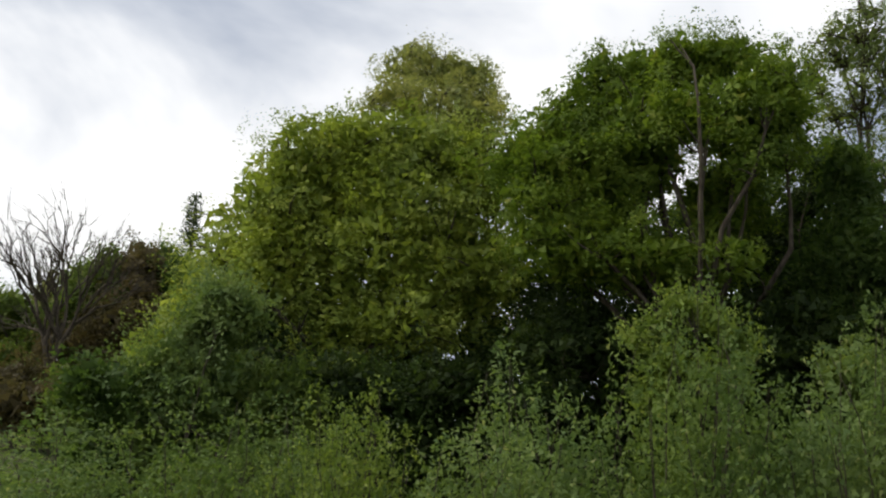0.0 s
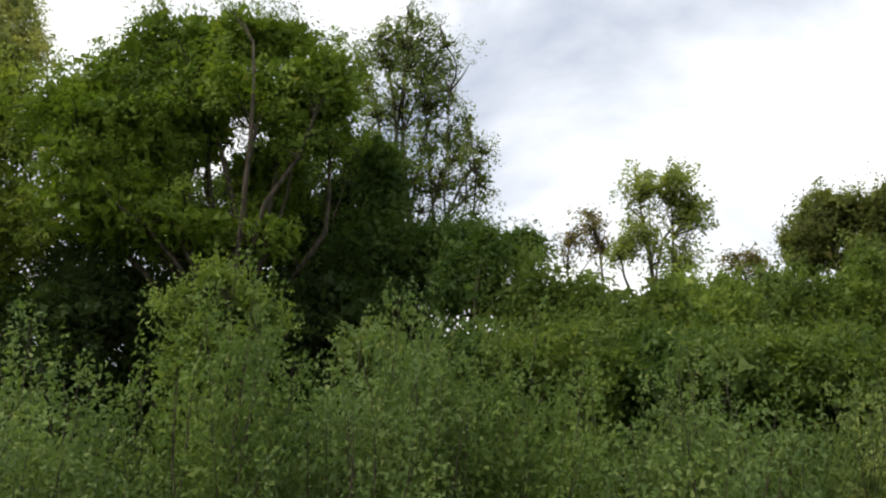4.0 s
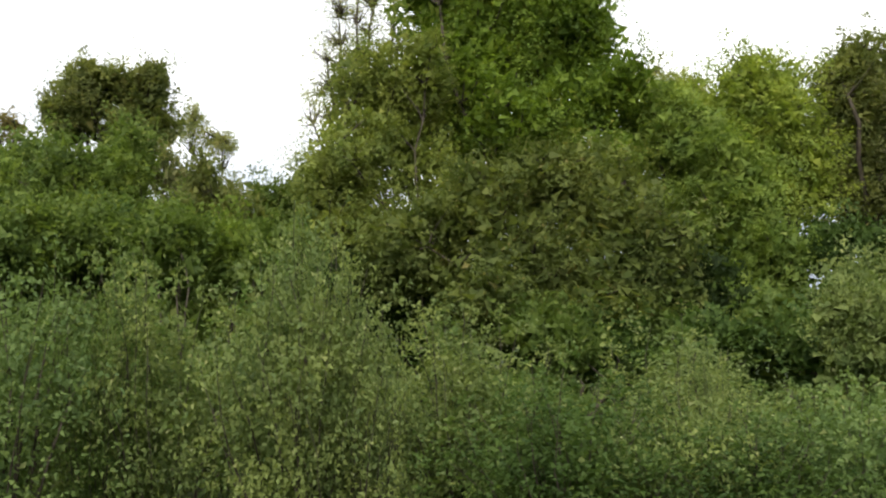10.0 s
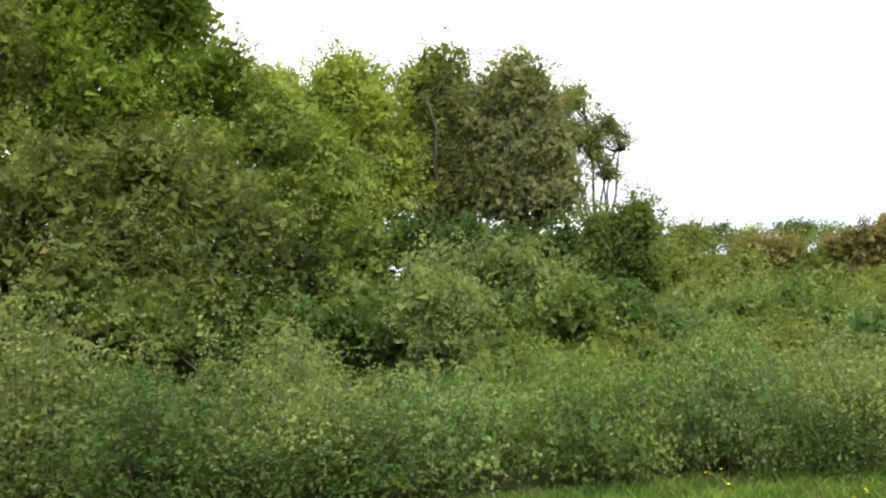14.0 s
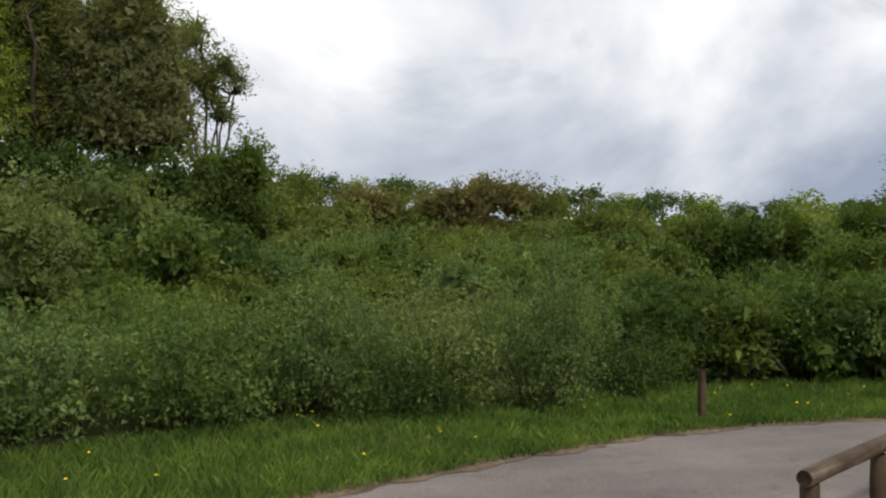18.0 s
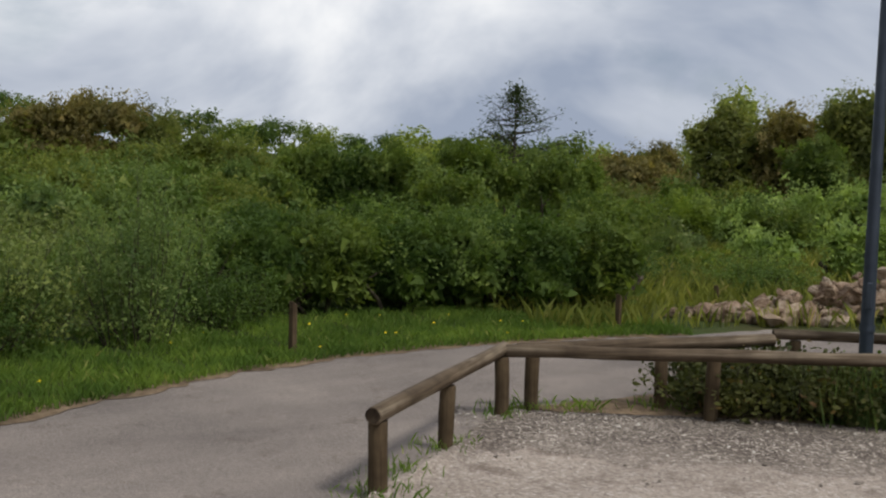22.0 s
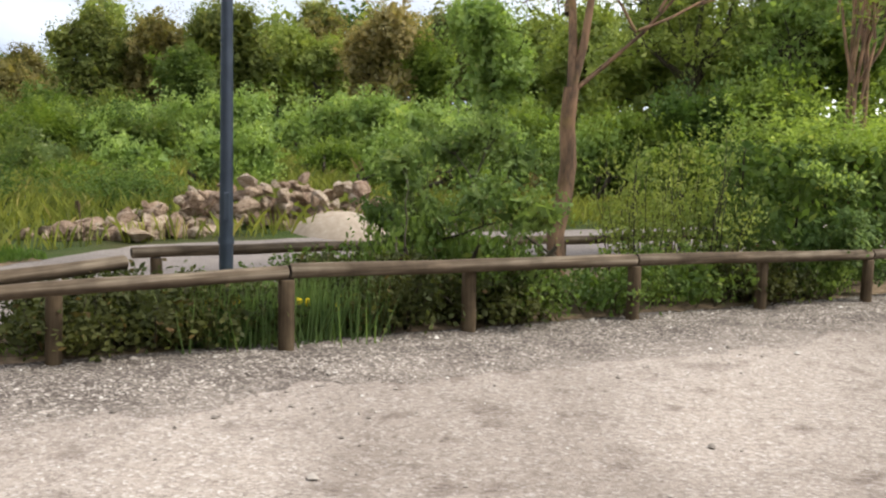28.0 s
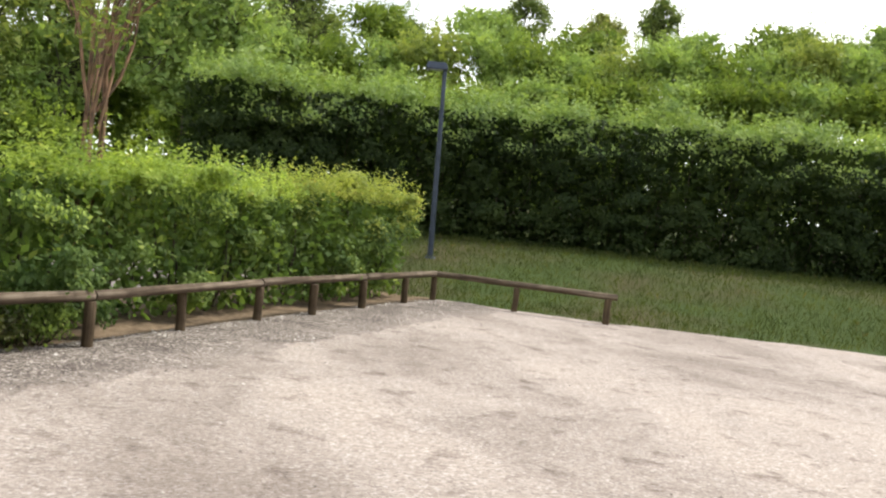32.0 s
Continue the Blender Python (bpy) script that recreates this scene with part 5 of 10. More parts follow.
tree('hawthorn_bush', 20.1, -15.8, [(-0.31, 0.01, 2.25, 0.49, 0.55), (0.3, -0.01, 2.18, 0.49, 0.55)], 'mid', 3520, 0.112, 'dark green hawthorn on the lower slope', seed=98, category='bush', clump=0.45, trunk=0.05, stems=3, group='hawthorn bushes', twigs=0.25, core=0.4)
tree('hawthorn_bush', 20.1, -15.8, [(-0.41, -0.0, 1.01, 0.66, 0.83), (0.41, -0.0, 0.95, 0.65, 0.82)], 'mid', 3520, 0.112, 'dark green hawthorn on the lower slope', seed=99, category='bush', clump=0.45, trunk=0.05, stems=3, group='hawthorn bushes', twigs=0.25, core=0.4)
tree('hawthorn_bush', 20.2, -16.8, [(-0.36, -0.0, 1.85, 0.58, 0.88), (0.35, -0.0, 1.82, 0.57, 0.88)], 'mid', 3520, 0.112, 'green hawthorn on the lower slope', seed=100, category='bush', clump=0.45, trunk=0.05, stems=3, group='hawthorn bushes', twigs=0.25, core=0.4)
tree('hawthorn_bush', 20.0, -18.5, [(-0.34, -0.0, 1.99, 0.55, 0.92), (0.34, 0.0, 1.96, 0.55, 0.92)], 'mid', 3520, 0.112, 'green hawthorn on the lower slope', seed=101, category='bush', clump=0.45, trunk=0.05, stems=3, group='hawthorn bushes', twigs=0.25, core=0.4)
tree('hawthorn_bush', 25.7, -25.6, [(-0.41, -0.0, 2.07, 0.66, 1.03), (0.41, 0.0, 2.02, 0.65, 1.02)], 'fresh', 3520, 0.112, 'green hawthorn on the lower slope', seed=102, category='bush', clump=0.45, trunk=0.05, stems=3, group='hawthorn bushes', twigs=0.25, core=0.4)
tree('hawthorn_bush', 16.1, -12.3, [(-0.34, -0.0, 1.24, 0.56, 0.68), (0.35, 0.01, 1.22, 0.55, 0.69)], 'mid', 3520, 0.112, 'green hawthorn on the lower slope', seed=103, category='bush', clump=0.45, trunk=0.05, stems=3, group='hawthorn bushes', twigs=0.25, core=0.4)
tree('hawthorn_bush', 29.3, -21.4, [(-0.49, -0.0, 2.36, 0.8, 0.72), (0.5, -0.0, 2.32, 0.8, 0.72)], 'spring', 3520, 0.112, 'green hawthorn on the lower slope', seed=104, category='bush', clump=0.45, trunk=0.05, stems=3, group='hawthorn bushes', twigs=0.25, core=0.4)
tree('hawthorn_bush', 15.4, -16.1, [(-0.4, -0.0, 0.97, 0.64, 0.5), (0.4, -0.0, 0.95, 0.63, 0.5)], 'mid', 3520, 0.112, 'green hawthorn on the lower slope', seed=105, category='bush', clump=0.45, trunk=0.05, stems=3, group='hawthorn bushes', twigs=0.25, core=0.4)
tree('hawthorn_bush', 16.4, -20.5, [(-0.28, -0.0, 0.82, 0.46, 0.51), (0.28, 0.0, 0.79, 0.46, 0.5)], 'fresh', 3520, 0.112, 'green hawthorn on the lower slope', seed=106, category='bush', clump=0.45, trunk=0.05, stems=3, group='hawthorn bushes', twigs=0.25, core=0.4)
tree('hawthorn_bush', 14.3, -17.0, [(-0.25, -0.0, 0.41, 0.4, 0.5), (0.23, -0.0, 0.39, 0.4, 0.49)], 'grey', 3520, 0.112, 'green hawthorn on the lower slope', seed=107, category='bush', clump=0.45, trunk=0.05, stems=3, group='hawthorn bushes', twigs=0.25, core=0.4)
tree('hawthorn_bush', 13.8, -19.9, [(-0.46, -0.0, 0.82, 0.74, 0.66), (0.46, 0.0, 0.81, 0.72, 0.66)], 'mid', 3520, 0.112, 'green hawthorn on the lower slope', seed=108, category='bush', clump=0.45, trunk=0.05, stems=3, group='hawthorn bushes', twigs=0.25, core=0.4)
tree('oak_tree', 33.7, -37.3, [(-0.08, 0.0, 2.8, 1.95, 1.27), (-1.17, -0.01, 2.19, 1.54, 1.28), (1.21, -0.01, 2.15, 1.38, 1.4), (0.01, 0.01, 1.11, 2.21, 1.13)], 'bronze', 7500, 0.182, 'oak with bronze spring foliage', seed=109, clump=0.8, trunk=0.2, core=0.4)
tree('woodland_tree', 32.1, -42.1, [(-0.94, -0.01, 4.35, 1.29, 1.61), (0.88, -0.0, 5.0, 1.59, 1.89), (0.06, 0.0, 2.5, 2.39, 1.91)], 'oak', 7050, 0.175, 'woodland edge tree in mixed spring foliage', seed=110, skirt=True, clump=0.6, trunk=0.2, twigs=0.5, group='woodland edge trees', core=0.4)
tree('woodland_tree', 29.7, -43.9, [(0.55, -0.01, 5.14, 1.63, 1.51), (-0.55, -0.01, 3.43, 1.63, 1.65)], 'bronze', 7050, 0.175, 'woodland edge tree in mixed spring foliage', seed=111, skirt=True, clump=0.6, trunk=0.2, twigs=0.5, group='woodland edge trees', core=0.4)
tree('woodland_tree', 25.2, -44.3, [(-0.54, -0.0, 5.69, 2.02, 2.0), (0.54, 0.0, 4.12, 1.91, 1.62)], 'oak', 7050, 0.175, 'woodland edge tree in mixed spring foliage', seed=112, skirt=True, clump=0.6, trunk=0.2, twigs=0.5, group='woodland edge trees', core=0.4)
tree('woodland_tree', 22.6, -47.9, [(-1.14, -0.01, 4.88, 1.43, 1.7), (1.17, -0.01, 4.4, 1.16, 1.43)], 'edge', 7050, 0.175, 'woodland edge tree in mixed spring foliage', seed=113, skirt=True, clump=0.6, trunk=0.2, twigs=0.5, group='woodland edge trees', core=0.4)
tree('woodland_tree', 17.6, -43.5, [(0.63, -0.01, 5.18, 2.19, 1.63), (-0.63, -0.01, 4.11, 1.28, 1.27)], 'tan', 7050, 0.175, 'woodland edge tree in mixed spring foliage', seed=114, skirt=True, clump=0.6, trunk=0.2, twigs=0.5, group='woodland edge trees', core=0.4)
tree('woodland_tree', 11.4, -41.4, [(-0.62, -0.01, 5.45, 2.11, 1.83), (0.62, -0.0, 3.63, 1.89, 1.39)], 'meadowgreen', 7050, 0.175, 'woodland edge tree in mixed spring foliage', seed=115, skirt=True, clump=0.6, trunk=0.2, twigs=0.5, group='woodland edge trees', core=0.4)
tree('woodland_tree', 8.4, -44.1, [(0.57, -0.01, 5.75, 1.68, 1.43), (-0.57, -0.01, 4.28, 1.45, 1.45)], 'edge', 7050, 0.175, 'woodland edge tree in mixed spring foliage', seed=116, skirt=True, clump=0.6, trunk=0.2, twigs=0.5, group='woodland edge trees', core=0.4)
tree('woodland_tree', 3.8, -34.7, [(0.01, -0.0, 4.66, 1.97, 1.81), (-1.39, -0.01, 3.34, 1.66, 1.48), (1.35, -0.04, 3.4, 1.42, 1.45)], 'edge', 7050, 0.175, 'woodland edge tree in mixed spring foliage', seed=117, skirt=True, clump=0.6, trunk=0.2, twigs=0.5, group='woodland edge trees', core=0.4)
tree('woodland_tree', -0.7, -32.8, [(-1.72, -0.02, 3.82, 1.46, 1.52), (0.19, -0.01, 4.17, 1.55, 1.81), (1.48, -0.05, 3.69, 0.9, 1.79)], 'fresh', 7050, 0.175, 'woodland edge tree in mixed spring foliage', seed=118, skirt=True, clump=0.6, trunk=0.2, twigs=0.5, group='woodland edge trees', core=0.4)
tree('woodland_tree', 35.9, -41.6, [(0.0, 0.0, 2.67, 1.57, 1.93)], 'bronze', 7050, 0.175, 'woodland edge tree in mixed spring foliage', seed=119, skirt=True, clump=0.6, trunk=0.2, twigs=0.5, group='woodland edge trees', core=0.4)
tree('woodland_tree', 25.2, -53.3, [(0.0, 0.0, 6.9, 1.28, 1.57)], 'pale', 7050, 0.175, 'woodland edge tree in mixed spring foliage', seed=120, skirt=True, clump=0.6, trunk=0.2, twigs=0.5, group='woodland edge trees', core=0.4)
tree('woodland_tree', 25.1, -39.7, [(0.0, 0.0, 3.3, 1.46, 1.23)], 'mid', 7050, 0.175, 'woodland edge tree in mixed spring foliage', seed=121, skirt=True, clump=0.6, trunk=0.2, twigs=0.5, group='woodland edge trees', core=0.4)
tree('woodland_tree', 15.3, -44.4, [(0.0, 0.0, 3.71, 1.29, 1.53)], 'fresh', 7050, 0.175, 'woodland edge tree in mixed spring foliage', seed=122, skirt=True, clump=0.6, trunk=0.2, twigs=0.5, group='woodland edge trees', core=0.4)
tree('willow_bush', 13.6, -15.9, [(-0.2, -0.0, 0.41, 0.34, 0.47), (0.22, -0.0, 0.37, 0.35, 0.47), (0.0, 0.0, 0.12, 0.54, 0.29)], 'grey', 3960, 0.104, 'rounded willow bush in the wet meadow', seed=123, category='bush', clump=0.4, trunk=0.05, stems=4, group='meadow willows', twigs=0.25, flat=0.9, core=0.4)
tree('willow_bush', 14.7, -20.2, [(-0.29, -0.0, 0.97, 0.47, 0.64), (0.29, -0.0, 0.93, 0.49, 0.65), (0.0, 0.0, 0.59, 0.75, 0.38)], 'meadowgreen', 3960, 0.104, 'rounded willow bush in the wet meadow', seed=124, category='bush', clump=0.4, trunk=0.05, stems=4, group='meadow willows', twigs=0.25, flat=0.9, core=0.4)
tree('willow_bush', 15.8, -24.2, [(-0.42, -0.0, 1.2, 0.67, 0.91), (0.41, -0.01, 1.17, 0.68, 0.91), (0.0, 0.0, 0.67, 1.04, 0.55)], 'meadowgreen', 3960, 0.104, 'rounded willow bush in the wet meadow', seed=125, category='bush', clump=0.4, trunk=0.05, stems=4, group='meadow willows', twigs=0.25, flat=0.9, core=0.4)
tree('willow_bush', 14.3, -25.2, [(-0.49, -0.01, 1.56, 0.8, 0.84), (0.49, -0.0, 1.53, 0.8, 0.85), (0.01, -0.0, 1.07, 1.23, 0.51)], 'meadowgreen', 3960, 0.104, 'rounded willow bush in the wet meadow', seed=126, category='bush', clump=0.4, trunk=0.05, stems=4, group='meadow willows', twigs=0.25, flat=0.9, core=0.4)
tree('willow_bush', 12.0, -17.2, [(-0.24, -0.0, 0.54, 0.4, 0.54), (0.26, 0.0, 0.5, 0.41, 0.55), (0.0, 0.0, 0.22, 0.63, 0.32)], 'meadowgreen', 3960, 0.104, 'rounded willow bush in the wet meadow', seed=127, category='bush', clump=0.4, trunk=0.05, stems=4, group='meadow willows', twigs=0.25, flat=0.9, core=0.4)
tree('willow_bush', 9.4, -16.5, [(-0.3, 0.0, 0.78, 0.48, 0.59), (0.29, 0.01, 0.75, 0.49, 0.6), (0.0, 0.01, 0.42, 0.74, 0.36)], 'meadowgreen', 3960, 0.104, 'rounded willow bush in the wet meadow', seed=128, category='bush', clump=0.4, trunk=0.05, stems=4, group='meadow willows', twigs=0.25, flat=0.9, core=0.4)
tree('willow_bush', 11.5, -24.4, [(-0.41, -0.01, 1.2, 0.66, 0.86), (0.41, -0.0, 1.16, 0.66, 0.88), (0.01, -0.0, 0.68, 1.02, 0.53)], 'meadowgreen', 3960, 0.104, 'rounded willow bush in the wet meadow', seed=129, category='bush', clump=0.4, trunk=0.05, stems=4, group='meadow willows', twigs=0.25, flat=0.9, core=0.4)
tree('willow_bush', 10.2, -24.9, [(-0.44, -0.0, 1.53, 0.71, 0.87), (0.44, -0.0, 1.5, 0.72, 0.88), (0.01, -0.0, 1.02, 1.1, 0.53)], 'meadowgreen', 3960, 0.104, 'rounded willow bush in the wet meadow', seed=130, category='bush', clump=0.4, trunk=0.05, stems=4, group='meadow willows', twigs=0.25, flat=0.9, core=0.4)
tree('willow_bush', 9.4, -20.9, [(-0.3, -0.0, 0.53, 0.48, 0.56), (0.3, -0.0, 0.5, 0.49, 0.56), (0.01, 0.01, 0.2, 0.75, 0.34)], 'fresh', 3960, 0.104, 'rounded willow bush in the wet meadow', seed=131, category='bush', clump=0.4, trunk=0.05, stems=4, group='meadow willows', twigs=0.25, flat=0.9, core=0.4)
tree('willow_bush', 8.2, -23.6, [(-0.45, -0.01, 1.31, 0.71, 0.94), (0.43, -0.01, 1.28, 0.71, 0.95), (0.01, -0.0, 0.75, 1.09, 0.57)], 'meadowgreen', 3960, 0.104, 'rounded willow bush in the wet meadow', seed=132, category='bush', clump=0.4, trunk=0.05, stems=4, group='meadow willows', twigs=0.25, flat=0.9, core=0.4)
tree('willow_bush', 5.9, -20.1, [(-0.37, -0.01, 0.93, 0.59, 0.79), (0.36, -0.01, 0.91, 0.59, 0.79), (0.01, -0.0, 0.47, 0.92, 0.48)], 'meadowgreen', 3960, 0.104, 'rounded willow bush in the wet meadow', seed=133, category='bush', clump=0.4, trunk=0.05, stems=4, group='meadow willows', twigs=0.25, flat=0.9, core=0.4)
tree('willow_bush', 5.2, -22.3, [(-0.41, 0.0, 1.28, 0.65, 0.74), (0.39, -0.01, 1.26, 0.64, 0.74), (0.01, -0.0, 0.85, 0.99, 0.45)], 'fresh', 3960, 0.104, 'rounded willow bush in the wet meadow', seed=134, category='bush', clump=0.4, trunk=0.05, stems=4, group='meadow willows', twigs=0.25, flat=0.9, core=0.4)
tree('willow_bush', 3.8, -20.6, [(-0.37, -0.01, 0.9, 0.59, 0.78), (0.35, -0.01, 0.88, 0.58, 0.78), (0.02, -0.0, 0.44, 0.89, 0.47)], 'meadowgreen', 3960, 0.104, 'rounded willow bush in the wet meadow', seed=135, category='bush', clump=0.4, trunk=0.05, stems=4, group='meadow willows', twigs=0.25, flat=0.9, core=0.4)
tree('willow_bush', 2.8, -20.7, [(-0.36, 0.01, 1.16, 0.57, 0.66), (0.34, -0.0, 1.14, 0.56, 0.66), (0.01, 0.01, 0.77, 0.87, 0.4)], 'fresh', 3960, 0.104, 'rounded willow bush in the wet meadow', seed=136, category='bush', clump=0.4, trunk=0.05, stems=4, group='meadow willows', twigs=0.25, flat=0.9, core=0.4)
tree('willow_bush', 1.6, -20.8, [(-0.37, 0.01, 1.75, 0.59, 0.6), (0.36, -0.01, 1.73, 0.57, 0.59), (0.02, -0.0, 1.4, 0.89, 0.36)], 'dark', 3960, 0.104, 'rounded willow bush in the wet meadow', seed=137, category='bush', clump=0.4, trunk=0.05, stems=4, group='meadow willows', twigs=0.25, flat=0.9, core=0.4)
tree('willow_bush', 12.3, -15.7, [(-0.23, -0.0, 0.17, 0.37, 0.4), (0.23, 0.01, 0.13, 0.37, 0.41), (0.0, 0.0, -0.07, 0.58, 0.24)], 'fresh', 3960, 0.104, 'rounded willow bush in the wet meadow', seed=138, category='bush', clump=0.4, trunk=0.05, stems=4, group='meadow willows', twigs=0.25, flat=0.9, core=0.4)
tree('willow_bush', 14.4, -27.4, [(-0.33, 0.0, 0.77, 0.53, 1.0), (0.33, 0.01, 0.72, 0.55, 1.0), (0.0, 0.01, 0.17, 0.84, 0.61)], 'dark', 3960, 0.104, 'rounded willow bush in the wet meadow', seed=139, category='bush', clump=0.4, trunk=0.05, stems=4, group='meadow willows', twigs=0.25, flat=0.9, core=0.4)
tree('willow_bush', 13.2, -21.2, [(-0.31, -0.01, -0.18, 0.5, 0.47), (0.31, -0.0, -0.22, 0.51, 0.47), (0.0, 0.0, -0.45, 0.78, 0.28)], 'grey', 3960, 0.104, 'rounded willow bush in the wet meadow', seed=140, category='bush', clump=0.4, trunk=0.05, stems=4, group='meadow willows', twigs=0.25, flat=0.9, core=0.4)
tree('willow_bush', 18.7, -22.1, [(-0.37, -0.0, 0.96, 0.61, 0.87), (0.38, 0.01, 0.92, 0.63, 0.88), (-0.01, 0.01, 0.44, 0.97, 0.53)], 'fresh', 3960, 0.104, 'rounded willow bush in the wet meadow', seed=141, category='bush', clump=0.4, trunk=0.05, stems=4, group='meadow willows', twigs=0.25, flat=0.9, core=0.4)
tree('willow_bush', 0.2, -19.8, [(-0.32, 0.0, 1.89, 0.5, 0.6), (0.3, -0.01, 1.86, 0.49, 0.6), (0.01, -0.0, 1.53, 0.77, 0.36)], 'fresh', 3960, 0.104, 'rounded willow bush in the wet meadow', seed=142, category='bush', clump=0.4, trunk=0.05, stems=4, group='meadow willows', twigs=0.25, flat=0.9, core=0.4)
tree('willow_bush', 7.2, -18.6, [(-0.26, -0.01, 0.7, 0.42, 0.54), (0.27, -0.0, 0.68, 0.42, 0.53), (0.01, -0.0, 0.39, 0.65, 0.32)], 'meadowgreen', 3960, 0.104, 'rounded willow bush in the wet meadow', seed=143, category='bush', clump=0.4, trunk=0.05, stems=4, group='meadow willows', twigs=0.25, flat=0.9, core=0.4)
tree('willow_bush', 1.9, -18.8, [(-0.28, -0.0, 0.83, 0.44, 0.6), (0.26, -0.0, 0.81, 0.44, 0.59), (0.01, -0.0, 0.48, 0.68, 0.36)], 'fresh', 3960, 0.104, 'rounded willow bush in the wet meadow', seed=144, category='bush', clump=0.4, trunk=0.05, stems=4, group='meadow willows', twigs=0.25, flat=0.9, core=0.4)
tree('bank_bush', -5.6, -46.4, [(-0.78, -0.0, 8.17, 2.03, 1.45), (0.78, -0.01, 7.18, 1.46, 1.22)], 'fresh', 2640, 0.144, 'light green bush high on the wooded bank', seed=145, category='bush', clump=0.6, trunk=0.06, stems=3, group='bank bushes', twigs=0.2, flat=0.8, core=0.5)
tree('bank_bush', -4.7, -39.5, [(-0.47, -0.01, 6.23, 1.71, 1.33), (0.47, -0.0, 5.01, 1.33, 1.14)], 'meadowgreen', 2640, 0.128, 'light green bush on the wooded bank', seed=146, category='bush', clump=0.6, trunk=0.06, stems=3, group='bank bushes', twigs=0.25, flat=0.8, core=0.5)
tree('bank_bush', -4.0, -34.5, [(0.41, -0.0, 3.91, 1.42, 0.99), (-0.41, 0.0, 3.25, 1.23, 0.89)], 'fresh', 2420, 0.112, 'green bush on the wooded bank', seed=147, category='bush', clump=0.55, trunk=0.06, stems=3, group='bank bushes', twigs=0.25, flat=0.8, core=0.5)
tree('bank_bush', -6.4, -39.3, [(-0.47, -0.01, 6.35, 1.75, 1.34), (0.48, -0.0, 5.26, 1.36, 1.14)], 'edge', 2640, 0.128, 'light green bush on the wooded bank', seed=148, category='bush', clump=0.6, trunk=0.06, stems=3, group='bank bushes', twigs=0.25, flat=0.8, core=0.5)
tree('bank_bush', -5.5, -34.4, [(0.43, -0.0, 4.11, 1.44, 1.0), (-0.41, -0.01, 3.45, 1.26, 0.9)], 'meadowgreen', 2420, 0.112, 'green bush on the wooded bank', seed=149, category='bush', clump=0.55, trunk=0.06, stems=3, group='bank bushes', twigs=0.25, flat=0.8, core=0.5)
tree('bank_bush', -9.7, -45.8, [(-0.79, -0.0, 8.41, 2.1, 1.48), (0.79, -0.01, 7.78, 1.5, 1.24)], 'meadowgreen', 2640, 0.144, 'light green bush high on the wooded bank', seed=150, category='bush', clump=0.6, trunk=0.06, stems=3, group='bank bushes', twigs=0.2, flat=0.8, core=0.5)
tree('bank_bush', -8.1, -38.9, [(-0.47, -0.01, 6.45, 1.77, 1.36), (0.48, -0.01, 5.5, 1.37, 1.15)], 'meadowgreen', 2640, 0.128, 'light green bush on the wooded bank', seed=151, category='bush', clump=0.6, trunk=0.06, stems=3, group='bank bushes', twigs=0.25, flat=0.8, core=0.5)
tree('bank_bush', -7.0, -34.1, [(0.42, -0.01, 4.32, 1.47, 1.0), (-0.43, 0.0, 3.65, 1.28, 0.91)], 'fresh', 2420, 0.112, 'green bush on the wooded bank', seed=152, category='bush', clump=0.55, trunk=0.06, stems=3, group='bank bushes', twigs=0.25, flat=0.8, core=0.5)
tree('bank_bush', -9.9, -38.5, [(-0.48, 0.0, 6.55, 1.8, 1.37), (0.48, -0.01, 5.73, 1.38, 1.17)], 'fresh', 2640, 0.128, 'light green bush on the wooded bank', seed=153, category='bush', clump=0.6, trunk=0.06, stems=3, group='bank bushes', twigs=0.25, flat=0.8, core=0.5)
tree('bank_bush', -8.5, -33.7, [(0.43, -0.0, 4.52, 1.47, 1.01), (-0.43, -0.01, 3.85, 1.29, 0.92)], 'fresh', 2420, 0.112, 'green bush on the wooded bank', seed=154, category='bush', clump=0.55, trunk=0.06, stems=3, group='bank bushes', twigs=0.25, flat=0.8, core=0.5)
tree('bank_bush', -13.8, -44.6, [(-0.83, 0.0, 9.35, 2.15, 1.5), (0.83, -0.01, 8.34, 1.52, 1.26)], 'fresh', 2640, 0.144, 'light green bush high on the wooded bank', seed=155, category='bush', clump=0.6, trunk=0.06, stems=3, group='bank bushes', twigs=0.2, flat=0.8, core=0.5)
tree('bank_bush', -11.6, -38.0, [(-0.47, 0.0, 6.64, 1.82, 1.38), (0.47, -0.01, 5.96, 1.4, 1.17)], 'meadowgreen', 2640, 0.128, 'light green bush on the wooded bank', seed=156, category='bush', clump=0.6, trunk=0.06, stems=3, group='bank bushes', twigs=0.25, flat=0.8, core=0.5)
tree('bank_bush', -10.0, -33.3, [(0.43, -0.01, 4.72, 1.49, 1.01), (-0.43, 0.01, 4.05, 1.3, 0.92)], 'meadowgreen', 2420, 0.112, 'green bush on the wooded bank', seed=157, category='bush', clump=0.55, trunk=0.06, stems=3, group='bank bushes', twigs=0.25, flat=0.8, core=0.5)
tree('bank_bush', -13.3, -37.4, [(-0.51, -0.0, 7.36, 1.82, 1.38), (0.5, -0.01, 6.18, 1.39, 1.17)], 'edge', 2640, 0.128, 'light green bush on the wooded bank', seed=158, category='bush', clump=0.6, trunk=0.06, stems=3, group='bank bushes', twigs=0.25, flat=0.8, core=0.5)
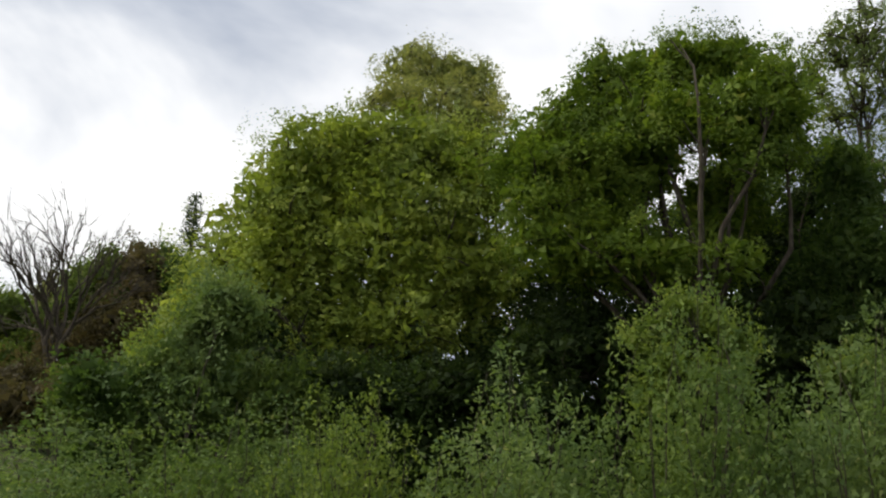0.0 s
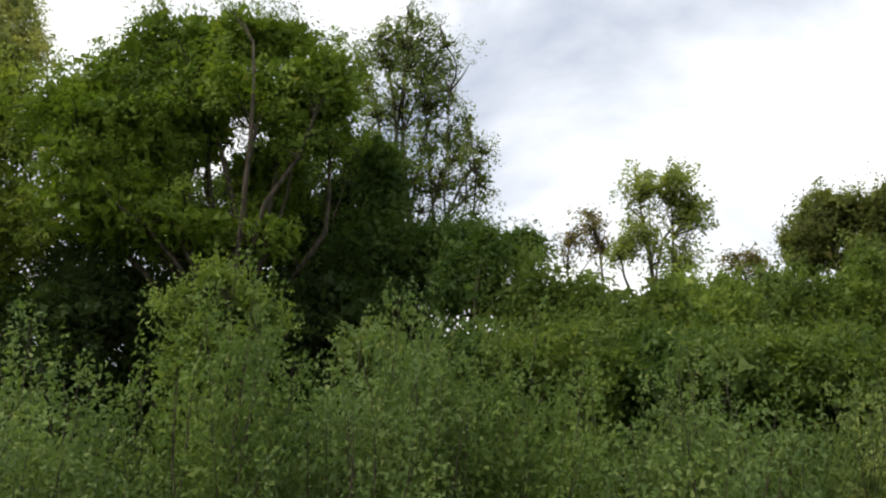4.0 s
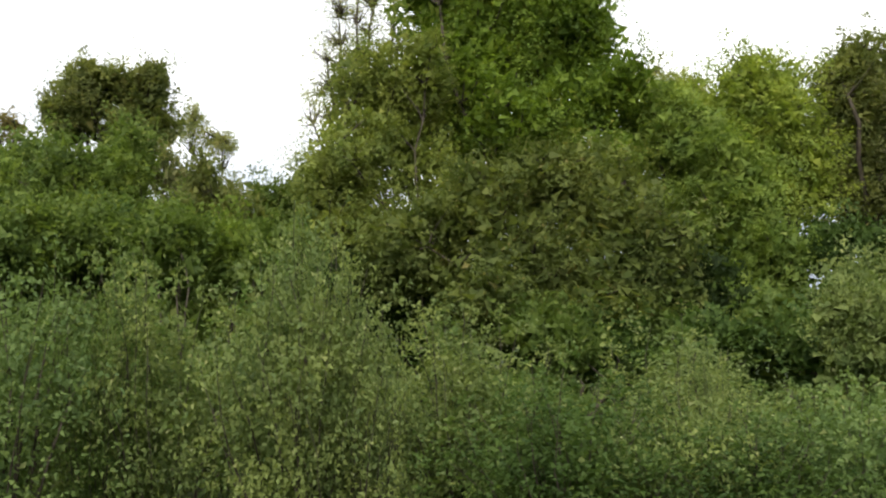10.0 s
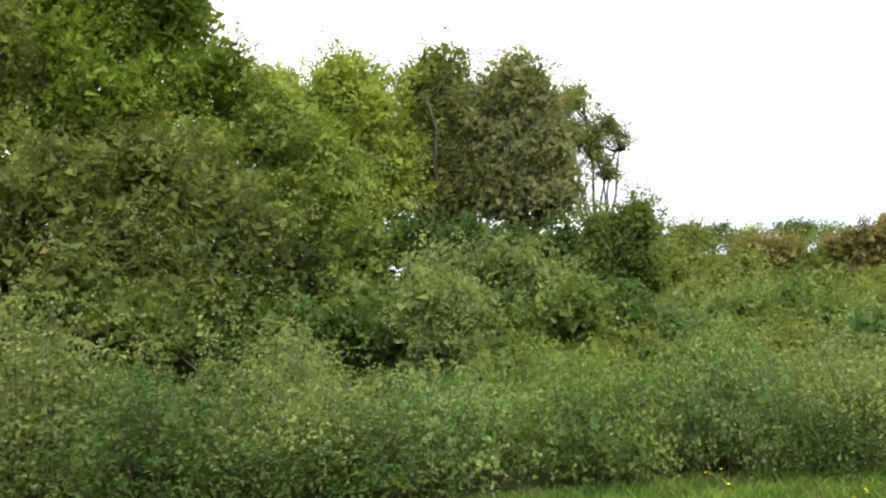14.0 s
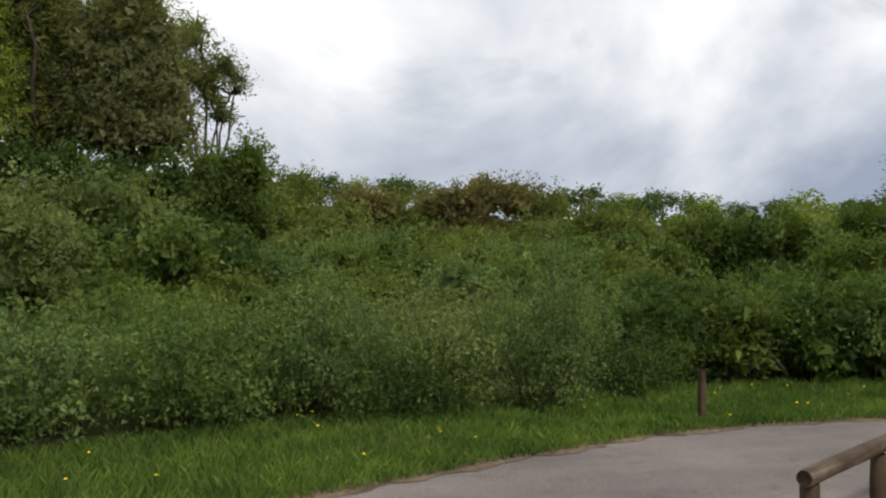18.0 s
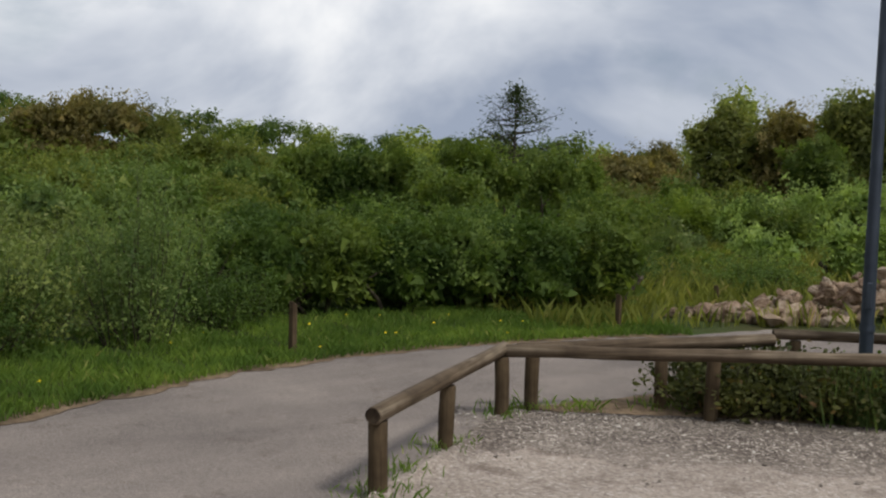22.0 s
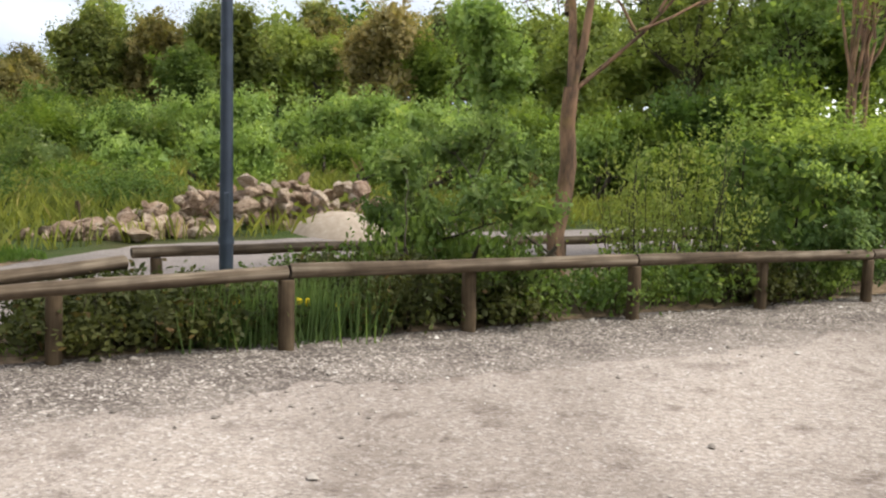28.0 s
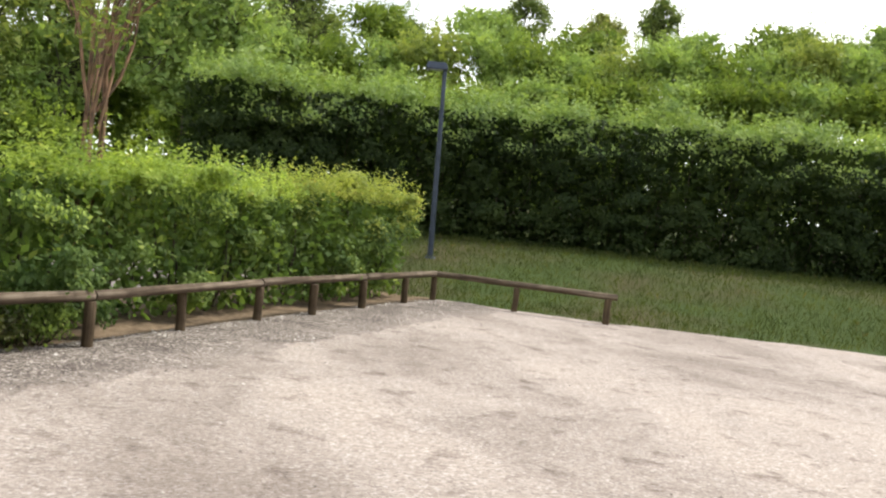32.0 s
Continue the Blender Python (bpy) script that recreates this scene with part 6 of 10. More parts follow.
tree('bank_bush', -11.5, -32.8, [(0.44, -0.01, 4.91, 1.49, 1.02), (-0.44, 0.01, 4.24, 1.31, 0.93)], 'fresh', 2420, 0.112, 'green bush on the wooded bank', seed=159, category='bush', clump=0.55, trunk=0.06, stems=3, group='bank bushes', twigs=0.25, flat=0.8, core=0.5)
tree('bank_bush', -17.9, -43.1, [(-0.81, -0.0, 9.48, 2.16, 1.51), (0.81, -0.02, 8.85, 1.51, 1.25)], 'meadowgreen', 2640, 0.144, 'light green bush high on the wooded bank', seed=160, category='bush', clump=0.6, trunk=0.06, stems=3, group='bank bushes', twigs=0.2, flat=0.8, core=0.5)
tree('bank_bush', -15.0, -36.7, [(-0.5, 0.0, 7.42, 1.82, 1.38), (0.49, -0.01, 6.39, 1.4, 1.17)], 'meadowgreen', 2640, 0.128, 'light green bush on the wooded bank', seed=161, category='bush', clump=0.6, trunk=0.06, stems=3, group='bank bushes', twigs=0.25, flat=0.8, core=0.5)
tree('bank_bush', -13.0, -32.2, [(0.43, -0.01, 5.09, 1.49, 1.02), (-0.43, 0.01, 4.43, 1.31, 0.92)], 'fresh', 2420, 0.112, 'green bush on the wooded bank', seed=162, category='bush', clump=0.55, trunk=0.06, stems=3, group='bank bushes', twigs=0.25, flat=0.8, core=0.5)
tree('bank_bush', -16.7, -36.0, [(-0.49, 0.0, 7.48, 1.81, 1.38), (0.49, -0.0, 6.59, 1.38, 1.17)], 'fresh', 2640, 0.128, 'light green bush on the wooded bank', seed=163, category='bush', clump=0.6, trunk=0.06, stems=3, group='bank bushes', twigs=0.25, flat=0.8, core=0.5)
tree('bank_bush', -14.4, -31.5, [(0.43, -0.01, 5.26, 1.47, 1.02), (-0.43, 0.01, 4.61, 1.3, 0.92)], 'meadowgreen', 2420, 0.112, 'green bush on the wooded bank', seed=164, category='bush', clump=0.55, trunk=0.06, stems=3, group='bank bushes', twigs=0.25, flat=0.8, core=0.5)
tree('bank_bush', -21.8, -41.2, [(-0.73, -0.0, 8.91, 2.12, 1.5), (0.73, -0.02, 9.28, 1.48, 1.25)], 'fresh', 2640, 0.144, 'light green bush high on the wooded bank', seed=165, category='bush', clump=0.6, trunk=0.06, stems=3, group='bank bushes', twigs=0.2, flat=0.8, core=0.5)
tree('bank_bush', -18.4, -35.1, [(-0.43, 0.01, 6.77, 1.79, 1.38), (0.42, -0.01, 6.77, 1.37, 1.17)], 'meadowgreen', 2640, 0.128, 'light green bush on the wooded bank', seed=166, category='bush', clump=0.6, trunk=0.06, stems=3, group='bank bushes', twigs=0.25, flat=0.8, core=0.5)
tree('bank_bush', -15.8, -30.8, [(0.42, -0.01, 5.43, 1.46, 1.01), (-0.43, 0.0, 4.78, 1.29, 0.92)], 'fresh', 2420, 0.112, 'green bush on the wooded bank', seed=167, category='bush', clump=0.55, trunk=0.06, stems=3, group='bank bushes', twigs=0.25, flat=0.8, core=0.5)
tree('bank_bush', -19.9, -34.3, [(-0.45, 0.0, 7.44, 1.76, 1.37), (0.45, -0.02, 6.95, 1.35, 1.15)], 'edge', 2640, 0.128, 'light green bush on the wooded bank', seed=168, category='bush', clump=0.6, trunk=0.06, stems=3, group='bank bushes', twigs=0.25, flat=0.8, core=0.5)
tree('bank_bush', -17.2, -30.1, [(0.42, -0.01, 5.58, 1.43, 1.01), (-0.42, 0.0, 4.94, 1.27, 0.92)], 'fresh', 2420, 0.112, 'green bush on the wooded bank', seed=169, category='bush', clump=0.55, trunk=0.06, stems=3, group='bank bushes', twigs=0.25, flat=0.8, core=0.5)
tree('bank_bush', -25.4, -39.0, [(-0.69, 0.0, 8.9, 2.05, 1.49), (0.68, -0.02, 9.64, 1.43, 1.22)], 'meadowgreen', 2640, 0.144, 'light green bush high on the wooded bank', seed=170, category='bush', clump=0.6, trunk=0.06, stems=3, group='bank bushes', twigs=0.2, flat=0.8, core=0.5)
tree('bank_bush', -21.4, -33.3, [(-0.44, 0.02, 7.45, 1.74, 1.36), (0.43, -0.01, 7.1, 1.31, 1.15)], 'meadowgreen', 2640, 0.128, 'light green bush on the wooded bank', seed=171, category='bush', clump=0.6, trunk=0.06, stems=3, group='bank bushes', twigs=0.25, flat=0.8, core=0.5)
tree('bank_bush', -18.4, -29.2, [(0.41, -0.01, 5.73, 1.4, 0.99), (-0.41, 0.01, 5.1, 1.25, 0.91)], 'meadowgreen', 2420, 0.112, 'green bush on the wooded bank', seed=172, category='bush', clump=0.55, trunk=0.06, stems=3, group='bank bushes', twigs=0.25, flat=0.8, core=0.5)
tree('bank_bush', -22.8, -32.3, [(-0.42, 0.0, 7.45, 1.69, 1.35), (0.41, -0.01, 7.24, 1.29, 1.14)], 'fresh', 2640, 0.128, 'light green bush on the wooded bank', seed=173, category='bush', clump=0.6, trunk=0.06, stems=3, group='bank bushes', twigs=0.25, flat=0.8, core=0.5)
tree('bank_bush', -19.7, -28.4, [(0.4, -0.01, 5.86, 1.37, 0.99), (-0.41, 0.01, 5.24, 1.22, 0.9)], 'fresh', 2420, 0.112, 'green bush on the wooded bank', seed=174, category='bush', clump=0.55, trunk=0.06, stems=3, group='bank bushes', twigs=0.25, flat=0.8, core=0.5)
tree('bank_bush', -28.6, -36.6, [(-0.68, 0.01, 9.56, 1.95, 1.45), (0.66, -0.02, 9.91, 1.36, 1.2)], 'fresh', 2640, 0.144, 'light green bush high on the wooded bank', seed=175, category='bush', clump=0.6, trunk=0.06, stems=3, group='bank bushes', twigs=0.2, flat=0.8, core=0.5)
tree('bank_bush', -24.1, -31.3, [(-0.4, 0.01, 7.44, 1.65, 1.33), (0.4, -0.01, 7.37, 1.24, 1.12)], 'meadowgreen', 2640, 0.128, 'light green bush on the wooded bank', seed=176, category='bush', clump=0.6, trunk=0.06, stems=3, group='bank bushes', twigs=0.25, flat=0.8, core=0.5)
tree('bank_bush', -20.8, -27.5, [(0.4, -0.01, 5.98, 1.33, 0.97), (-0.39, 0.0, 5.37, 1.19, 0.9)], 'fresh', 2420, 0.112, 'green bush on the wooded bank', seed=177, category='bush', clump=0.55, trunk=0.06, stems=3, group='bank bushes', twigs=0.25, flat=0.8, core=0.5)
tree('bank_bush', -25.3, -30.2, [(-0.43, 0.01, 8.02, 1.61, 1.31), (0.42, -0.02, 7.49, 1.2, 1.1)], 'edge', 2640, 0.128, 'light green bush on the wooded bank', seed=178, category='bush', clump=0.6, trunk=0.06, stems=3, group='bank bushes', twigs=0.25, flat=0.8, core=0.5)
tree('bank_bush', -21.9, -26.6, [(0.38, -0.01, 6.09, 1.29, 0.96), (-0.38, 0.01, 5.5, 1.16, 0.88)], 'meadowgreen', 2420, 0.112, 'green bush on the wooded bank', seed=179, category='bush', clump=0.55, trunk=0.06, stems=3, group='bank bushes', twigs=0.25, flat=0.8, core=0.5)
tree('bank_bush', -31.4, -34.1, [(-0.62, 0.01, 9.41, 1.84, 1.42), (0.6, -0.02, 10.11, 1.27, 1.17)], 'meadowgreen', 2640, 0.144, 'light green bush high on the wooded bank', seed=180, category='bush', clump=0.6, trunk=0.06, stems=3, group='bank bushes', twigs=0.2, flat=0.8, core=0.5)
tree('bank_bush', -26.5, -29.1, [(-0.4, 0.0, 7.98, 1.54, 1.29), (0.39, -0.01, 7.58, 1.17, 1.09)], 'meadowgreen', 2640, 0.128, 'light green bush on the wooded bank', seed=181, category='bush', clump=0.6, trunk=0.06, stems=3, group='bank bushes', twigs=0.25, flat=0.8, core=0.5)
tree('bank_bush', -22.9, -25.6, [(0.36, -0.01, 6.18, 1.25, 0.95), (-0.37, 0.01, 5.61, 1.12, 0.87)], 'fresh', 2420, 0.112, 'green bush on the wooded bank', seed=182, category='bush', clump=0.55, trunk=0.06, stems=3, group='bank bushes', twigs=0.25, flat=0.8, core=0.5)
tree('bank_bush', -27.6, -28.1, [(-0.37, 0.01, 7.93, 1.49, 1.27), (0.37, -0.02, 7.67, 1.13, 1.07)], 'fresh', 2640, 0.128, 'light green bush on the wooded bank', seed=183, category='bush', clump=0.6, trunk=0.06, stems=3, group='bank bushes', twigs=0.25, flat=0.8, core=0.5)
tree('bank_bush', -23.9, -24.7, [(0.35, -0.02, 6.27, 1.2, 0.93), (-0.35, 0.01, 5.71, 1.07, 0.85)], 'fresh', 2420, 0.112, 'green bush on the wooded bank', seed=184, category='bush', clump=0.55, trunk=0.06, stems=3, group='bank bushes', twigs=0.25, flat=0.8, core=0.5)
tree('woodland_tree', -21.3, -47.1, [(-0.12, 0.0, 12.25, 0.84, 0.84), (-0.85, 0.0, 11.19, 0.85, 0.83), (0.82, -0.02, 11.51, 0.85, 0.83), (0.13, -0.01, 10.16, 1.27, 1.12)], 'grey', 3600, 0.152, 'tall tree rising above the bank bushes', seed=185, core=0.1, clump=0.5, trunk=0.16, twigs=0.7, group='woodland edge trees')
tree('woodland_tree', -27.1, -43.9, [(-0.11, 0.0, 12.44, 0.64, 0.74), (-0.65, 0.01, 11.52, 0.65, 0.75), (0.63, -0.02, 11.75, 0.64, 0.74), (0.12, -0.01, 10.58, 0.98, 0.99)], 'grey', 3600, 0.152, 'tall tree rising above the bank bushes', seed=186, core=0.1, clump=0.5, trunk=0.16, twigs=0.7, group='woodland edge trees')
tree('woodland_tree', -10.5, -50.7, [(-0.12, 0.0, 9.96, 1.32, 0.99), (-1.31, -0.01, 8.62, 1.31, 0.99), (1.3, -0.02, 9.16, 1.34, 1.0), (0.14, -0.0, 7.49, 1.99, 1.32)], 'mid', 3600, 0.152, 'tall tree rising above the bank bushes', seed=187, core=0.1, clump=0.5, trunk=0.16, twigs=0.7, group='woodland edge trees')
tree('woodland_tree', -24.8, -45.3, [(-0.08, 0.0, 11.52, 0.67, 0.5), (-0.66, 0.0, 10.88, 0.66, 0.5), (0.65, -0.02, 11.08, 0.66, 0.5), (0.08, -0.0, 10.27, 0.99, 0.67)], 'pale', 3600, 0.152, 'tall tree rising above the bank bushes', seed=188, core=0.1, clump=0.5, trunk=0.16, twigs=0.7, group='woodland edge trees')
tree('woodland_tree', -15.3, -49.4, [(-0.09, 0.0, 10.66, 1.01, 0.66), (-1.01, 0.0, 9.75, 1.01, 0.66), (1.0, -0.01, 10.12, 1.02, 0.67), (0.1, 0.0, 8.99, 1.52, 0.89)], 'mid', 3600, 0.152, 'tall tree rising above the bank bushes', seed=189, core=0.1, clump=0.5, trunk=0.16, twigs=0.7, group='woodland edge trees')
tree('woodland_tree', -8.2, -51.1, [(-0.14, -0.0, 8.78, 1.3, 1.14), (-1.28, -0.02, 7.25, 1.28, 1.14), (1.29, -0.01, 7.82, 1.31, 1.15), (0.16, 0.01, 5.91, 1.97, 1.53)], 'mid', 3600, 0.152, 'tall tree rising above the bank bushes', seed=190, core=0.1, clump=0.5, trunk=0.16, twigs=0.7, group='woodland edge trees')
tree('woodland_tree', 39.2, -46.6, [(0.03, 0.0, 2.15, 2.36, 2.78), (-0.01, -0.0, -0.04, 2.37, 1.88)], 'edge', 3900, 0.213, 'tall tree in the wood behind the meadow', seed=191, clump=0.8, trunk=0.2, twigs=0.3, group='woodland edge trees', core=0.4)
tree('woodland_tree', 35.5, -49.6, [(0.01, 0.0, 3.92, 2.8, 2.53), (-0.01, 0.01, 1.69, 2.82, 1.92)], 'meadowgreen', 3900, 0.213, 'tall tree in the wood behind the meadow', seed=192, clump=0.8, trunk=0.2, twigs=0.3, group='woodland edge trees', core=0.4)
tree('woodland_tree', 31.8, -52.0, [(0.0, 0.0, 4.44, 2.9, 2.58), (0.0, 0.0, 2.17, 2.91, 1.95)], 'edge', 3900, 0.213, 'tall tree in the wood behind the meadow', seed=193, clump=0.8, trunk=0.2, twigs=0.3, group='woodland edge trees', core=0.4)
tree('woodland_tree', 28.4, -53.9, [(-0.01, 0.0, 4.28, 2.98, 2.29), (0.01, 0.0, 1.97, 2.99, 1.98)], 'fresh', 3900, 0.213, 'tall tree in the wood behind the meadow', seed=194, clump=0.8, trunk=0.2, twigs=0.3, group='woodland edge trees', core=0.4)
tree('woodland_tree', 24.2, -56.0, [(-0.02, -0.0, 4.46, 3.03, 2.64), (0.03, -0.0, 2.13, 3.04, 2.0)], 'meadowgreen', 3900, 0.213, 'tall tree in the wood behind the meadow', seed=195, clump=0.8, trunk=0.2, twigs=0.3, group='woodland edge trees', core=0.4)
tree('woodland_tree', 19.2, -57.9, [(-0.03, -0.0, 5.65, 2.7, 2.96), (0.04, -0.0, 3.31, 2.7, 2.0)], 'tan', 3900, 0.213, 'tall tree in the wood behind the meadow', seed=196, clump=0.8, trunk=0.2, twigs=0.3, group='woodland edge trees', core=0.4)
tree('woodland_tree', 14.3, -59.2, [(-0.05, 0.0, 5.13, 2.68, 2.64), (0.05, -0.0, 2.8, 2.69, 2.0)], 'fresh', 3900, 0.213, 'tall tree in the wood behind the meadow', seed=197, clump=0.8, trunk=0.2, twigs=0.3, group='woodland edge trees', core=0.4)
tree('woodland_tree', 10.3, -60.0, [(-0.06, 0.0, 4.58, 2.96, 2.62), (0.06, -0.0, 2.26, 2.97, 1.99)], 'edge', 3900, 0.213, 'tall tree in the wood behind the meadow', seed=198, clump=0.8, trunk=0.2, twigs=0.3, group='woodland edge trees', core=0.4)
tree('woodland_tree', 34.7, -47.4, [(-0.49, -0.0, 5.93, 2.22, 2.21), (0.49, -0.0, 3.74, 2.57, 2.23)], 'edge', 2850, 0.228, 'tall tree in the wood behind the meadow', seed=199, clump=0.8, trunk=0.2, twigs=0.3, group='woodland edge trees', core=0.4)
tree('woodland_tree', 32.2, -49.1, [(-0.49, -0.0, 5.07, 2.25, 2.25), (0.5, -0.0, 3.86, 2.6, 2.25)], 'bronzegreen', 2850, 0.228, 'tall tree in the wood behind the meadow', seed=200, clump=0.8, trunk=0.2, twigs=0.3, group='woodland edge trees', core=0.4)
tree('woodland_tree', 29.6, -50.7, [(-0.5, -0.0, 5.33, 2.28, 2.25), (0.51, -0.0, 3.97, 2.64, 2.27)], 'fresh', 2850, 0.228, 'tall tree in the wood behind the meadow', seed=201, clump=0.8, trunk=0.2, twigs=0.3, group='woodland edge trees', core=0.4)
tree('woodland_tree', 26.9, -52.2, [(-0.52, -0.0, 5.58, 2.3, 2.26), (0.51, -0.0, 4.08, 2.63, 2.28)], 'edge', 2850, 0.228, 'tall tree in the wood behind the meadow', seed=202, clump=0.8, trunk=0.2, twigs=0.3, group='woodland edge trees', core=0.4)
tree('woodland_tree', 24.1, -53.6, [(-0.52, -0.01, 5.81, 2.3, 2.26), (0.52, -0.0, 4.18, 2.62, 2.28)], 'bronze', 2850, 0.228, 'tall tree in the wood behind the meadow', seed=203, clump=0.8, trunk=0.2, twigs=0.3, group='woodland edge trees', core=0.4)
tree('woodland_tree', 21.2, -54.7, [(-0.53, -0.0, 6.03, 2.28, 2.26), (0.53, 0.0, 4.28, 2.6, 2.27)], 'edge', 2850, 0.228, 'tall tree in the wood behind the meadow', seed=204, clump=0.8, trunk=0.2, twigs=0.3, group='woodland edge trees', core=0.4)
tree('woodland_tree', 18.3, -55.8, [(-0.52, 0.0, 6.24, 2.25, 2.25), (0.53, -0.01, 4.36, 2.56, 2.26)], 'bronzegreen', 2850, 0.228, 'tall tree in the wood behind the meadow', seed=205, clump=0.8, trunk=0.2, twigs=0.3, group='woodland edge trees', core=0.4)
tree('woodland_tree', 15.3, -56.6, [(-0.52, 0.0, 6.44, 2.21, 2.23), (0.53, 0.0, 4.44, 2.52, 2.24)], 'fresh', 2850, 0.228, 'tall tree in the wood behind the meadow', seed=206, clump=0.8, trunk=0.2, twigs=0.3, group='woodland edge trees', core=0.4)
tree('woodland_tree', 12.4, -57.3, [(-0.52, -0.0, 6.61, 2.16, 2.21), (0.52, 0.0, 4.51, 2.46, 2.21)], 'edge', 2850, 0.228, 'tall tree in the wood behind the meadow', seed=207, clump=0.8, trunk=0.2, twigs=0.3, group='woodland edge trees', core=0.4)
tree('woodland_tree', 9.5, -57.8, [(-0.49, -0.0, 5.68, 2.1, 2.19), (0.49, -0.01, 4.57, 2.39, 2.18)], 'bronze', 2850, 0.228, 'tall tree in the wood behind the meadow', seed=208, clump=0.8, trunk=0.2, twigs=0.3, group='woodland edge trees', core=0.4)
tree('woodland_tree', 6.7, -58.2, [(-0.48, 0.0, 5.84, 2.04, 2.15), (0.47, -0.0, 4.62, 2.31, 2.15)], 'edge', 2850, 0.228, 'tall tree in the wood behind the meadow', seed=209, clump=0.8, trunk=0.2, twigs=0.3, group='woodland edge trees', core=0.4)
tree('woodland_tree', 4.0, -58.4, [(-0.47, 0.0, 5.99, 1.97, 2.11), (0.47, -0.01, 4.66, 2.22, 2.11)], 'bronzegreen', 2850, 0.228, 'tall tree in the wood behind the meadow', seed=210, clump=0.8, trunk=0.2, twigs=0.3, group='woodland edge trees', core=0.4)
tree('woodland_tree', 1.4, -58.5, [(-0.46, -0.0, 6.12, 1.89, 2.07), (0.45, -0.01, 4.7, 2.14, 2.07)], 'fresh', 2850, 0.228, 'tall tree in the wood behind the meadow', seed=211, clump=0.8, trunk=0.2, twigs=0.3, group='woodland edge trees', core=0.4)
tree('thicket_bush', -8.8, 16.4, [(-0.22, -0.01, 3.25, 0.81, 0.74), (0.22, -0.01, 2.91, 0.65, 0.51)], 'dark', 1600, 0.14, 'dense shaded thicket bush at the wood edge', seed=212, category='bush', clump=0.45, trunk=0.04, stems=2, group='thicket bushes', twigs=0.15, core=0.5)
tree('thicket_bush', -8.2, 17.6, [(-0.23, -0.0, 3.26, 0.87, 0.78), (0.22, -0.0, 3.03, 0.71, 0.55)], 'mid', 1600, 0.14, 'dense shaded thicket bush at the wood edge', seed=213, category='bush', clump=0.45, trunk=0.04, stems=2, group='thicket bushes', twigs=0.15, core=0.5)
tree('thicket_bush', -7.5, 18.8, [(-0.25, -0.01, 3.53, 0.93, 0.84), (0.25, -0.0, 3.15, 0.76, 0.59)], 'dark', 1600, 0.14, 'dense shaded thicket bush at the wood edge', seed=214, category='bush', clump=0.45, trunk=0.04, stems=2, group='thicket bushes', twigs=0.15, core=0.5)
tree('thicket_bush', -6.0, 18.1, [(-0.23, -0.0, 3.34, 0.89, 0.8), (0.23, -0.0, 3.12, 0.71, 0.55)], 'mid', 1600, 0.14, 'dense shaded thicket bush at the wood edge', seed=215, category='bush', clump=0.45, trunk=0.04, stems=2, group='thicket bushes', twigs=0.15, core=0.5)
# thicket below the crowns, its shade painted in with near-black leaves
tree('thicket_bush', -10.1, 22.5, [(-0.3, 0.0, 3.17, 1.1, 0.79), (0.3, -0.0, 2.81, 0.89, 0.55)], 'shadegreen', 700, 0.14, 'dense shaded thicket bush at the wood edge', seed=216, category='bush', clump=0.45, trunk=0.04, stems=2, group='thicket bushes', twigs=0.15, core=0.5)
tree('thicket_bush', -8.5, 24.0, [(-0.31, -0.01, 3.15, 1.19, 0.84), (0.3, -0.0, 2.95, 0.96, 0.58)], 'shadegreen', 700, 0.14, 'dense shaded thicket bush at the wood edge', seed=217, category='bush', clump=0.45, trunk=0.04, stems=2, group='thicket bushes', twigs=0.15, core=0.5)
tree('thicket_bush', -6.7, 25.4, [(-0.32, 0.0, 3.48, 1.24, 0.88), (0.32, -0.0, 3.09, 1.0, 0.61)], 'shadegreen', 700, 0.14, 'dense shaded thicket bush at the wood edge', seed=218, category='bush', clump=0.45, trunk=0.04, stems=2, group='thicket bushes', twigs=0.15, core=0.5)
tree('thicket_bush', -4.3, 24.7, [(-0.3, 0.0, 3.31, 1.2, 0.84), (0.3, -0.0, 3.11, 0.95, 0.59)], 'shadegreen', 700, 0.14, 'dense shaded thicket bush at the wood edge', seed=219, category='bush', clump=0.45, trunk=0.04, stems=2, group='thicket bushes', twigs=0.15, core=0.5)
tree('thicket_bush', -2.3, 25.7, [(-0.31, -0.0, 3.62, 1.22, 0.87), (0.31, -0.01, 3.24, 0.97, 0.6)], 'shadegreen', 700, 0.14, 'dense shaded thicket bush at the wood edge', seed=220, category='bush', clump=0.45, trunk=0.04, stems=2, group='thicket bushes', twigs=0.15, core=0.5)
tree('thicket_bush', -0.2, 24.6, [(-0.29, -0.01, 3.42, 1.14, 0.81), (0.28, -0.0, 3.23, 0.91, 0.57)], 'shadegreen', 700, 0.14, 'dense shaded thicket bush at the wood edge', seed=221, category='bush', clump=0.45, trunk=0.04, stems=2, group='thicket bushes', twigs=0.15, core=0.5)
tree('thicket_bush', 1.9, 25.4, [(-0.29, -0.0, 3.69, 1.14, 0.84), (0.28, -0.0, 3.34, 0.89, 0.57)], 'shadegreen', 700, 0.14, 'dense shaded thicket bush at the wood edge', seed=222, category='bush', clump=0.45, trunk=0.04, stems=2, group='thicket bushes', twigs=0.15, core=0.5)
tree('thicket_bush', 4.0, 25.9, [(-0.28, -0.0, 3.62, 1.12, 0.84), (0.27, 0.0, 3.43, 0.88, 0.58)], 'shadegreen', 700, 0.14, 'dense shaded thicket bush at the wood edge', seed=223, category='bush', clump=0.45, trunk=0.04, stems=2, group='thicket bushes', twigs=0.15, core=0.5)
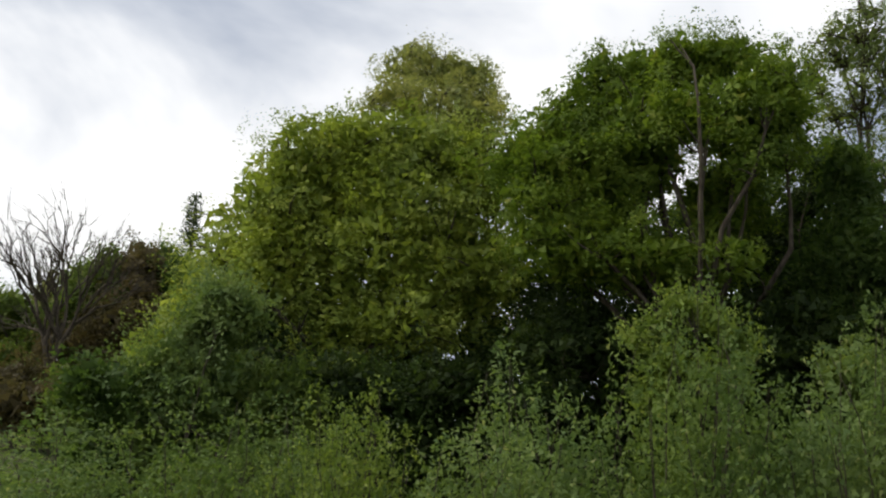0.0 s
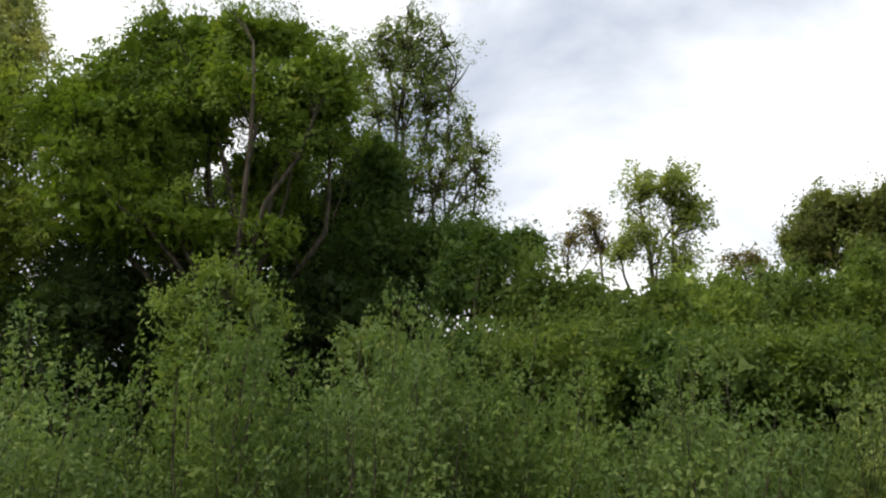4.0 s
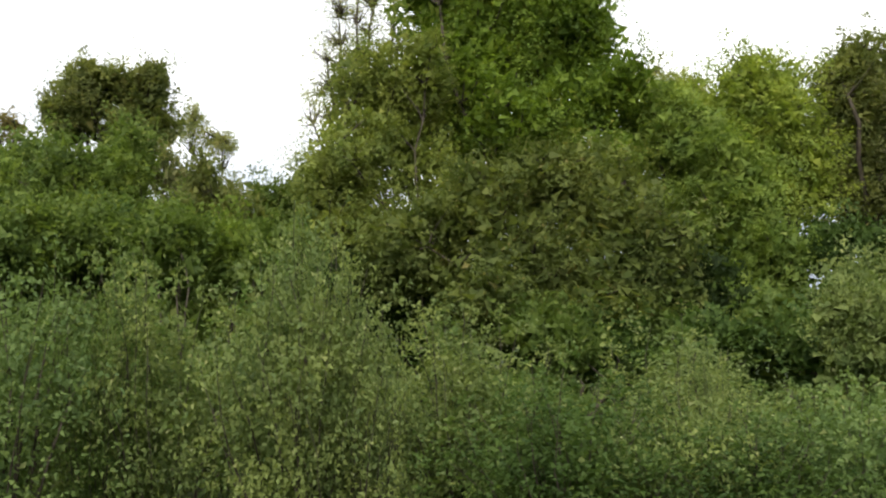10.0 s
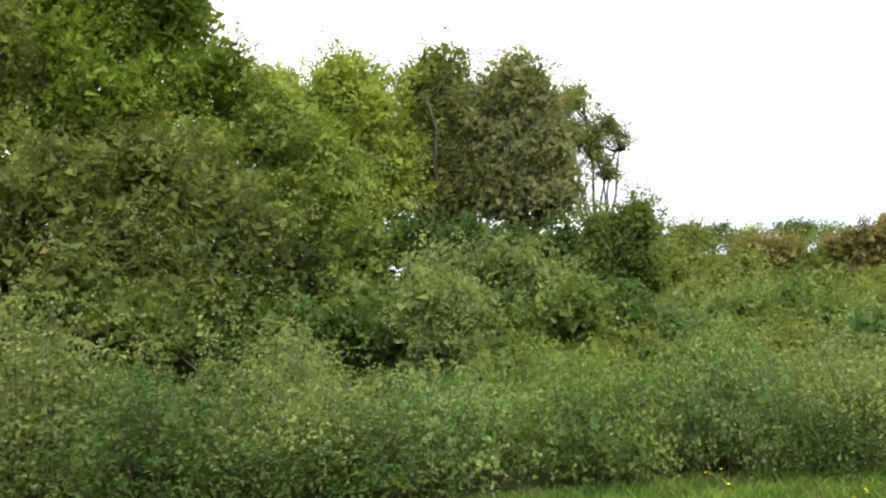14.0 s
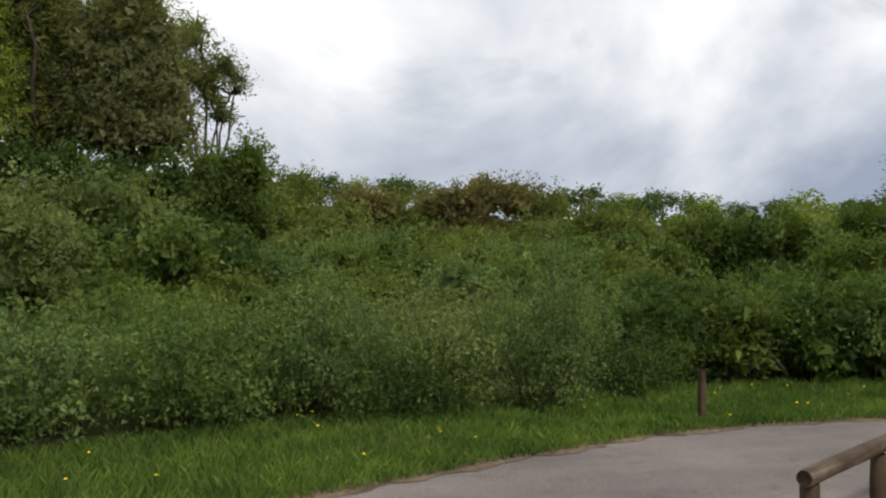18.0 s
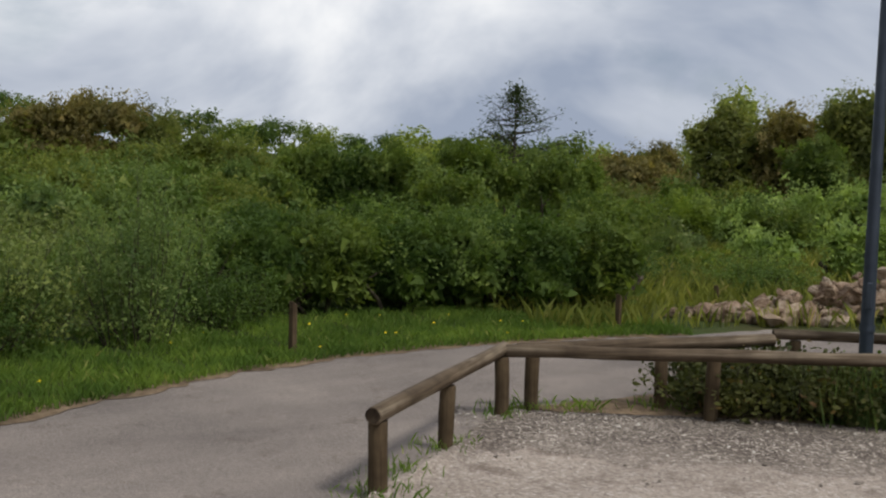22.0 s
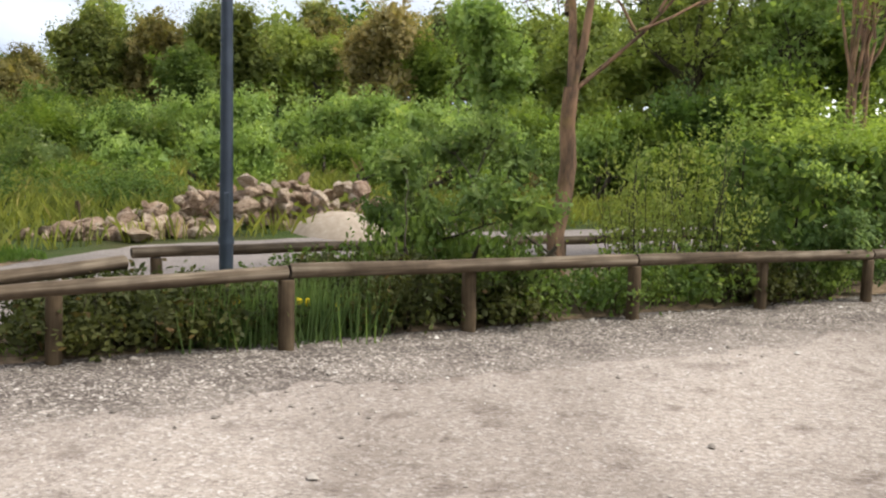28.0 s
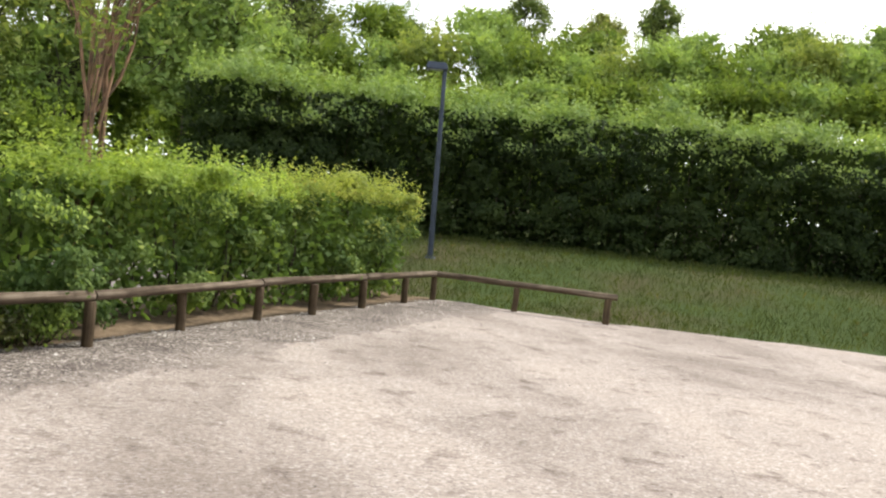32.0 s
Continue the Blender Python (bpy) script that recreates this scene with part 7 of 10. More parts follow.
tree('thicket_bush', 5.6, 24.4, [(-0.25, -0.0, 3.71, 1.01, 0.78), (0.25, -0.01, 3.38, 0.8, 0.54)], 'shadegreen', 700, 0.14, 'dense shaded thicket bush at the wood edge', seed=224, category='bush', clump=0.45, trunk=0.04, stems=2, group='thicket bushes', twigs=0.15, core=0.5)
tree('thicket_bush', -6.0, 20.8, [(-0.27, -0.0, 3.8, 1.03, 0.91), (0.27, -0.01, 3.38, 0.83, 0.63)], 'shadegreen', 1200, 0.14, 'dense shaded thicket bush at the wood edge', seed=225, category='bush', clump=0.45, trunk=0.04, stems=2, group='thicket bushes', twigs=0.15, core=0.5)
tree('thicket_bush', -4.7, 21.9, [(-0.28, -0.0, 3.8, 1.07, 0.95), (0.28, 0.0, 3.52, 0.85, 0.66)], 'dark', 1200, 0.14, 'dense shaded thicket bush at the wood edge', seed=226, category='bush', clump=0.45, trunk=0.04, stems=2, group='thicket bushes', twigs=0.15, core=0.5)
tree('thicket_bush', -3.1, 23.0, [(-0.28, -0.0, 4.11, 1.12, 0.99), (0.29, -0.01, 3.65, 0.89, 0.69)], 'shadegreen', 1200, 0.14, 'dense shaded thicket bush at the wood edge', seed=227, category='bush', clump=0.45, trunk=0.04, stems=2, group='thicket bushes', twigs=0.15, core=0.5)
tree('thicket_bush', -1.4, 22.0, [(-0.26, -0.0, 3.87, 1.04, 0.94), (0.26, 0.0, 3.6, 0.83, 0.64)], 'shadegreen', 1200, 0.14, 'dense shaded thicket bush at the wood edge', seed=228, category='bush', clump=0.45, trunk=0.04, stems=2, group='thicket bushes', twigs=0.15, core=0.5)
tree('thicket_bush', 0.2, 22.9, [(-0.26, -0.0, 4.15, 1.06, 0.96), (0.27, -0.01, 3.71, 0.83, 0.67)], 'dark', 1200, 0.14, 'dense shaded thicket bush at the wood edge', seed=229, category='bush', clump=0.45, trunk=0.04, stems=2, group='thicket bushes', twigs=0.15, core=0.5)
tree('thicket_bush', 1.7, 21.6, [(-0.24, 0.0, 3.89, 0.96, 0.9), (0.24, -0.0, 3.63, 0.76, 0.62)], 'shadegreen', 1200, 0.14, 'dense shaded thicket bush at the wood edge', seed=230, category='bush', clump=0.45, trunk=0.04, stems=2, group='thicket bushes', twigs=0.15, core=0.5)
tree('thicket_bush', 3.3, 22.2, [(-0.23, -0.0, 4.14, 0.97, 0.91), (0.23, -0.01, 3.73, 0.77, 0.63)], 'shadegreen', 1200, 0.14, 'dense shaded thicket bush at the wood edge', seed=231, category='bush', clump=0.45, trunk=0.04, stems=2, group='thicket bushes', twigs=0.15, core=0.5)
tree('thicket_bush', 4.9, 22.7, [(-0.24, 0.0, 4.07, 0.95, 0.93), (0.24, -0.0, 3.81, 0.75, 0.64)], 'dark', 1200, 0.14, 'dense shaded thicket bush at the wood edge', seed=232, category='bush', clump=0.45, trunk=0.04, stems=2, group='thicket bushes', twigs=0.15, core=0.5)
tree('thicket_bush', 6.0, 21.2, [(-0.21, -0.01, 4.08, 0.86, 0.85), (0.2, -0.01, 3.7, 0.68, 0.59)], 'shadegreen', 1200, 0.14, 'dense shaded thicket bush at the wood edge', seed=233, category='bush', clump=0.45, trunk=0.04, stems=2, group='thicket bushes', twigs=0.15, core=0.5)
tree('thicket_bush', -8.3, 22.1, [(-0.3, -0.0, 5.09, 1.12, 1.22), (0.31, -0.01, 4.53, 0.89, 0.84)], 'shadegreen', 1200, 0.14, 'dense shaded thicket bush at the wood edge', seed=234, category='bush', clump=0.45, trunk=0.04, stems=2, group='thicket bushes', twigs=0.15, core=0.5)
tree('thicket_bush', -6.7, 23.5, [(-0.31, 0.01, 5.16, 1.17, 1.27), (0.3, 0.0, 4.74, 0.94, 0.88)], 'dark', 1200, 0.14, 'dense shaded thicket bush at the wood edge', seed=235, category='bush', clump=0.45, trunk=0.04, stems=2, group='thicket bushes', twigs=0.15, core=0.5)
tree('thicket_bush', -5.0, 24.7, [(-0.33, 0.01, 5.55, 1.23, 1.33), (0.32, -0.0, 4.94, 0.97, 0.92)], 'shadegreen', 1200, 0.14, 'dense shaded thicket bush at the wood edge', seed=236, category='bush', clump=0.45, trunk=0.04, stems=2, group='thicket bushes', twigs=0.15, core=0.5)
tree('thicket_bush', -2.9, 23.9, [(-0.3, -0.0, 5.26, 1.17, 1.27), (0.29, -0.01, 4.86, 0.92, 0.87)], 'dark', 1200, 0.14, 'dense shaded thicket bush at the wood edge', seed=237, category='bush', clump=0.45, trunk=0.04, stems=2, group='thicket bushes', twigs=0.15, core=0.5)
tree('thicket_bush', -1.0, 24.8, [(-0.3, 0.0, 5.61, 1.19, 1.31), (0.3, 0.01, 5.02, 0.94, 0.89)], 'shadegreen', 1200, 0.14, 'dense shaded thicket bush at the wood edge', seed=238, category='bush', clump=0.45, trunk=0.04, stems=2, group='thicket bushes', twigs=0.15, core=0.5)
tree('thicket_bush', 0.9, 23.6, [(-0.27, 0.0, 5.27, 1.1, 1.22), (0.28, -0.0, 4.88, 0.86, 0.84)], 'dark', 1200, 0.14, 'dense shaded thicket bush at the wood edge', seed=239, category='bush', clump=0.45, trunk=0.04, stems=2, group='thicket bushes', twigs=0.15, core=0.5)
tree('thicket_bush', 2.7, 24.3, [(-0.26, 0.0, 5.57, 1.09, 1.24), (0.27, -0.0, 5.0, 0.86, 0.85)], 'shadegreen', 1200, 0.14, 'dense shaded thicket bush at the wood edge', seed=240, category='bush', clump=0.45, trunk=0.04, stems=2, group='thicket bushes', twigs=0.15, core=0.5)
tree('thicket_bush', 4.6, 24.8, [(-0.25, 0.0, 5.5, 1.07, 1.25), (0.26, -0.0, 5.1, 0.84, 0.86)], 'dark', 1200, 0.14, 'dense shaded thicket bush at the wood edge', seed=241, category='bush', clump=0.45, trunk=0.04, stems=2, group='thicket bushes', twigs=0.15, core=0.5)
tree('thicket_bush', 6.0, 23.3, [(-0.23, 0.0, 5.44, 0.96, 1.16), (0.23, -0.0, 4.91, 0.76, 0.79)], 'shadegreen', 1200, 0.14, 'dense shaded thicket bush at the wood edge', seed=242, category='bush', clump=0.45, trunk=0.04, stems=2, group='thicket bushes', twigs=0.15, core=0.5)
tree('thicket_bush', 4.4, 17.8, [(-0.23, -0.0, 3.81, 0.89, 0.73), (0.23, -0.01, 3.46, 0.71, 0.51)], 'mid', 1400, 0.14, 'dense shaded thicket bush at the wood edge', seed=243, category='bush', clump=0.45, trunk=0.04, stems=2, group='thicket bushes', twigs=0.15, core=0.5)
tree('thicket_bush', 5.8, 18.2, [(-0.24, -0.0, 3.81, 0.93, 0.76), (0.23, -0.0, 3.58, 0.73, 0.53)], 'dark', 1400, 0.14, 'dense shaded thicket bush at the wood edge', seed=244, category='bush', clump=0.45, trunk=0.04, stems=2, group='thicket bushes', twigs=0.15, core=0.5)
tree('thicket_bush', 7.3, 18.5, [(-0.25, -0.0, 4.07, 0.96, 0.8), (0.24, -0.0, 3.7, 0.76, 0.55)], 'mid', 1400, 0.14, 'dense shaded thicket bush at the wood edge', seed=245, category='bush', clump=0.45, trunk=0.04, stems=2, group='thicket bushes', twigs=0.15, core=0.5)
tree('thicket_bush', 8.0, 16.9, [(-0.22, 0.01, 3.8, 0.89, 0.75), (0.21, -0.01, 3.59, 0.7, 0.51)], 'mid', 1400, 0.14, 'dense shaded thicket bush at the wood edge', seed=246, category='bush', clump=0.45, trunk=0.04, stems=2, group='thicket bushes', twigs=0.15, core=0.5)
tree('thicket_bush', 9.5, 17.0, [(-0.21, -0.0, 4.04, 0.9, 0.77), (0.23, 0.0, 3.69, 0.7, 0.53)], 'dark', 1400, 0.14, 'dense shaded thicket bush at the wood edge', seed=247, category='bush', clump=0.45, trunk=0.04, stems=2, group='thicket bushes', twigs=0.15, core=0.5)
tree('thicket_bush', 9.9, 15.4, [(-0.2, 0.0, 3.76, 0.82, 0.71), (0.2, -0.0, 3.56, 0.64, 0.49)], 'mid', 1400, 0.14, 'dense shaded thicket bush at the wood edge', seed=248, category='bush', clump=0.45, trunk=0.04, stems=2, group='thicket bushes', twigs=0.15, core=0.5)
tree('thicket_bush', 11.3, 15.4, [(-0.2, 0.0, 3.97, 0.82, 0.73), (0.2, -0.0, 3.64, 0.64, 0.5)], 'mid', 1400, 0.14, 'dense shaded thicket bush at the wood edge', seed=249, category='bush', clump=0.45, trunk=0.04, stems=2, group='thicket bushes', twigs=0.15, core=0.5)
tree('thicket_bush', 12.8, 15.3, [(-0.2, 0.0, 3.92, 0.81, 0.74), (0.2, -0.0, 3.71, 0.64, 0.51)], 'dark', 1400, 0.14, 'dense shaded thicket bush at the wood edge', seed=250, category='bush', clump=0.45, trunk=0.04, stems=2, group='thicket bushes', twigs=0.15, core=0.5)
tree('thicket_bush', 12.8, 13.7, [(-0.18, -0.0, 3.87, 0.73, 0.68), (0.16, 0.0, 3.57, 0.57, 0.46)], 'mid', 1400, 0.14, 'dense shaded thicket bush at the wood edge', seed=251, category='bush', clump=0.45, trunk=0.04, stems=2, group='thicket bushes', twigs=0.15, core=0.5)
tree('thicket_bush', 16.8, 17.4, [(-0.27, 0.0, 4.57, 1.12, 1.1), (0.27, -0.0, 4.0, 0.89, 0.76)], 'fresh', 1600, 0.14, 'dense shaded thicket bush at the wood edge', seed=252, category='bush', clump=0.45, trunk=0.04, stems=2, group='thicket bushes', twigs=0.15, core=0.5)
tree('thicket_bush', 18.1, 17.2, [(-0.28, -0.0, 4.43, 1.13, 1.13), (0.27, -0.01, 4.02, 0.91, 0.78)], 'mid', 1600, 0.14, 'dense shaded thicket bush at the wood edge', seed=253, category='bush', clump=0.45, trunk=0.04, stems=2, group='thicket bushes', twigs=0.15, core=0.5)
tree('thicket_bush', 19.4, 16.9, [(-0.28, 0.0, 4.63, 1.16, 1.15), (0.27, -0.01, 4.04, 0.9, 0.79)], 'mid', 1600, 0.14, 'dense shaded thicket bush at the wood edge', seed=254, category='bush', clump=0.45, trunk=0.04, stems=2, group='thicket bushes', twigs=0.15, core=0.5)
tree('thicket_bush', 19.1, 15.3, [(-0.26, 0.01, 4.25, 1.07, 1.08), (0.25, -0.01, 3.86, 0.84, 0.75)], 'fresh', 1600, 0.14, 'dense shaded thicket bush at the wood edge', seed=255, category='bush', clump=0.45, trunk=0.04, stems=2, group='thicket bushes', twigs=0.15, core=0.5)
tree('thicket_bush', 20.4, 15.0, [(-0.25, -0.0, 4.43, 1.07, 1.1), (0.24, -0.01, 3.87, 0.85, 0.76)], 'mid', 1600, 0.14, 'dense shaded thicket bush at the wood edge', seed=256, category='bush', clump=0.45, trunk=0.04, stems=2, group='thicket bushes', twigs=0.15, core=0.5)
tree('thicket_bush', 10.7, 22.8, [(-0.26, -0.0, 6.05, 1.04, 1.07), (0.27, -0.01, 5.53, 0.83, 0.75)], 'fresh', 1900, 0.14, 'dense shaded thicket bush at the wood edge', seed=257, category='bush', clump=0.45, trunk=0.04, stems=2, group='thicket bushes', twigs=0.15, core=0.5)
tree('thicket_bush', 12.2, 23.0, [(-0.28, -0.0, 6.06, 1.12, 1.13), (0.28, 0.0, 5.69, 0.91, 0.8)], 'mid', 1900, 0.14, 'dense shaded thicket bush at the wood edge', seed=258, category='bush', clump=0.45, trunk=0.04, stems=2, group='thicket bushes', twigs=0.15, core=0.5)
tree('thicket_bush', 13.8, 23.0, [(-0.31, 0.0, 6.41, 1.19, 1.2), (0.3, 0.0, 5.85, 0.96, 0.83)], 'fresh', 1900, 0.14, 'dense shaded thicket bush at the wood edge', seed=259, category='bush', clump=0.45, trunk=0.04, stems=2, group='thicket bushes', twigs=0.15, core=0.5)
tree('thicket_bush', 14.3, 21.2, [(-0.29, -0.0, 6.04, 1.17, 1.16), (0.29, -0.01, 5.67, 0.94, 0.81)], 'fresh', 1900, 0.14, 'dense shaded thicket bush at the wood edge', seed=260, category='bush', clump=0.45, trunk=0.04, stems=2, group='thicket bushes', twigs=0.15, core=0.5)
tree('thicket_bush', 15.9, 21.1, [(-0.31, 0.0, 6.38, 1.25, 1.21), (0.31, -0.01, 5.81, 1.0, 0.85)], 'mid', 1900, 0.14, 'dense shaded thicket bush at the wood edge', seed=261, category='bush', clump=0.45, trunk=0.04, stems=2, group='thicket bushes', twigs=0.15, core=0.5)
tree('thicket_bush', 8.1, 16.9, [(-0.2, -0.01, 3.66, 0.77, 0.79), (0.2, -0.0, 3.28, 0.61, 0.55)], 'fresh', 1800, 0.14, 'dense shaded thicket bush at the wood edge', seed=262, category='bush', clump=0.45, trunk=0.04, stems=2, group='thicket bushes', twigs=0.15, core=0.5)
tree('thicket_bush', 9.4, 17.1, [(-0.21, 0.0, 3.63, 0.83, 0.84), (0.21, 0.0, 3.35, 0.67, 0.59)], 'mid', 1800, 0.14, 'dense shaded thicket bush at the wood edge', seed=263, category='bush', clump=0.45, trunk=0.04, stems=2, group='thicket bushes', twigs=0.15, core=0.5)
tree('thicket_bush', 10.8, 17.2, [(-0.22, 0.0, 3.85, 0.9, 0.89), (0.22, -0.0, 3.42, 0.73, 0.62)], 'mid', 1800, 0.14, 'dense shaded thicket bush at the wood edge', seed=264, category='bush', clump=0.45, trunk=0.04, stems=2, group='thicket bushes', twigs=0.15, core=0.5)
tree('thicket_bush', 11.0, 15.6, [(-0.22, -0.01, 3.58, 0.87, 0.85), (0.21, -0.01, 3.3, 0.71, 0.59)], 'fresh', 1800, 0.14, 'dense shaded thicket bush at the wood edge', seed=265, category='bush', clump=0.45, trunk=0.04, stems=2, group='thicket bushes', twigs=0.15, core=0.5)
tree('thicket_bush', 12.4, 15.5, [(-0.23, -0.0, 3.78, 0.93, 0.9), (0.23, -0.01, 3.35, 0.76, 0.63)], 'mid', 1800, 0.14, 'dense shaded thicket bush at the wood edge', seed=266, category='bush', clump=0.45, trunk=0.04, stems=2, group='thicket bushes', twigs=0.15, core=0.5)
tree('thicket_bush', 12.5, 13.8, [(-0.22, 0.0, 3.49, 0.89, 0.86), (0.22, -0.0, 3.22, 0.72, 0.6)], 'mid', 1800, 0.14, 'dense shaded thicket bush at the wood edge', seed=267, category='bush', clump=0.45, trunk=0.04, stems=2, group='thicket bushes', twigs=0.15, core=0.5)
tree('thicket_bush', 13.9, 13.6, [(-0.23, 0.01, 3.68, 0.94, 0.9), (0.23, -0.0, 3.26, 0.75, 0.62)], 'fresh', 1800, 0.14, 'dense shaded thicket bush at the wood edge', seed=268, category='bush', clump=0.45, trunk=0.04, stems=2, group='thicket bushes', twigs=0.15, core=0.5)
tree('thicket_bush', 15.4, 13.2, [(-0.25, 0.0, 3.58, 0.98, 0.93), (0.23, -0.0, 3.29, 0.78, 0.65)], 'mid', 1800, 0.14, 'dense shaded thicket bush at the wood edge', seed=269, category='bush', clump=0.45, trunk=0.04, stems=2, group='thicket bushes', twigs=0.15, core=0.5)
# every darkest bush here carries painted shade in its leaf colour
tree('thicket_bush', 15.5, 12.0, [(-0.23, -0.0, 2.77, 0.94, 0.95), (0.22, -0.01, 2.29, 0.75, 0.66)], 'shadegreen', 1300, 0.14, 'dense shaded thicket bush at the wood edge', seed=270, category='bush', clump=0.45, trunk=0.04, stems=2, group='thicket bushes', twigs=0.15, core=0.5)
tree('thicket_bush', 16.9, 11.4, [(-0.24, 0.0, 2.62, 0.97, 0.98), (0.23, 0.0, 2.27, 0.77, 0.68)], 'dark', 1300, 0.14, 'dense shaded thicket bush at the wood edge', seed=271, category='bush', clump=0.45, trunk=0.04, stems=2, group='thicket bushes', twigs=0.15, core=0.5)
tree('thicket_bush', 18.3, 10.6, [(-0.23, 0.0, 2.75, 0.98, 1.01), (0.23, -0.0, 2.24, 0.78, 0.7)], 'shadegreen', 1300, 0.14, 'dense shaded thicket bush at the wood edge', seed=272, category='bush', clump=0.45, trunk=0.04, stems=2, group='thicket bushes', twigs=0.15, core=0.5)
tree('thicket_bush', 17.9, 8.9, [(-0.22, -0.0, 2.48, 0.9, 0.94), (0.21, -0.0, 2.15, 0.71, 0.65)], 'shadegreen', 1300, 0.14, 'dense shaded thicket bush at the wood edge', seed=273, category='bush', clump=0.45, trunk=0.04, stems=2, group='thicket bushes', twigs=0.15, core=0.5)
tree('thicket_bush', 19.1, 8.0, [(-0.2, 0.01, 2.59, 0.89, 0.96), (0.21, 0.0, 2.12, 0.72, 0.66)], 'dark', 1300, 0.14, 'dense shaded thicket bush at the wood edge', seed=274, category='bush', clump=0.45, trunk=0.04, stems=2, group='thicket bushes', twigs=0.15, core=0.5)
tree('thicket_bush', 18.4, 6.5, [(-0.2, 0.01, 2.34, 0.81, 0.88), (0.19, -0.0, 2.04, 0.64, 0.6)], 'shadegreen', 1300, 0.14, 'dense shaded thicket bush at the wood edge', seed=275, category='bush', clump=0.45, trunk=0.04, stems=2, group='thicket bushes', twigs=0.15, core=0.5)
tree('thicket_bush', 19.5, 5.6, [(-0.19, 0.0, 2.43, 0.8, 0.9), (0.18, 0.0, 2.0, 0.63, 0.62)], 'shadegreen', 1300, 0.14, 'dense shaded thicket bush at the wood edge', seed=276, category='bush', clump=0.45, trunk=0.04, stems=2, group='thicket bushes', twigs=0.15, core=0.5)
tree('thicket_bush', 15.5, 7.5, [(-0.2, 0.01, 1.77, 0.81, 0.67), (0.21, -0.01, 1.42, 0.65, 0.48)], 'mid', 1600, 0.14, 'dense shaded thicket bush at the wood edge', seed=277, category='bush', clump=0.45, trunk=0.04, stems=2, group='thicket bushes', twigs=0.15, core=0.5)
tree('thicket_bush', 16.6, 7.0, [(-0.22, 0.0, 1.63, 0.86, 0.71), (0.21, -0.01, 1.4, 0.69, 0.5)], 'dark', 1600, 0.14, 'dense shaded thicket bush at the wood edge', seed=278, category='bush', clump=0.45, trunk=0.04, stems=2, group='thicket bushes', twigs=0.15, core=0.5)
tree('thicket_bush', 17.7, 6.3, [(-0.22, 0.0, 1.74, 0.91, 0.75), (0.23, -0.01, 1.37, 0.72, 0.52)], 'mid', 1600, 0.14, 'dense shaded thicket bush at the wood edge', seed=279, category='bush', clump=0.45, trunk=0.04, stems=2, group='thicket bushes', twigs=0.15, core=0.5)
tree('thicket_bush', 16.8, 5.0, [(-0.22, 0.01, 1.59, 0.86, 0.7), (0.21, 0.0, 1.37, 0.69, 0.49)], 'dark', 1600, 0.14, 'dense shaded thicket bush at the wood edge', seed=280, category='bush', clump=0.45, trunk=0.04, stems=2, group='thicket bushes', twigs=0.15, core=0.5)
tree('thicket_bush', 17.8, 4.3, [(-0.22, -0.0, 1.69, 0.89, 0.74), (0.22, -0.01, 1.34, 0.71, 0.51)], 'mid', 1600, 0.14, 'dense shaded thicket bush at the wood edge', seed=281, category='bush', clump=0.45, trunk=0.04, stems=2, group='thicket bushes', twigs=0.15, core=0.5)
tree('thicket_bush', 16.8, 3.1, [(-0.2, 0.01, 1.54, 0.83, 0.69), (0.21, -0.01, 1.34, 0.65, 0.48)], 'dark', 1600, 0.14, 'dense shaded thicket bush at the wood edge', seed=282, category='bush', clump=0.45, trunk=0.04, stems=2, group='thicket bushes', twigs=0.15, core=0.5)
tree('thicket_bush', 17.7, 2.3, [(-0.21, -0.0, 1.65, 0.86, 0.71), (0.21, -0.01, 1.31, 0.68, 0.5)], 'mid', 1600, 0.14, 'dense shaded thicket bush at the wood edge', seed=283, category='bush', clump=0.45, trunk=0.04, stems=2, group='thicket bushes', twigs=0.15, core=0.5)
tree('thicket_bush', 18.6, 1.4, [(-0.22, -0.0, 1.49, 0.88, 0.75), (0.22, -0.02, 1.29, 0.7, 0.51)], 'dark', 1600, 0.14, 'dense shaded thicket bush at the wood edge', seed=284, category='bush', clump=0.45, trunk=0.04, stems=2, group='thicket bushes', twigs=0.15, core=0.5)
tree('thicket_bush', 17.4, 0.4, [(-0.2, 0.0, 1.6, 0.8, 0.69), (0.19, -0.01, 1.3, 0.64, 0.47)], 'mid', 1600, 0.14, 'dense shaded thicket bush at the wood edge', seed=285, category='bush', clump=0.45, trunk=0.04, stems=2, group='thicket bushes', twigs=0.15, core=0.5)
tree('thicket_bush', 18.2, -0.5, [(-0.2, 0.0, 1.46, 0.81, 0.71), (0.2, -0.0, 1.27, 0.65, 0.49)], 'dark', 1600, 0.14, 'dense shaded thicket bush at the wood edge', seed=286, category='bush', clump=0.45, trunk=0.04, stems=2, group='thicket bushes', twigs=0.15, core=0.5)
tree('hillside_bush', 29.7, -2.5, [(0.0, 0.0, 2.8, 1.02, 1.03)], 'hill', 2860, 0.12, 'yellow-green bush on the grassy hillside', seed=287, category='bush', clump=0.5, trunk=0.05, stems=3, group='hillside bushes', twigs=0.25, flat=0.9, core=0.4)
tree('hillside_bush', 27.6, -3.4, [(0.0, 0.0, 2.2, 1.09, 0.8)], 'hill', 2860, 0.12, 'yellow-green bush on the grassy hillside', seed=288, category='bush', clump=0.5, trunk=0.05, stems=3, group='hillside bushes', twigs=0.25, flat=0.9, core=0.4)
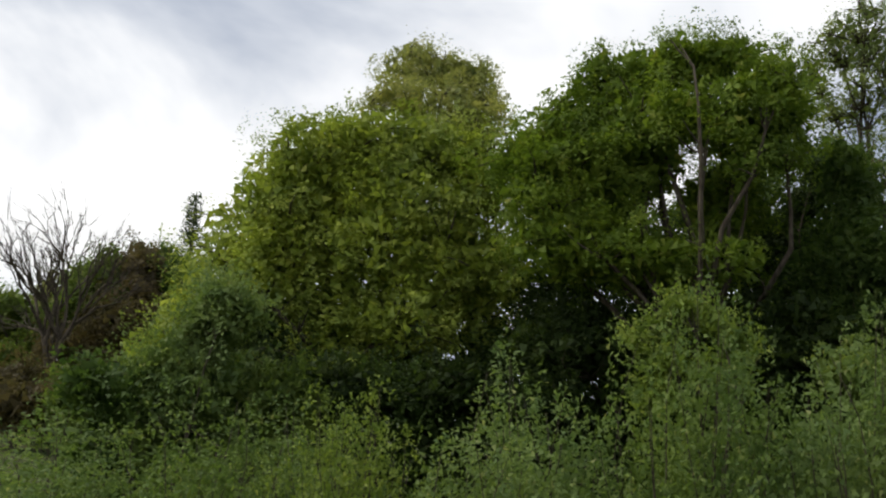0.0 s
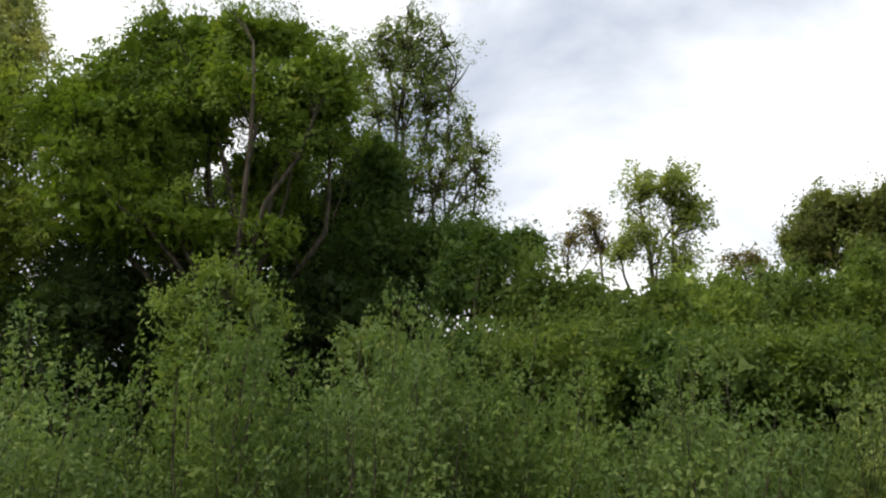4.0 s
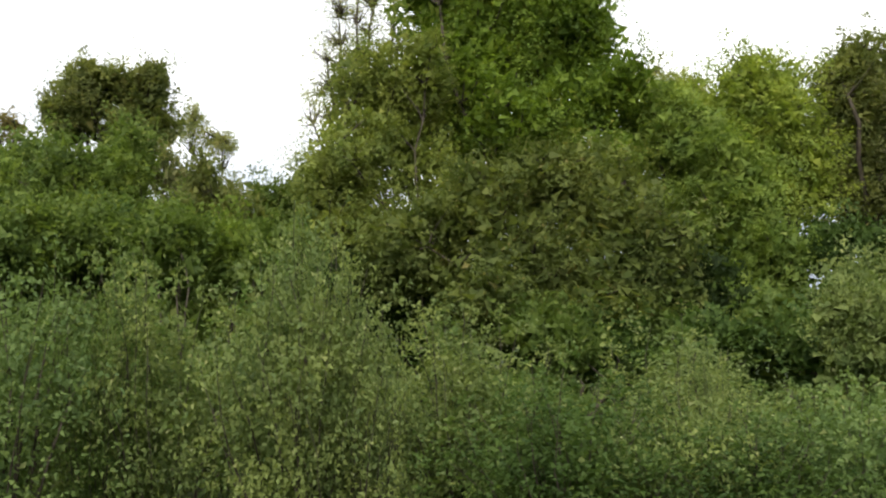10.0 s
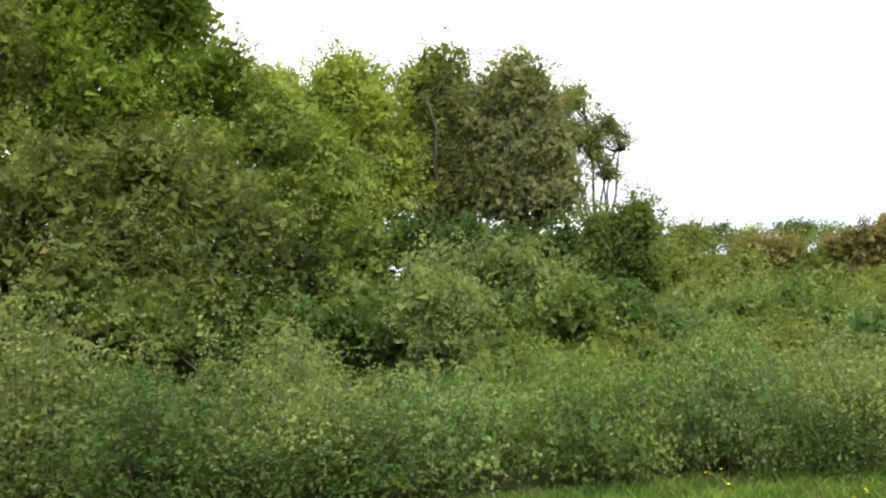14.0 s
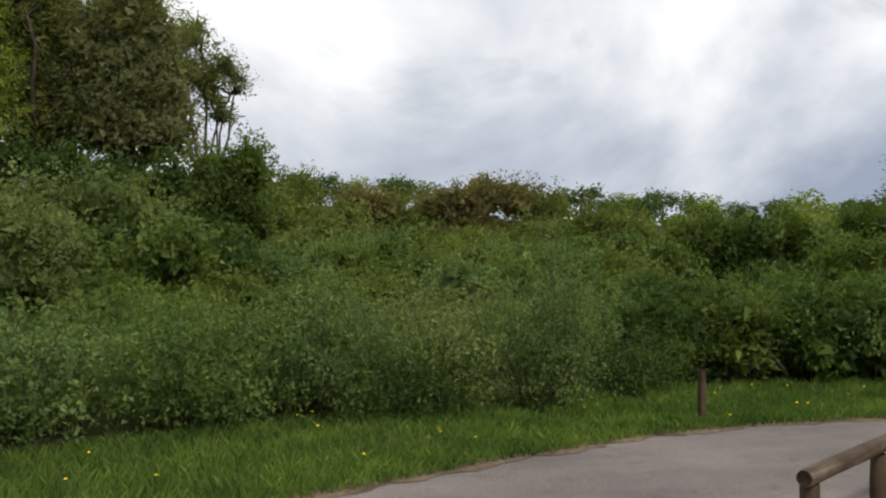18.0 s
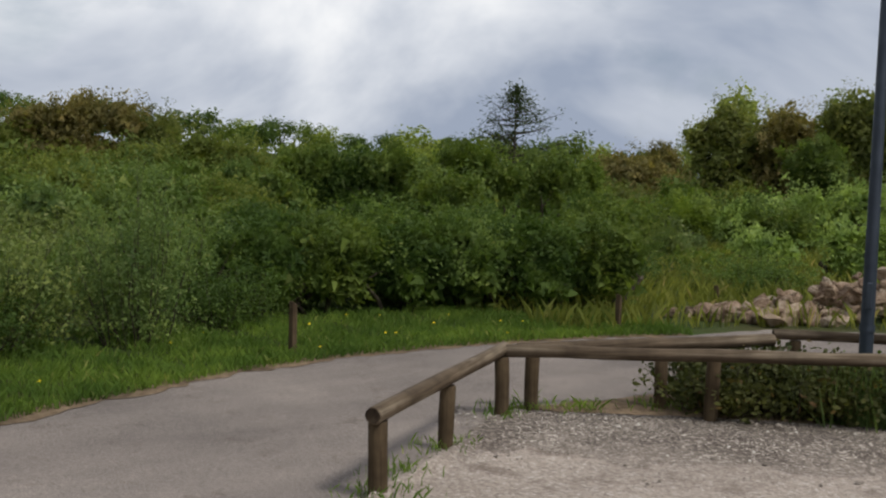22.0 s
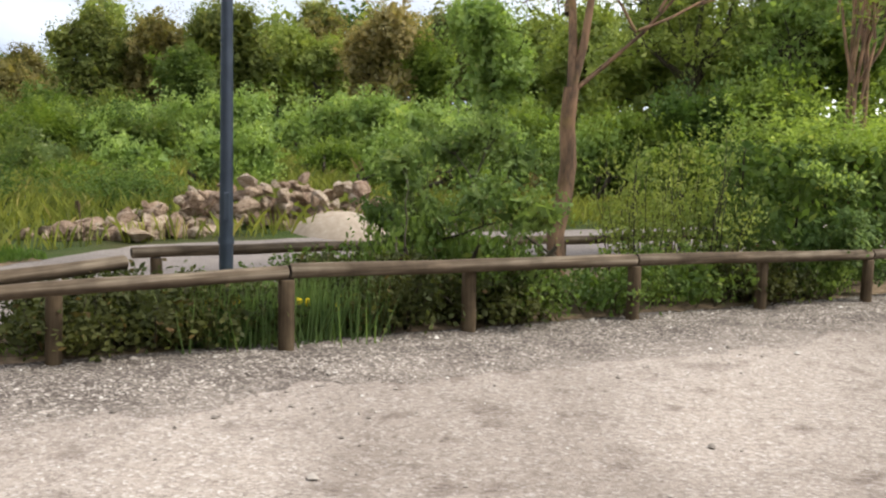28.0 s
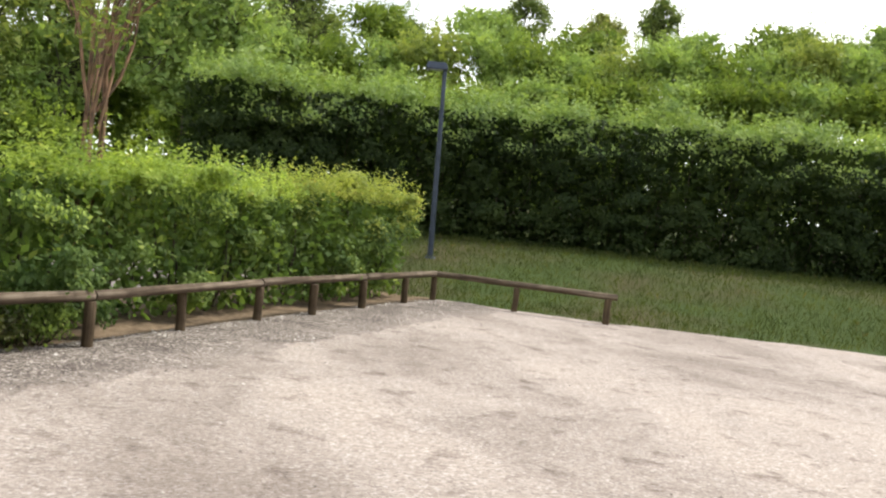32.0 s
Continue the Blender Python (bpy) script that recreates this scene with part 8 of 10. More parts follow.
tree('hillside_bush', 45.5, -5.0, [(0.0, 0.0, 4.46, 1.55, 1.05)], 'hill', 2860, 0.12, 'yellow-green bush on the grassy hillside', seed=289, category='bush', clump=0.5, trunk=0.05, stems=3, group='hillside bushes', twigs=0.25, flat=0.9, core=0.4)
tree('hillside_bush', 26.8, -1.1, [(0.0, 0.0, 2.33, 1.07, 0.93)], 'hill', 2860, 0.12, 'yellow-green bush on the grassy hillside', seed=290, category='bush', clump=0.5, trunk=0.05, stems=3, group='hillside bushes', twigs=0.25, flat=0.9, core=0.4)
tree('hillside_bush', 43.9, -3.5, [(-0.52, 0.01, 2.25, 1.92, 1.02), (0.53, 0.0, 1.47, 1.73, 0.92)], 'hill', 1980, 0.16, 'rounded bush on the hillside below the skyline', seed=291, category='bush', clump=0.6, trunk=0.05, stems=2, group='hillside bushes', twigs=0.2, flat=0.9, core=0.4)
tree('hawthorn_bush', 30.8, -3.0, [(-0.37, 0.0, 1.26, 1.3, 0.73), (0.38, -0.0, 0.7, 1.08, 0.65)], 'mid', 2090, 0.128, 'green hawthorn on the lower slope', seed=292, category='bush', clump=0.5, trunk=0.05, stems=2, group='hawthorn bushes', twigs=0.2, core=0.4)
tree('hillside_bush', 43.6, -5.7, [(-0.54, -0.0, 2.21, 2.0, 1.05), (0.56, -0.01, 1.51, 1.81, 0.94)], 'mid', 1980, 0.16, 'rounded bush on the hillside below the skyline', seed=293, category='bush', clump=0.6, trunk=0.05, stems=2, group='hillside bushes', twigs=0.2, flat=0.9, core=0.4)
tree('hawthorn_bush', 31.6, -4.7, [(-0.4, -0.0, 0.98, 1.39, 0.77), (0.4, 0.0, 0.68, 1.16, 0.69)], 'dark', 2090, 0.128, 'green hawthorn on the lower slope', seed=294, category='bush', clump=0.5, trunk=0.05, stems=2, group='hawthorn bushes', twigs=0.2, core=0.4)
tree('hillside_bush', 43.3, -7.9, [(-0.57, -0.0, 2.17, 2.06, 1.07), (0.57, -0.01, 1.55, 1.86, 0.96)], 'oak', 1980, 0.16, 'rounded bush on the hillside below the skyline', seed=295, category='bush', clump=0.6, trunk=0.05, stems=2, group='hillside bushes', twigs=0.2, flat=0.9, core=0.4)
tree('hawthorn_bush', 32.3, -6.5, [(-0.43, 0.0, 1.22, 1.48, 0.81), (0.44, -0.0, 0.67, 1.23, 0.73)], 'spring', 2090, 0.128, 'green hawthorn on the lower slope', seed=296, category='bush', clump=0.5, trunk=0.05, stems=2, group='hawthorn bushes', twigs=0.2, core=0.4)
tree('hillside_bush', 42.8, -10.2, [(-0.59, 0.0, 2.13, 2.13, 1.09), (0.59, -0.0, 1.6, 1.91, 0.97)], 'mid', 1980, 0.16, 'rounded bush on the hillside below the skyline', seed=297, category='bush', clump=0.6, trunk=0.05, stems=2, group='hillside bushes', twigs=0.2, flat=0.9, core=0.4)
tree('hawthorn_bush', 30.0, -7.7, [(-0.42, 0.0, 0.98, 1.43, 0.77), (0.42, -0.0, 0.75, 1.19, 0.69)], 'mid', 2090, 0.128, 'green hawthorn on the lower slope', seed=298, category='bush', clump=0.5, trunk=0.05, stems=2, group='hawthorn bushes', twigs=0.2, core=0.4)
tree('hillside_bush', 42.1, -12.4, [(-0.6, -0.0, 2.09, 2.18, 1.1), (0.61, -0.01, 1.65, 1.95, 0.98)], 'hill', 1980, 0.16, 'rounded bush on the hillside below the skyline', seed=299, category='bush', clump=0.6, trunk=0.05, stems=2, group='hillside bushes', twigs=0.2, flat=0.9, core=0.4)
tree('hawthorn_bush', 30.4, -9.7, [(-0.45, 0.0, 1.22, 1.51, 0.8), (0.44, -0.0, 0.75, 1.25, 0.72)], 'mid', 2090, 0.128, 'green hawthorn on the lower slope', seed=300, category='bush', clump=0.5, trunk=0.05, stems=2, group='hawthorn bushes', twigs=0.2, core=0.4)
tree('hillside_bush', 41.4, -14.8, [(-0.62, 0.0, 2.04, 2.22, 1.11), (0.62, -0.0, 1.7, 1.99, 0.99)], 'mid', 1980, 0.16, 'rounded bush on the hillside below the skyline', seed=301, category='bush', clump=0.6, trunk=0.05, stems=2, group='hillside bushes', twigs=0.2, flat=0.9, core=0.4)
tree('hawthorn_bush', 30.8, -11.7, [(-0.46, -0.01, 0.92, 1.58, 0.84), (0.48, -0.01, 0.75, 1.3, 0.75)], 'dark', 2090, 0.128, 'green hawthorn on the lower slope', seed=302, category='bush', clump=0.5, trunk=0.05, stems=2, group='hawthorn bushes', twigs=0.2, core=0.4)
tree('hillside_bush', 40.5, -17.1, [(-0.62, -0.0, 1.99, 2.24, 1.12), (0.63, -0.0, 1.74, 2.0, 1.0)], 'oak', 1980, 0.16, 'rounded bush on the hillside below the skyline', seed=303, category='bush', clump=0.6, trunk=0.05, stems=2, group='hillside bushes', twigs=0.2, flat=0.9, core=0.4)
tree('hawthorn_bush', 28.2, -12.6, [(-0.45, -0.0, 1.22, 1.5, 0.79), (0.44, -0.01, 0.83, 1.24, 0.71)], 'spring', 2090, 0.128, 'green hawthorn on the lower slope', seed=304, category='bush', clump=0.5, trunk=0.05, stems=2, group='hawthorn bushes', twigs=0.2, core=0.4)
tree('hillside_bush', 39.4, -19.3, [(-0.64, -0.0, 2.57, 2.25, 1.12), (0.64, 0.0, 1.79, 2.0, 1.0)], 'mid', 1980, 0.16, 'rounded bush on the hillside below the skyline', seed=305, category='bush', clump=0.6, trunk=0.05, stems=2, group='hillside bushes', twigs=0.2, flat=0.9, core=0.4)
tree('hawthorn_bush', 28.3, -14.7, [(-0.47, 0.0, 0.93, 1.56, 0.82), (0.46, 0.0, 0.84, 1.28, 0.73)], 'mid', 2090, 0.128, 'green hawthorn on the lower slope', seed=306, category='bush', clump=0.5, trunk=0.05, stems=2, group='hawthorn bushes', twigs=0.2, core=0.4)
tree('hillside_bush', 38.2, -21.6, [(-0.64, -0.01, 2.52, 2.26, 1.12), (0.63, 0.0, 1.84, 2.0, 1.0)], 'hill', 1980, 0.16, 'rounded bush on the hillside below the skyline', seed=307, category='bush', clump=0.6, trunk=0.05, stems=2, group='hillside bushes', twigs=0.2, flat=0.9, core=0.4)
tree('hawthorn_bush', 28.3, -16.8, [(-0.48, 0.0, 1.19, 1.6, 0.85), (0.47, -0.0, 0.85, 1.32, 0.76)], 'mid', 2090, 0.128, 'green hawthorn on the lower slope', seed=308, category='bush', clump=0.5, trunk=0.05, stems=2, group='hawthorn bushes', twigs=0.2, core=0.4)
tree('hillside_bush', 36.9, -23.7, [(-0.64, -0.01, 2.46, 2.24, 1.13), (0.63, -0.01, 1.89, 1.98, 0.99)], 'mid', 1980, 0.16, 'rounded bush on the hillside below the skyline', seed=309, category='bush', clump=0.6, trunk=0.05, stems=2, group='hillside bushes', twigs=0.2, flat=0.9, core=0.4)
tree('hawthorn_bush', 25.6, -17.2, [(-0.45, -0.0, 1.48, 1.49, 0.79), (0.45, 0.0, 0.94, 1.22, 0.7)], 'mid', 2090, 0.128, 'green hawthorn on the lower slope', seed=310, category='bush', clump=0.5, trunk=0.05, stems=2, group='hawthorn bushes', twigs=0.2, core=0.4)
tree('hillside_bush', 35.5, -25.7, [(-0.62, 0.0, 2.41, 2.21, 1.11), (0.62, -0.0, 1.93, 1.95, 0.99)], 'oak', 1980, 0.16, 'rounded bush on the hillside below the skyline', seed=311, category='bush', clump=0.6, trunk=0.05, stems=2, group='hillside bushes', twigs=0.2, flat=0.9, core=0.4)
tree('hawthorn_bush', 25.4, -19.2, [(-0.45, -0.0, 1.21, 1.51, 0.81), (0.45, 0.0, 0.96, 1.24, 0.71)], 'dark', 2090, 0.128, 'green hawthorn on the lower slope', seed=312, category='bush', clump=0.5, trunk=0.05, stems=2, group='hawthorn bushes', twigs=0.2, core=0.4)
tree('hillside_bush', 34.0, -27.7, [(-0.61, -0.01, 2.35, 2.17, 1.11), (0.6, -0.01, 1.98, 1.92, 0.98)], 'mid', 1980, 0.16, 'rounded bush on the hillside below the skyline', seed=313, category='bush', clump=0.6, trunk=0.05, stems=2, group='hillside bushes', twigs=0.2, flat=0.9, core=0.4)
tree('hawthorn_bush', 25.1, -21.3, [(-0.46, 0.0, 1.47, 1.53, 0.83), (0.46, -0.0, 0.98, 1.24, 0.73)], 'mid', 2090, 0.128, 'green hawthorn on the lower slope', seed=314, category='bush', clump=0.5, trunk=0.05, stems=2, group='hawthorn bushes', twigs=0.2, core=0.4)
tree('hillside_bush', 32.5, -29.5, [(-0.59, -0.0, 2.29, 2.12, 1.1), (0.6, -0.01, 2.02, 1.85, 0.97)], 'hill', 1980, 0.16, 'rounded bush on the hillside below the skyline', seed=315, category='bush', clump=0.6, trunk=0.05, stems=2, group='hillside bushes', twigs=0.2, flat=0.9, core=0.4)
tree('hawthorn_bush', 22.4, -21.2, [(-0.41, -0.0, 1.22, 1.39, 0.77), (0.42, -0.0, 1.06, 1.13, 0.68)], 'dark', 2090, 0.128, 'green hawthorn on the lower slope', seed=316, category='bush', clump=0.5, trunk=0.05, stems=2, group='hawthorn bushes', twigs=0.2, core=0.4)
tree('hillside_bush', 30.8, -31.2, [(-0.59, -0.01, 1.39, 2.06, 1.08), (0.58, -0.01, 0.86, 1.8, 0.96)], 'mid', 1980, 0.16, 'rounded bush on the hillside below the skyline', seed=317, category='bush', clump=0.6, trunk=0.05, stems=2, group='hillside bushes', twigs=0.2, flat=0.9, core=0.4)
tree('hawthorn_bush', 21.9, -23.1, [(-0.42, 0.0, 0.78, 1.39, 0.78), (0.41, -0.0, 0.56, 1.13, 0.69)], 'mid', 2090, 0.128, 'green hawthorn on the lower slope', seed=318, category='bush', clump=0.5, trunk=0.05, stems=2, group='hawthorn bushes', twigs=0.2, core=0.4)
tree('hillside_bush', 29.2, -32.7, [(-0.57, -0.01, 1.34, 1.98, 1.07), (0.56, -0.0, 0.92, 1.73, 0.94)], 'oak', 1980, 0.16, 'rounded bush on the hillside below the skyline', seed=319, category='bush', clump=0.6, trunk=0.05, stems=2, group='hillside bushes', twigs=0.2, flat=0.9, core=0.4)
tree('hawthorn_bush', 21.4, -24.9, [(-0.41, -0.01, 0.5, 1.38, 0.8), (0.4, -0.0, 0.58, 1.12, 0.7)], 'dark', 2090, 0.128, 'green hawthorn on the lower slope', seed=320, category='bush', clump=0.5, trunk=0.05, stems=2, group='hawthorn bushes', twigs=0.2, core=0.4)
tree('hillside_bush', 27.5, -34.1, [(-0.54, -0.0, 1.3, 1.89, 1.04), (0.53, -0.0, 0.98, 1.66, 0.92)], 'mid', 1980, 0.16, 'rounded bush on the hillside below the skyline', seed=321, category='bush', clump=0.6, trunk=0.05, stems=2, group='hillside bushes', twigs=0.2, flat=0.9, core=0.4)
tree('hawthorn_bush', 18.9, -24.4, [(-0.38, 0.0, 0.83, 1.25, 0.73), (0.36, -0.0, 0.69, 1.02, 0.65)], 'mid', 2090, 0.128, 'green hawthorn on the lower slope', seed=322, category='bush', clump=0.5, trunk=0.05, stems=2, group='hawthorn bushes', twigs=0.2, core=0.4)
tree('hillside_bush', 25.8, -35.4, [(-0.52, -0.0, 1.26, 1.83, 1.02), (0.52, -0.0, 1.04, 1.58, 0.9)], 'hill', 1980, 0.16, 'rounded bush on the hillside below the skyline', seed=323, category='bush', clump=0.6, trunk=0.05, stems=2, group='hillside bushes', twigs=0.2, flat=0.9, core=0.4)
tree('hawthorn_bush', 18.3, -26.0, [(-0.37, 0.0, 1.07, 1.23, 0.74), (0.37, 0.0, 0.72, 1.0, 0.65)], 'dark', 2090, 0.128, 'green hawthorn on the lower slope', seed=324, category='bush', clump=0.5, trunk=0.05, stems=2, group='hawthorn bushes', twigs=0.2, core=0.4)
tree('woodland_tree', 2.4, -30.4, [(-1.56, 0.02, 5.24, 1.17, 0.92), (-0.3, 0.19, 5.79, 1.34, 1.0), (0.82, -0.75, 4.66, 0.97, 0.81), (-0.9, -0.14, 4.08, 1.16, 0.83), (0.19, -1.03, 3.4, 0.96, 0.64), (-1.72, -0.88, 3.71, 0.81, 0.65), (1.16, 0.33, 6.04, 0.84, 0.84), (-0.73, 0.28, 7.14, 1.51, 0.84), (0.59, 1.06, 7.26, 1.21, 0.86)], 'edge', 8000, 0.12, 'open yellow-green tree with dark limbs behind the meadow', core=0.12, hollow=0.3, clump=0.55, trunk=0.18, twigs=0.7, group='woodland edge trees', flat=0.5, seed=501)
tree('woodland_tree', -3.9, -29.2, [(-1.0, -0.07, 5.7, 1.44, 1.28), (0.43, -0.76, 5.17, 1.17, 1.09), (-1.31, -0.86, 4.19, 1.09, 0.93), (-0.35, 0.92, 7.34, 1.49, 1.16), (-1.88, 0.47, 6.52, 1.14, 1.14), (0.64, -0.3, 6.39, 0.95, 0.95), (-2.36, 0.08, 4.84, 0.97, 0.97), (-0.36, -0.31, 3.85, 1.43, 0.87), (1.11, -1.43, 4.02, 0.91, 0.76)], 'meadowgreen', 10000, 0.12, 'tall green tree behind the clipped hedge', core=0.45, clump=0.55, trunk=0.18, twigs=0.7, group='woodland edge trees', flat=0.5, seed=502)
tree('woodland_tree', -0.3, -31.5, [(-1.06, -0.52, 5.95, 1.18, 1.18), (0.08, -0.14, 6.44, 1.2, 1.2), (-0.46, -0.84, 4.81, 1.34, 1.0), (-1.24, -0.85, 4.25, 1.0, 0.84), (0.53, 0.19, 5.18, 1.04, 1.04), (-0.19, -1.5, 3.47, 1.47, 0.82), (-0.2, 0.88, 7.95, 1.42, 1.06)], 'meadowgreen', 8000, 0.12, 'leafy tree in the wood behind the hedge', core=0.35, clump=0.55, trunk=0.18, twigs=0.7, group='woodland edge trees', flat=0.5, seed=503)
tree('woodland_tree', -9.6, -42.3, [(-1.65, -0.13, 9.24, 0.86, 1.2), (-0.26, -0.07, 9.09, 0.82, 1.08), (-0.84, -0.23, 8.01, 1.43, 0.96), (-1.57, 0.87, 10.72, 0.98, 1.23), (-0.5, -0.01, 10.35, 0.72, 0.96), (0.49, -1.16, 7.94, 0.93, 0.93), (-1.95, -0.45, 7.68, 0.95, 0.95)], 'grey', 5000, 0.14, 'pale upright tree above the bank', core=0.2, clump=0.55, trunk=0.18, twigs=0.7, group='woodland edge trees', flat=0.5, seed=504)
tree('understory_tree', 19.0, 20.1, [(-0.52, 0.64, 6.95, 0.89, 0.89), (0.44, 0.59, 6.41, 0.89, 0.81), (1.32, 0.49, 6.04, 0.8, 0.72), (-1.28, 0.79, 6.34, 0.89, 0.89), (-0.16, 0.21, 5.47, 1.43, 0.79)], 'bronzegreen', 4200, 0.13, 'brownish small tree behind the scrub', clump=0.45, trunk=0.09, twigs=0.6, flat=0.5, stems=3, core=0.35, seed=518, skirt=True)
tree('hillside_tree', -23.0, 41.1, [(-0.57, -0.36, 10.53, 1.47, 1.33), (0.33, -0.02, 11.23, 1.34, 1.34), (0.09, -1.14, 8.91, 1.84, 1.57)], 'mid', 3600, 0.18, 'brown-green woodland tree on the shaded slope', clump=0.8, trunk=0.16, twigs=0.5, group='hillside trees', core=0.45, skirt=True, seed=511)
tree('hillside_tree', -21.0, 41.0, [(-0.2, -0.12, 11.52, 1.44, 1.18), (0.86, 0.07, 11.02, 1.32, 1.45), (0.52, -0.99, 9.23, 1.67, 1.54)], 'brownwood', 3600, 0.18, 'brown-green woodland tree on the shaded slope', clump=0.8, trunk=0.16, twigs=0.5, group='hillside trees', core=0.45, skirt=True, seed=512)
tree('hillside_tree', -19.1, 40.9, [(-0.05, -0.2, 10.59, 1.15, 1.54), (0.58, -0.82, 9.0, 1.27, 1.52), (-0.03, -0.66, 7.97, 1.52, 1.02)], 'dark', 3600, 0.18, 'brown-green woodland tree on the shaded slope', clump=0.8, trunk=0.16, twigs=0.5, group='hillside trees', core=0.45, skirt=True, seed=513)
tree('hillside_tree', -26.2, 40.3, [(-0.55, 0.08, 8.86, 1.65, 1.38), (0.96, 0.06, 8.24, 1.65, 1.38), (0.18, -1.17, 6.75, 2.14, 1.07), (-2.01, 0.37, 9.26, 1.38, 1.38)], 'mid', 3600, 0.18, 'brown-green woodland tree on the shaded slope', clump=0.8, trunk=0.16, twigs=0.5, group='hillside trees', core=0.45, skirt=True, seed=514)
tree('hillside_tree', -22.4, 38.0, [(-0.11, 0.03, 7.3, 1.51, 1.13), (1.28, -0.18, 6.93, 1.76, 1.13), (2.42, 1.02, 7.67, 1.29, 1.03)], 'brownwood', 3000, 0.18, 'brown-green woodland tree on the shaded slope', clump=0.8, trunk=0.16, twigs=0.5, group='hillside trees', core=0.45, skirt=True, seed=515)
# the dark hollow below the maple, given as near-black leaves
tree('understory_tree', 4.3, 24.3, [(0.71, 0.89, 9.84, 0.8, 0.87), (-0.04, 1.37, 8.78, 1.11, 0.74), (1.02, 1.16, 8.02, 1.25, 0.88), (-1.19, 1.43, 8.23, 1.34, 0.67), (-0.26, 1.94, 7.56, 1.67, 0.76), (-2.38, 1.39, 7.58, 1.34, 0.67), (1.96, 0.7, 7.0, 1.01, 0.72)], 'shadegreen', 9000, 0.12, 'leafy understory growth below taller trees, coloured dark as shade', clump=0.6, trunk=0.1, stems=3, group='understory trees', core=0.5, skirt=True, seed=516)
tree('understory_tree', 3.5, 26.9, [(-0.83, 0.95, 9.9, 1.12, 0.8), (0.49, 1.16, 10.17, 1.13, 0.89), (-1.98, 1.14, 9.58, 1.13, 0.81), (1.61, 0.33, 10.98, 0.63, 0.78)], 'dark', 3500, 0.12, 'leafy understory growth below taller trees, coloured dark as shade', clump=0.5, trunk=0.1, stems=3, group='understory trees', core=0.2, hollow=0.3, seed=517)
# a dark closed thicket behind the slope's first bushes, a third in shade-coloured leaf
rng = random.Random(43)
for i in range(11):
    az, r = 8 + 3.9 * i, 26.5 + 1.5 * (i % 3)
    x, y = r * math.sin(radians(az)), r * math.cos(radians(az))
    z = 4.6 + rng.uniform(-0.3, 0.3) - 0.05 * i
    tree("thicket_bush", x, y, [(-0.7, 0.0, z, 1.5, 1.7), (0.8, 0.2, z - 0.3, 1.4, 1.6), (0.0, -0.3, z - 1.4, 1.7, 1.5)], ("dark", "mid", "shadegreen")[i % 3], 2600, 0.15,
         "dense green thicket bush on the slope", category="bush", seed=470 + i, clump=0.6, trunk=0.06, stems=3, group="thicket bushes", twigs=0.2, core=0.6)
# bushes that climb from the scrub towards the hillside
rng = random.Random(44)
for i in range(30):
    az, r = 84 + 34 * ((i * 0.618) % 1.0), 15.5 + 11.0 * (i + 0.5) / 30
    x, y = r * math.sin(radians(az)), r * math.cos(radians(az))
    g = height_at(x, y)
    h, w = rng.uniform(0.95, 1.5) + 0.02 * (r - 15), rng.uniform(0.8, 1.25)
    tree("slope_bush", x, y, [(-0.4 * w, 0.0, g + h * 0.6, w * 0.8, h * 0.4), (0.45 * w, 0.1, g + h * 0.52, w * 0.75, h * 0.42), (0.05, -0.2, g + h * 0.75, w * 0.6, h * 0.28)],
         ("mid", "scrub", "hill", "mid", "hill", "scrub2")[i % 6], 2300, 0.1, "rounded young bush at the foot of the hillside", category="bush", seed=440 + i, clump=0.34, flat=0.9, trunk=0.03, stems=2, group="slope bushes", twigs=0.2, core=0.4)
# ---- wooden fences ----
def log_mesh(name, length, r, seed, mat=LOG, sides=12):
    """A round timber along z with a slight taper, chamfered ends and a dark end grain."""
    rng = random.Random(seed)
    bm = bmesh.new()
    rows = max(4, int(length / 0.35))
    zs = [0.0, 0.012] + [length * i / rows for i in range(1, rows)] + [length - 0.012, length]
    prev, first = None, None
    for i, z in enumerate(zs):
        rr = r * (0.88 if i in (0, len(zs) - 1) else 1.0) * (1 + rng.uniform(-0.025, 0.025))
        ox, oy = rng.uniform(-0.004, 0.004), rng.uniform(-0.004, 0.004)
        ring = [bm.verts.new((ox + rr * (1 + rng.uniform(-0.03, 0.03)) * math.cos(2 * math.pi * s / sides), oy + rr * math.sin(2 * math.pi * s / sides), z)) for s in range(sides)]
        if prev:
            for s in range(sides):
                f = bm.faces.new((prev[s], prev[(s + 1) % sides], ring[(s + 1) % sides], ring[s]))
                f.smooth = True
        else:
            first = ring
        prev = ring
    bm.faces.new(list(reversed(first))).material_index = 1
    bm.faces.new(prev).material_index = 1
    me = bpy.data.meshes.new(name)
    bm.to_mesh(me)
    bm.free()
    me.materials.append(mat)
    me.materials.append(END_GRAIN)
    return me


def along(p, q):
    """Place and turn that carry the z axis from p to q."""
    p, q = Vector(p), Vector(q)
    return Matrix.Translation(p) @ (q - p).to_track_quat("Z", "Y").to_matrix().to_4x4()


FENCE_SEED = [100]


